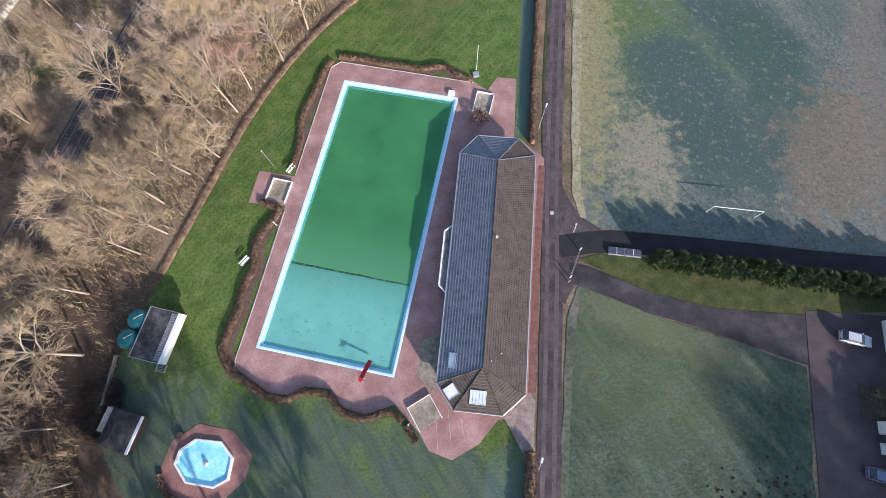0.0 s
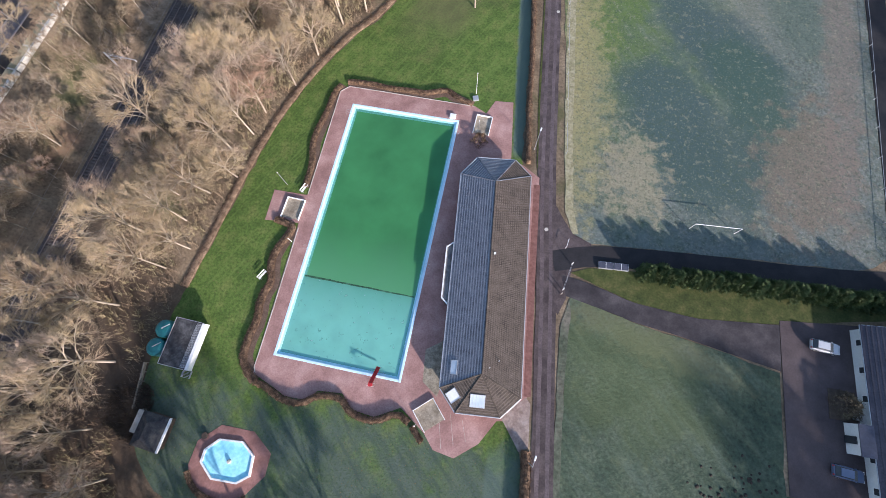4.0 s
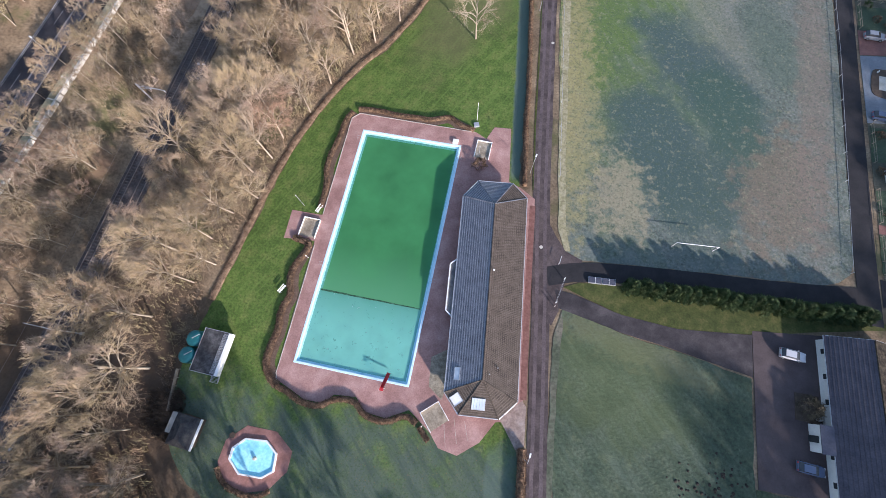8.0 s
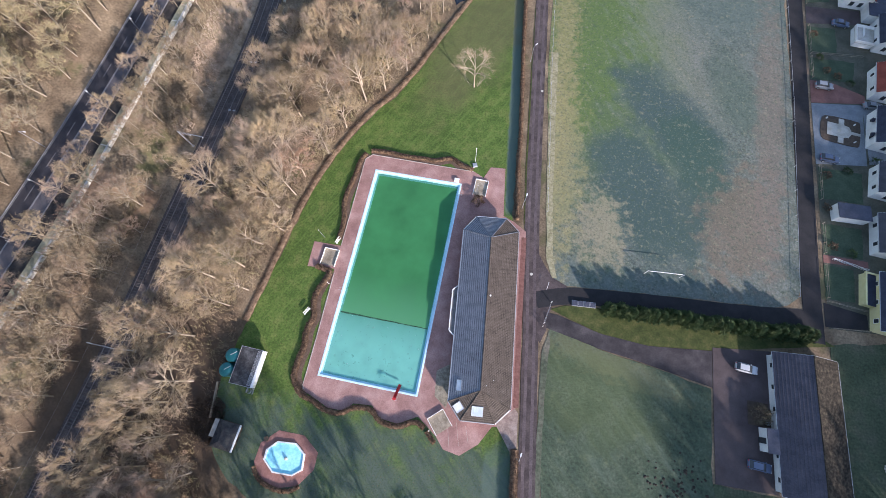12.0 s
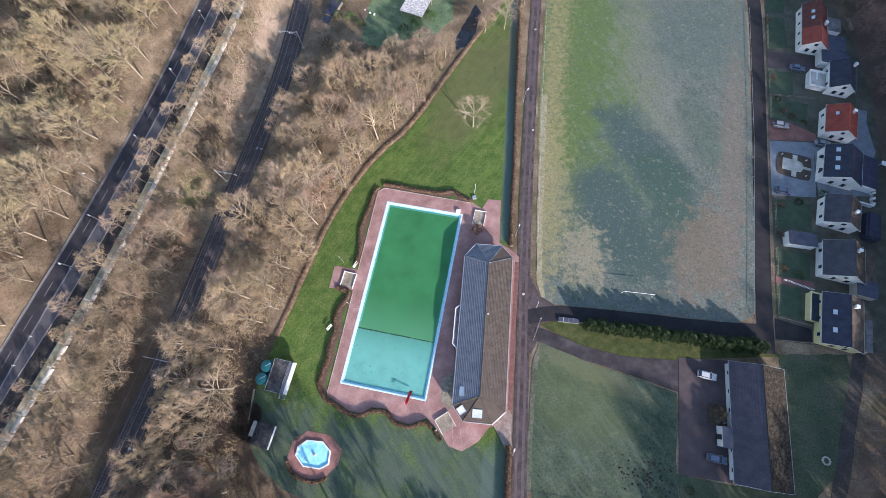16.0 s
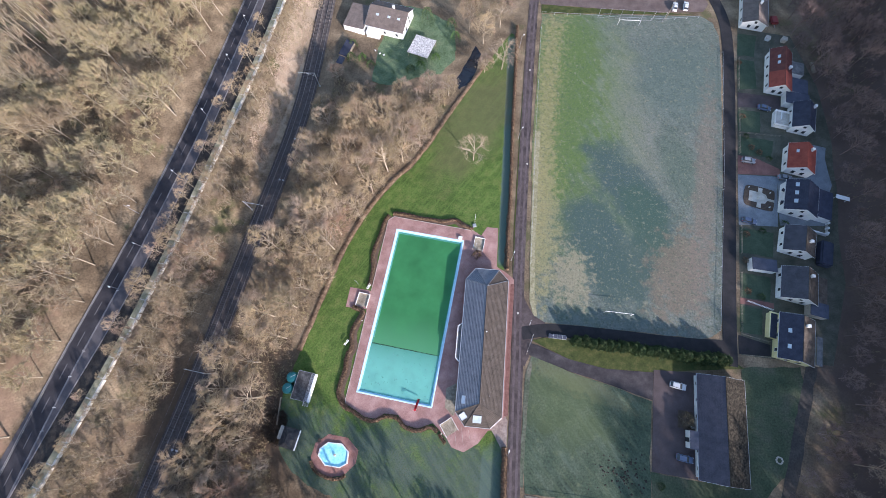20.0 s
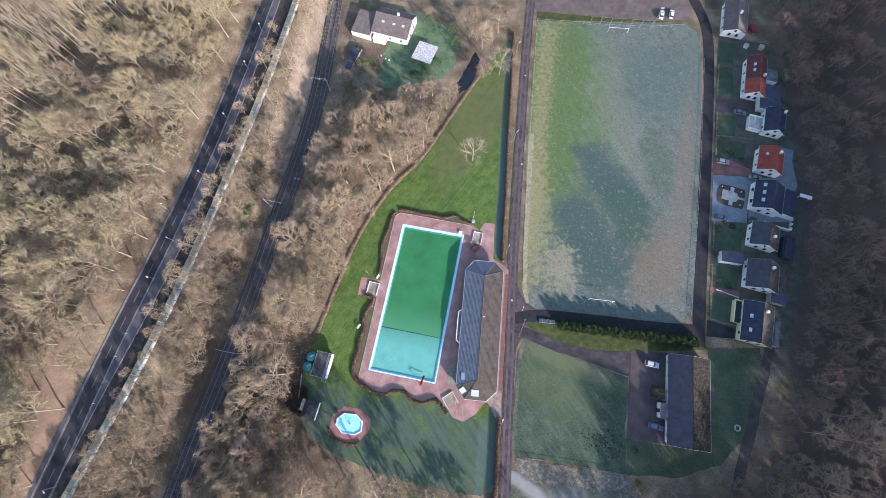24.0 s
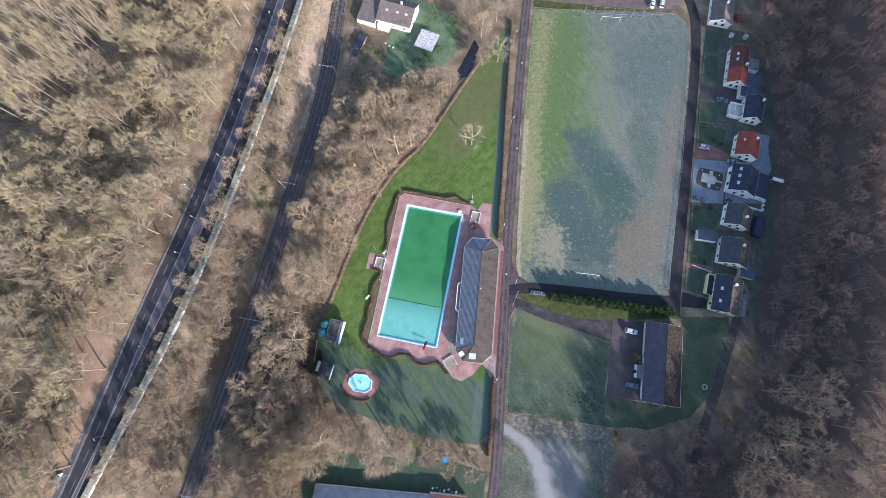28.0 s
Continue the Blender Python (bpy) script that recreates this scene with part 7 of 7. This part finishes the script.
def car(x, y, turn, paint_m, label, z=0.07, L=4.4, estate=True):
    t = thing("car", label, "car", pose(x, y, z, 0, 0, turn))

    def loft(sections, material, nm, parent, lab=""):
        bm = bmesh.new()
        rows = []
        for sx, hw, z0, z1, r in sections:
            rows.append([bm.verts.new(v) for v in ((sx, -hw, z0), (sx, hw, z0), (sx, hw, z1 - r), (sx, hw - r * 1.2, z1), (sx, -hw + r * 1.2, z1), (sx, -hw, z1 - r))])
        for a, b in zip(rows, rows[1:]):
            for k in range(6):
                bm.faces.new((a[k], a[(k + 1) % 6], b[(k + 1) % 6], b[k]))
        bm.faces.new(rows[0])
        bm.faces.new(rows[-1][::-1])
        return part(nm, bm, material, parent, lab)
    h = L / 2
    body = loft([(-h, 0.72, 0.35, 0.75, 0.1), (-h + 0.15, 0.84, 0.25, 0.92, 0.08), (-0.9, 0.88, 0.22, 0.96, 0.06), (0.7, 0.88, 0.22, 0.95, 0.06), (h - 0.45, 0.84, 0.25, 0.86, 0.1), (h - 0.1, 0.74, 0.3, 0.72, 0.1), (h, 0.6, 0.4, 0.62, 0.08)], paint_m, "body", t)
    back = -h + (0.25 if estate else 0.7)
    cab = loft([(back - 0.12, 0.74, 0.9, 1.0, 0.04), (back + 0.25, 0.7, 0.9, 1.38, 0.1), (0.2, 0.68, 0.9, 1.42, 0.1), (0.95, 0.72, 0.9, 1.0, 0.04)], GLASSY, "cabin", t, "dark glazed cabin")
    part("roof_panel", boxes((back + 0.3, -0.58, 1.4, 0.15, 0.58, 1.445)), paint_m, cab)
    for sx in (-h + 0.85, h - 0.85):
        for sy in (-0.86, 0.86):
            wheel = part("wheel", tubes(((sx, sy - 0.1, 0.31), (sx, sy + 0.1, 0.31), 0.31), sides=12), RUBBER, t, "black tyre")
            part("rim", tubes(((sx, sy - 0.11, 0.31), (sx, sy + 0.11, 0.31), 0.18), sides=8), METAL, wheel)
    for sy in (-0.6, 0.6):
        part("headlight", boxes((h - 0.22, sy - 0.16, 0.55, h - 0.05, sy + 0.16, 0.72)), LAMPGLASS, t)
        part("tail_light", boxes((-h - 0.02, sy - 0.1, 0.6, -h + 0.12, sy + 0.1, 0.85)), TAIL, t)
        part("mirror", boxes((0.62, sy * 1.5 - 0.08, 0.95, 0.75, sy * 1.5 + 0.08, 1.08)), paint_m, t)
    return t


car(88.2, 19.2, -4, SILVER, "silver estate car parked in the yard")
car(90.3, 0.9, -3, NAVY, "blue estate car parked in the yard")
car(109.3, 95.6, -2, GREY, "grey car parked on a red drive")
car(108.9, 73.6, -4, NAVY, "dark blue estate car parked before a house")
car(115.2, 117.6, -6, NAVY, "blue car parked beside a garden", estate=False)
car(120.6, 91.2, 0, GREY, "dark car parked between the houses", estate=False)
car(88.2, 159.6, 86, WHITECAR, "white car parked beyond the pitch")
car(84.2, 158.6, 86, WHITECAR, "white car in the car park", estate=False)

# ---- plots, gardens ----
BLUEPAVE = mat("blue_grey_paving", [(0.16, 0.18, 0.2), (0.22, 0.24, 0.26)], 0.5, fine=(4, 0.15))
REDDRIVE = mat("red_drive", [(0.17, 0.085, 0.07), (0.24, 0.12, 0.1)], 0.5, fine=(4, 0.15))
slab("garden_plot", [(105.9, 31.2), (131, 33), (137, 60), (138, 100), (134, 130), (126, 152), (107.3, 152.5), (106.2, 90)], 0.02, 0.1, mat("garden_soil", [(0.06, 0.062, 0.045), (0.09, 0.09, 0.065), (0.12, 0.11, 0.085)], 0.3, fine=(3, 0.3), wide=(0.1, 0.2)), "dark garden ground round the houses", "garden")
GARDEN = mat("garden_lawn", [(0.042, 0.066, 0.038), (0.066, 0.092, 0.056)], 0.4, fine=(3, 0.3))
for pts in ([(106.8, 124.5), (113.3, 126), (113, 138), (107, 138)], [(107, 140), (113, 140), (114, 150), (107.4, 150)], [(106.6, 107), (114, 107.5), (114, 116), (106.7, 116)], [(106.6, 97.8), (117, 98.5), (118.2, 105), (106.8, 105)],
            [(106.3, 62.5), (116, 62.8), (116.5, 71), (106.4, 71)], [(106.2, 48.5), (114.5, 48.5), (115, 56), (106.2, 56)], [(105.8, 37.6), (112, 38), (112, 45.5), (105.9, 46)]):
    slab("garden_lawn", wavy(pts, 1.0, 0.3, pts[0][1]), 0.045, 0.05, GARDEN, "small shaded garden lawn", "lawn")
slab("paved_forecourt", [(106.1, 72.0), (118, 73.5), (118.5, 88.5), (119, 91.5), (106.2, 90.0)], 0.05, 0.06, BLUEPAVE, "blue-grey paved forecourt", "forecourt")
slab("paved_court", [(127.4, 105.4), (131.3, 105.8), (134.8, 105.4), (134.2, 101), (134.8, 96), (135.6, 91.5), (134.2, 87.5), (133.2, 76.6), (118.6, 74.0), (118.6, 91.4), (127.2, 92.6)], 0.048, 0.06, BLUEPAVE, "blue-grey paved court behind the houses", "forecourt")
slab("red_drive", [(106.2, 90.2), (119.5, 92.0), (119.5, 94.5), (112, 97.3), (106.3, 97.4)], 0.055, 0.06, REDDRIVE, "red paved drive", "driveway")
slab("side_drive", [(106.7, 117), (121, 118.5), (121, 123.6), (106.8, 123.2)], 0.05, 0.06, YARD, "brown paved drive between houses", "driveway")
slab("corner_drive", [(105.2, 31.4), (114, 32.4), (114, 35.6), (105.2, 36.8)], 0.05, 0.06, ASPHALT, "dark paved corner drive", "driveway")
slab("red_path", [(105.9, 46.3), (115.5, 46.6), (115.5, 48.2), (106, 48.2)], 0.05, 0.06, REDDRIVE, "reddish path beside a garden", "path")
bed = thing("flower_bed", "round-cornered planted bed with pale cross-shaped paving", "garden bed", pose(112.6, 82.6, 0.05, 0, 0, -7))
part("soil", slab_bm(smooth([(-4.8, -2.6), (-3.6, -3.9), (3.9, -3.9), (4.6, -3.2), (4.6, 3.4), (3.9, 4.0), (-3.6, 4.0), (-4.8, 2.8)], 1), 0.12, 0.12), DARKWOOD, bed, "dark planted soil")
part("paving", slab_bm([(-3.2, -1.9), (-0.6, -1.9), (-0.6, -3.6), (0.7, -3.6), (0.7, -1.9), (1.9, -1.6), (2.5, -0.4), (4.6, -0.4), (4.6, 0.4), (2.5, 0.4), (1.9, 1.6), (0.7, 1.9), (0.7, 3.6), (-0.6, 3.6), (-0.6, 1.9), (-3.2, 1.9)], 0.17, 0.16), CONCRETE, bed, "pale cross-shaped paving")
part("ornament", tubes(((-0.4, 0, 0.17), (-0.4, 0, 0.5), 0.5, 0.3), ((-0.4, 0, 0.5), (-0.4, 0, 0.9), 0.15), sides=10), CONCRETE, bed, "small stone ornament")
for x, y in ((-3.6, 2.8), (3.0, 2.6), (3.2, -2.6)):
    part("lantern", tubes(((x, y, 0.1), (x, y, 0.6), 0.15), sides=8), WHITE, bed, "small white garden lantern")


def fence(pts, h, label, material, gap=2.2, nm="fence", rails=2, z=0.02):
    f = thing(nm, label, "fence", pose(0, 0, z))
    for a, b in zip(pts, pts[1:]):
        a, b = Vector(a), Vector(b)
        k = max(1, int((b - a).length / gap))
        for i in range(k + 1):
            p = a.lerp(b, i / k)
            part("post", boxes((p.x - 0.05, p.y - 0.05, 0, p.x + 0.05, p.y + 0.05, h)), material, f)
        for r in range(rails):
            zz = h - 0.08 - r * h * 0.5
            part("rail", tubes(((a.x, a.y, zz), (b.x, b.y, zz), 0.035), sides=4), material, f)
    return f


for pts in ([(106.4, 31.3), (113.8, 32.0)], [(105.9, 37.2), (113.5, 36.4)], [(106, 38), (106.1, 45.8)], [(106.2, 48.6), (106.3, 56)], [(106.5, 62.3), (106.6, 71.6)], [(106.8, 98), (106.9, 105)], [(106.9, 107), (107, 116)], [(107, 124), (107.3, 138)], [(107, 106.2), (120, 107.0)]):
    fence(pts, 0.9, "low pale garden fence along the road", PALEWOOD)
fence([(107.8, 47.4), (114.8, 46.0)], 1.0, "white picket fence in a garden", WHITE, 0.5, "picket_fence")
fence([(34.8, 147.2), (49.3, 148.6), (62.5, 149.3), (80, 151.5), (93, 155)], 1.1, "low metal rail round the pitch", METAL, 4, "pitch_rail", 1)
fence([(43.5, 47.0), (39.4, 90), (35.4, 140)], 1.0, "low wire fence along the pitch and lane", METAL, 6, "wire_fence", 1)
fence([(99.9, 37), (101.5, 90), (101.7, 140)], 0.8, "low wire fence along the road", METAL, 6, "wire_fence", 1)
LEAFBANK = mat("fallen_leaves", [(0.12, 0.08, 0.05), (0.2, 0.135, 0.085), (0.3, 0.21, 0.135)], 1.2, rough=0.9, fine=(6, 0.35))
hedge([(-19.4, 8), (-17.8, 20), (-16.2, 34), (-13.2, 48.6), (-6.8, 65), (1.0, 76), (8.4, 96.5), (17.0, 119)], 1.3, 0.3, LEAFBANK, "low bank of brown leaves at the wood's edge", 71, 60, "leaf_bank", 0.12)
fence([(50.5, -15.9), (83, -14)], 0.9, "dark wire fence below the meadow", DARKWOOD, 4, "wire_fence", 1)
ballnet = thing("ball_net", "tall ball-catching net behind the goal", "net fence", pose(0, 0, 0.02))
for k in range(7):
    x, y = 56 + 4.0 * k, 149.0 + 0.35 * k
    part("post", tubes(((x, y, 0), (x, y, 4.2), 0.05)), METAL, ballnet)
for zz in (0.1, 2.1, 4.1):
    part("cable", tubes(((56, 149.0, zz), (80, 151.1, zz), 0.02), sides=4), METAL, ballnet)


def goal(x, y, turn, label):
    t = thing("football_goal", label, "goal", pose(x, y, 0.03, 0, 0, turn))
    for sx in (-3.9, 3.9):
        part("post", tubes(((sx, 0, 0), (sx, 0, 2.3), 0.06), sides=8), WHITE, t)
    part("crossbar", tubes(((-3.96, 0, 2.3), (3.96, 0, 2.3), 0.06), sides=8), WHITE, t)


goal(70.6, 36.3, 184, "white football goal on the frosty pitch")
goal(67.4, 147.1, 6, "white football goal at the pitch's far end")
fl = thing("floodlight_mast", "wooden floodlight mast beside the pitch", "mast", pose(81, 152.6, 0, 0, 0, 0))
part("pole", tubes(((0, 0, 0), (0, 0, 9), 0.14, 0.1), sides=8), PALEWOOD, fl)
part("lamp", boxes((-0.6, -0.2, 8.8, 0.6, 0.2, 9.2)), METAL, fl)
slab("car_park", wavy([(30, 160), (34, 152), (60, 154), (79, 155.5), (95, 158.5), (97, 163), (88, 178), (30, 178)], 2, 0.3, 41), 0.04, 0.1, mat("gravel_car_park", [(0.11, 0.08, 0.07), (0.17, 0.13, 0.115)], 0.3, fine=(3, 0.2), wide=(0.1, 0.2)), "reddish gravel car park beyond the pitch", "car park")
slab("north_strip", wavy([(34.5, 147.6), (92, 156.6), (79, 155.4), (60, 153.8), (34.2, 152)], 1.5, 0.1, 42), 0.03, 0.1, VERGE, "grass strip behind the goal", "verge")
slab("lane_verge", wavy([(30.2, 140), (34.2, 88), (36.6, 60), (38.4, 43), (39.2, 43), (39.0, 48), (36.4, 72), (33.6, 104), (31.2, 136)], 1.5, 0.15, 43), 0.045, 0.1, VERGE, "rough grass strip beside the lane", "verge")
slab("lane_verge", wavy([(47.2, 19), (46.3, 14), (48.2, -14.5), (49.4, -14.5), (48.0, 5), (47.8, 16)], 1.2, 0.2, 44), 0.05, 0.1, ROUGH, "pale dry grass strip beside the lane", "verge")
slab("field_verge", wavy([(38.6, 95), (42.9, 50), (44.7, 35), (46.4, 31), (47.5, 31.2), (46, 36), (44.3, 52), (40.6, 95)], 1.2, 0.25, 45), 0.055, 0.1, mat("dry_grass", [(0.2, 0.19, 0.1), (0.3, 0.27, 0.16), (0.36, 0.33, 0.22)], 0.7, fine=(2, 0.35)), "pale dry grass along the pitch's edge", "verge")
slab("thicket_strip", wavy([(50.2, -16.2), (83, -14.4), (86.5, -20), (86, -34), (83.6, -34), (82, -19.6), (51, -22.6)], 1.5, 0.5, 47), 0.05, 0.1, mat("dry_thicket", [(0.09, 0.085, 0.06), (0.15, 0.135, 0.105), (0.24, 0.215, 0.18)], 0.7, fine=(2, 0.4)), "dry frosty weeds below the meadow", "weeds")
brush("weed_strip", [(50.2, -16.2), (83, -14.4), (86.5, -20), (86, -34), (83.6, -34), (82, -19.6), (51, -22.6)], 1600, 7, "dry pale weeds below the meadow", 0.2, 0.7)
slab("forest_track", wavy(strip(smooth([(127, 40), (123.2, 24), (119.5, 8), (115.6, -8), (113, -20)], 2, False), 1.6, 1.6), 1.5, 0.3, 48), 0.05, 0.2, mat("muddy_track", [(0.05, 0.045, 0.04), (0.08, 0.07, 0.06)], 0.4, fine=(2, 0.3)), "dark muddy track along the wood", "track")
ring = thing("fire_ring", "stone fire ring on the shaded lawn", "fire pit", pose(114.9, 5.3, 0.03))
for k in range(10):
    a = k * math.tau / 10
    part("stone", bevelled_box(math.cos(a) * 0.8 - 0.2, math.sin(a) * 0.8 - 0.2, 0, math.cos(a) * 0.8 + 0.2, math.sin(a) * 0.8 + 0.2, 0.3, 0.05), CONCRETE, ring)

# gate and cold frames at the drive
gate = thing("field_gate", "white metal gate at the end of the drive", "gate", pose(46.5, 23.2, 0.03, 0, 0, 78))
part("frame", tubes(((-2.6, 0, 1.1), (2.0, 0, 1.1), 0.018), ((-2.6, 0, 0.2), (2.0, 0, 0.2), 0.018)), METAL, gate)
for k in range(10):
    part("bar", tubes(((-2.6 + 0.51 * k, 0, 0.2), (-2.6 + 0.51 * k, 0, 1.1), 0.012)), METAL, gate)
for x in (-2.8, 2.2, -3.6):
    part("post", boxes((x - 0.06, -0.06, 0, x + 0.06, 0.06, 1.3)), WHITE if x > -3 else CONCRETE, gate)
hoop = thing("hoop_barrier", "white bent-pipe barrier at the road corner", "barrier", pose(45.7, 28.9, 0.06, 0, 0, 80))
part("hoop", tubes(((-0.8, 0, 0), (-0.7, 0, 0.9), 0.05), ((-0.7, 0, 0.9), (0.7, 0, 0.9), 0.05), ((0.7, 0, 0.9), (0.8, 0, 0), 0.05)), WHITE, hoop)
for k in range(2):
    cf = thing("cold_frame", "glass-topped cold frame beside the road", "cold frame", pose(52.7 + 2.6 * k, 26.2 + 0.2 * k, 0.03, 0, 0, 4), "cold frames")
    part("box", boxes((-1.25, -0.6, 0, 1.25, 0.6, 0.45)), METAL, cf)
    part("pane", boxes((-1.2, -0.55, 0.45, 1.2, 0.55, 0.5)), ROOF_STEEL, cf)
    part("bar", boxes((-0.03, -0.6, 0.5, 0.03, 0.6, 0.54)), WHITE, cf)

# ---- north house and its garden ----
slab("north_garden", wavy([(-33, 108), (-26, 106), (-16, 104), (-9, 108), (2, 113), (6, 120), (3, 136), (-10, 142), (-38, 142), (-37, 118)], 1.4, 0.6, 51), 0.03, 0.2, mat("house_lawn", [(0.07, 0.11, 0.05), (0.11, 0.16, 0.085), (0.15, 0.19, 0.1)], 0.25, fine=(2, 0.35), wide=(0.08, 0.25), bump=0.06, bump_scale=3), "green garden lawn of the house by the railway", "lawn")
for o in bpy.data.objects:
    if o.name.startswith("north_garden"):
        o.location.z = 0.05
h = gable_house("house", "white house with taupe tiled roof by the railway", -15.0, 125.6, 12.0, 14.6, 3.5, 6.0, 83.5, ROOF_TAUPE, ROOF_TAUPE, PLASTER, chimney=(0.66, 0.4), skylights=((0.25, 0.6, 0.7, 1.0), (0.55, 0.6, 0.7, 1.0), (0.8, 0.6, 0.7, 1.0)), ridge_at=0.6)
annex(h, -2.2, 14.8, 8.6, 23.0, 3.0, ROOF_TAUPE, PLASTER, "lower wing with taupe roof", -0.6)
annex(h, -2.6, 8.6, 0, 13.8, 2.6, WHITE, PLASTER, "white roofed winter garden", 0.0)
g = thing("pergola", "pergola roof covered with pale mottled sheets", "pergola", pose(-11.6, 118.2, 0, 0, 0, -12))
SHEET = mat("mottled_sheets", [(0.2, 0.19, 0.18), (0.5, 0.48, 0.46), (0.72, 0.7, 0.68)], 1.6, fine=(4, 0.2))
for k in range(2):
    quad_roof(g, [(4.1 * k, 0, 2.5), (4.0 + 4.1 * k, 0, 2.5), (4.0 + 4.1 * k, 8.5, 2.7), (4.1 * k, 8.5, 2.7)], SHEET, "roof_sheet", "pale mottled sheet")
for x in (0.2, 7.8):
    for y in (0.3, 8.2):
        part("post", boxes((x - 0.07, y - 0.07, 0, x + 0.07, y + 0.07, 2.5)), PALEWOOD, g)
g = thing("garden_shed", "small blue-roofed garden shed", "shed", pose(-36.4, 113, 0.2, 0, 0, -10))
annex(g, 0, 0, 3.2, 7.2, 2.2, ROOF_BLUE, PALEWOOD, "shed body", 0.3, "body")
annex(g, 0.4, -3.4, 2.8, -0.2, 1.6, ROOF_STEEL, PALEWOOD, "low grey box", 0.1, "body")
for x, y in ((-22, 117.5), (-20.5, 117), (-24, 118.5)):
    c = thing("garden_chair", "pale garden chair on the lawn", "chair", pose(x, y, 0.08, 0, 0, x * 40))
    part("seat", boxes((-0.25, -0.25, 0.42, 0.25, 0.25, 0.47)), WHITE, c)
    part("backrest", boxes((-0.25, 0.22, 0.47, 0.25, 0.27, 0.95)), WHITE, c)
    for px in (-0.22, 0.18):
        for py in (-0.22, 0.2):
            part("leg", boxes((px, py, 0, px + 0.04, py + 0.04, 0.42)), WHITE, c)
WATERDARK = mat("stream_water", [(0.01, 0.012, 0.016), (0.02, 0.024, 0.03)], 0.4, rough=0.1)
slab("stream", wavy([(12.4, 127.5), (15.0, 124.5), (14.6, 116), (12.9, 110.2), (9.7, 107.1), (8.2, 111.5), (10.4, 119.5)], 1.2, 0.4, 53), 0.0, 0.1, WATERDARK, "dark still stream among the trees", "water")

# ---- south building and yard ----
slab("south_yard", wavy([(-14, -45), (-4, -39.5), (10, -38.5), (20, -37), (34, -35), (46, -36), (47, -62), (-12, -62)], 1.3, 0.6, 55), 0.02, 0.1, MATS["garden_lawn"], "shaded grass yard of the southern house", "yard")
HALLROOF = mat("blue_grey_sheet_roof", [(0.17, 0.19, 0.22), (0.24, 0.26, 0.29)], 0.4, rough=0.6, fine=(3, 0.15), wide=(0.1, 0.2))
h = gable_house("south_hall", "long building with blue-grey sheet metal roof", 33.0, -55.0, 9.4, 40.0, 2.3, 3.9, 96.5, HALLROOF, HALLROOF, PLASTER, chimney=None, rib=0.9, category="building")
g = thing("shed", "small shed with purple-brown roof and pale junk", "shed", pose(29.0, -47.6, 0, 0, 0, 6))
annex(g, 0, -5, 12, 2.4, 2.4, ROOF_MAROON, PLASTER, "purple-brown roofed shed body", 0.1, "body")
rng = random.Random(3)
for k in range(9):
    c = thing("crate", "pale crate among the clutter by the shed", "crate", pose(29.5 + 1.3 * k, -43.9 + rng.uniform(-0.4, 0.6), 0.03, 0, 0, rng.uniform(0, 90)))
    s = rng.uniform(0.25, 0.5)
    part("body", bevelled_box(-s, -s * 0.8, 0, s, s * 0.8, s * 1.3, 0.03), (WHITE, METAL, PALEWOOD)[k % 3], c)
bb = thing("water_tub", "bright blue plastic tub in the garden", "tub", pose(31.7, -34.7, 0.03, 0, 0, 15))
part("tub", bevelled_box(-0.8, -0.9, 0, 0.8, 0.9, 0.8, 0.1, 2), paint("bright_blue", (0.03, 0.3, 0.75)), bb)
tr = thing("trampoline", "round black trampoline in the garden", "trampoline", pose(24.1, -36.3, 0.03))
part("mat", tubes(((0, 0, 0.6), (0, 0, 0.64), 1.35), sides=20), RUBBER, tr)
bm = bmesh.new()
for k in range(20):
    a, b = k * math.tau / 20, (k + 1) * math.tau / 20
    tube(bm, (math.cos(a) * 1.45, math.sin(a) * 1.45, 0.62), (math.cos(b) * 1.45, math.sin(b) * 1.45, 0.62), 0.06)
part("rim", bm, NAVY, tr)
for k in range(4):
    a = k * math.tau / 4
    part("leg", tubes(((math.cos(a) * 1.4, math.sin(a) * 1.4, 0), (math.cos(a) * 1.4, math.sin(a) * 1.4, 0.6), 0.04)), METAL, tr)

# ---- molehills on the meadow ----
rng = random.Random(77)
bm = bmesh.new()
for _ in range(90):
    x, y = 75 + rng.gauss(0, 3.6), -6 + rng.gauss(0, 2.6)
    if not (50 < x < 81.2 and -14 < y < 12):
        continue
    r = rng.uniform(0.16, 0.34)
    tube(bm, (x, y, 0.02), (x, y, 0.02 + r * 0.5), r, r * 0.35, 7)
tagged(mesh_object("molehills", bm, mat("dark_soil", [(0.025, 0.022, 0.017), (0.05, 0.042, 0.033)], 1.0, fine=(5, 0.3))), "small dark molehills on the frosty meadow", "molehill", "", "stuff")
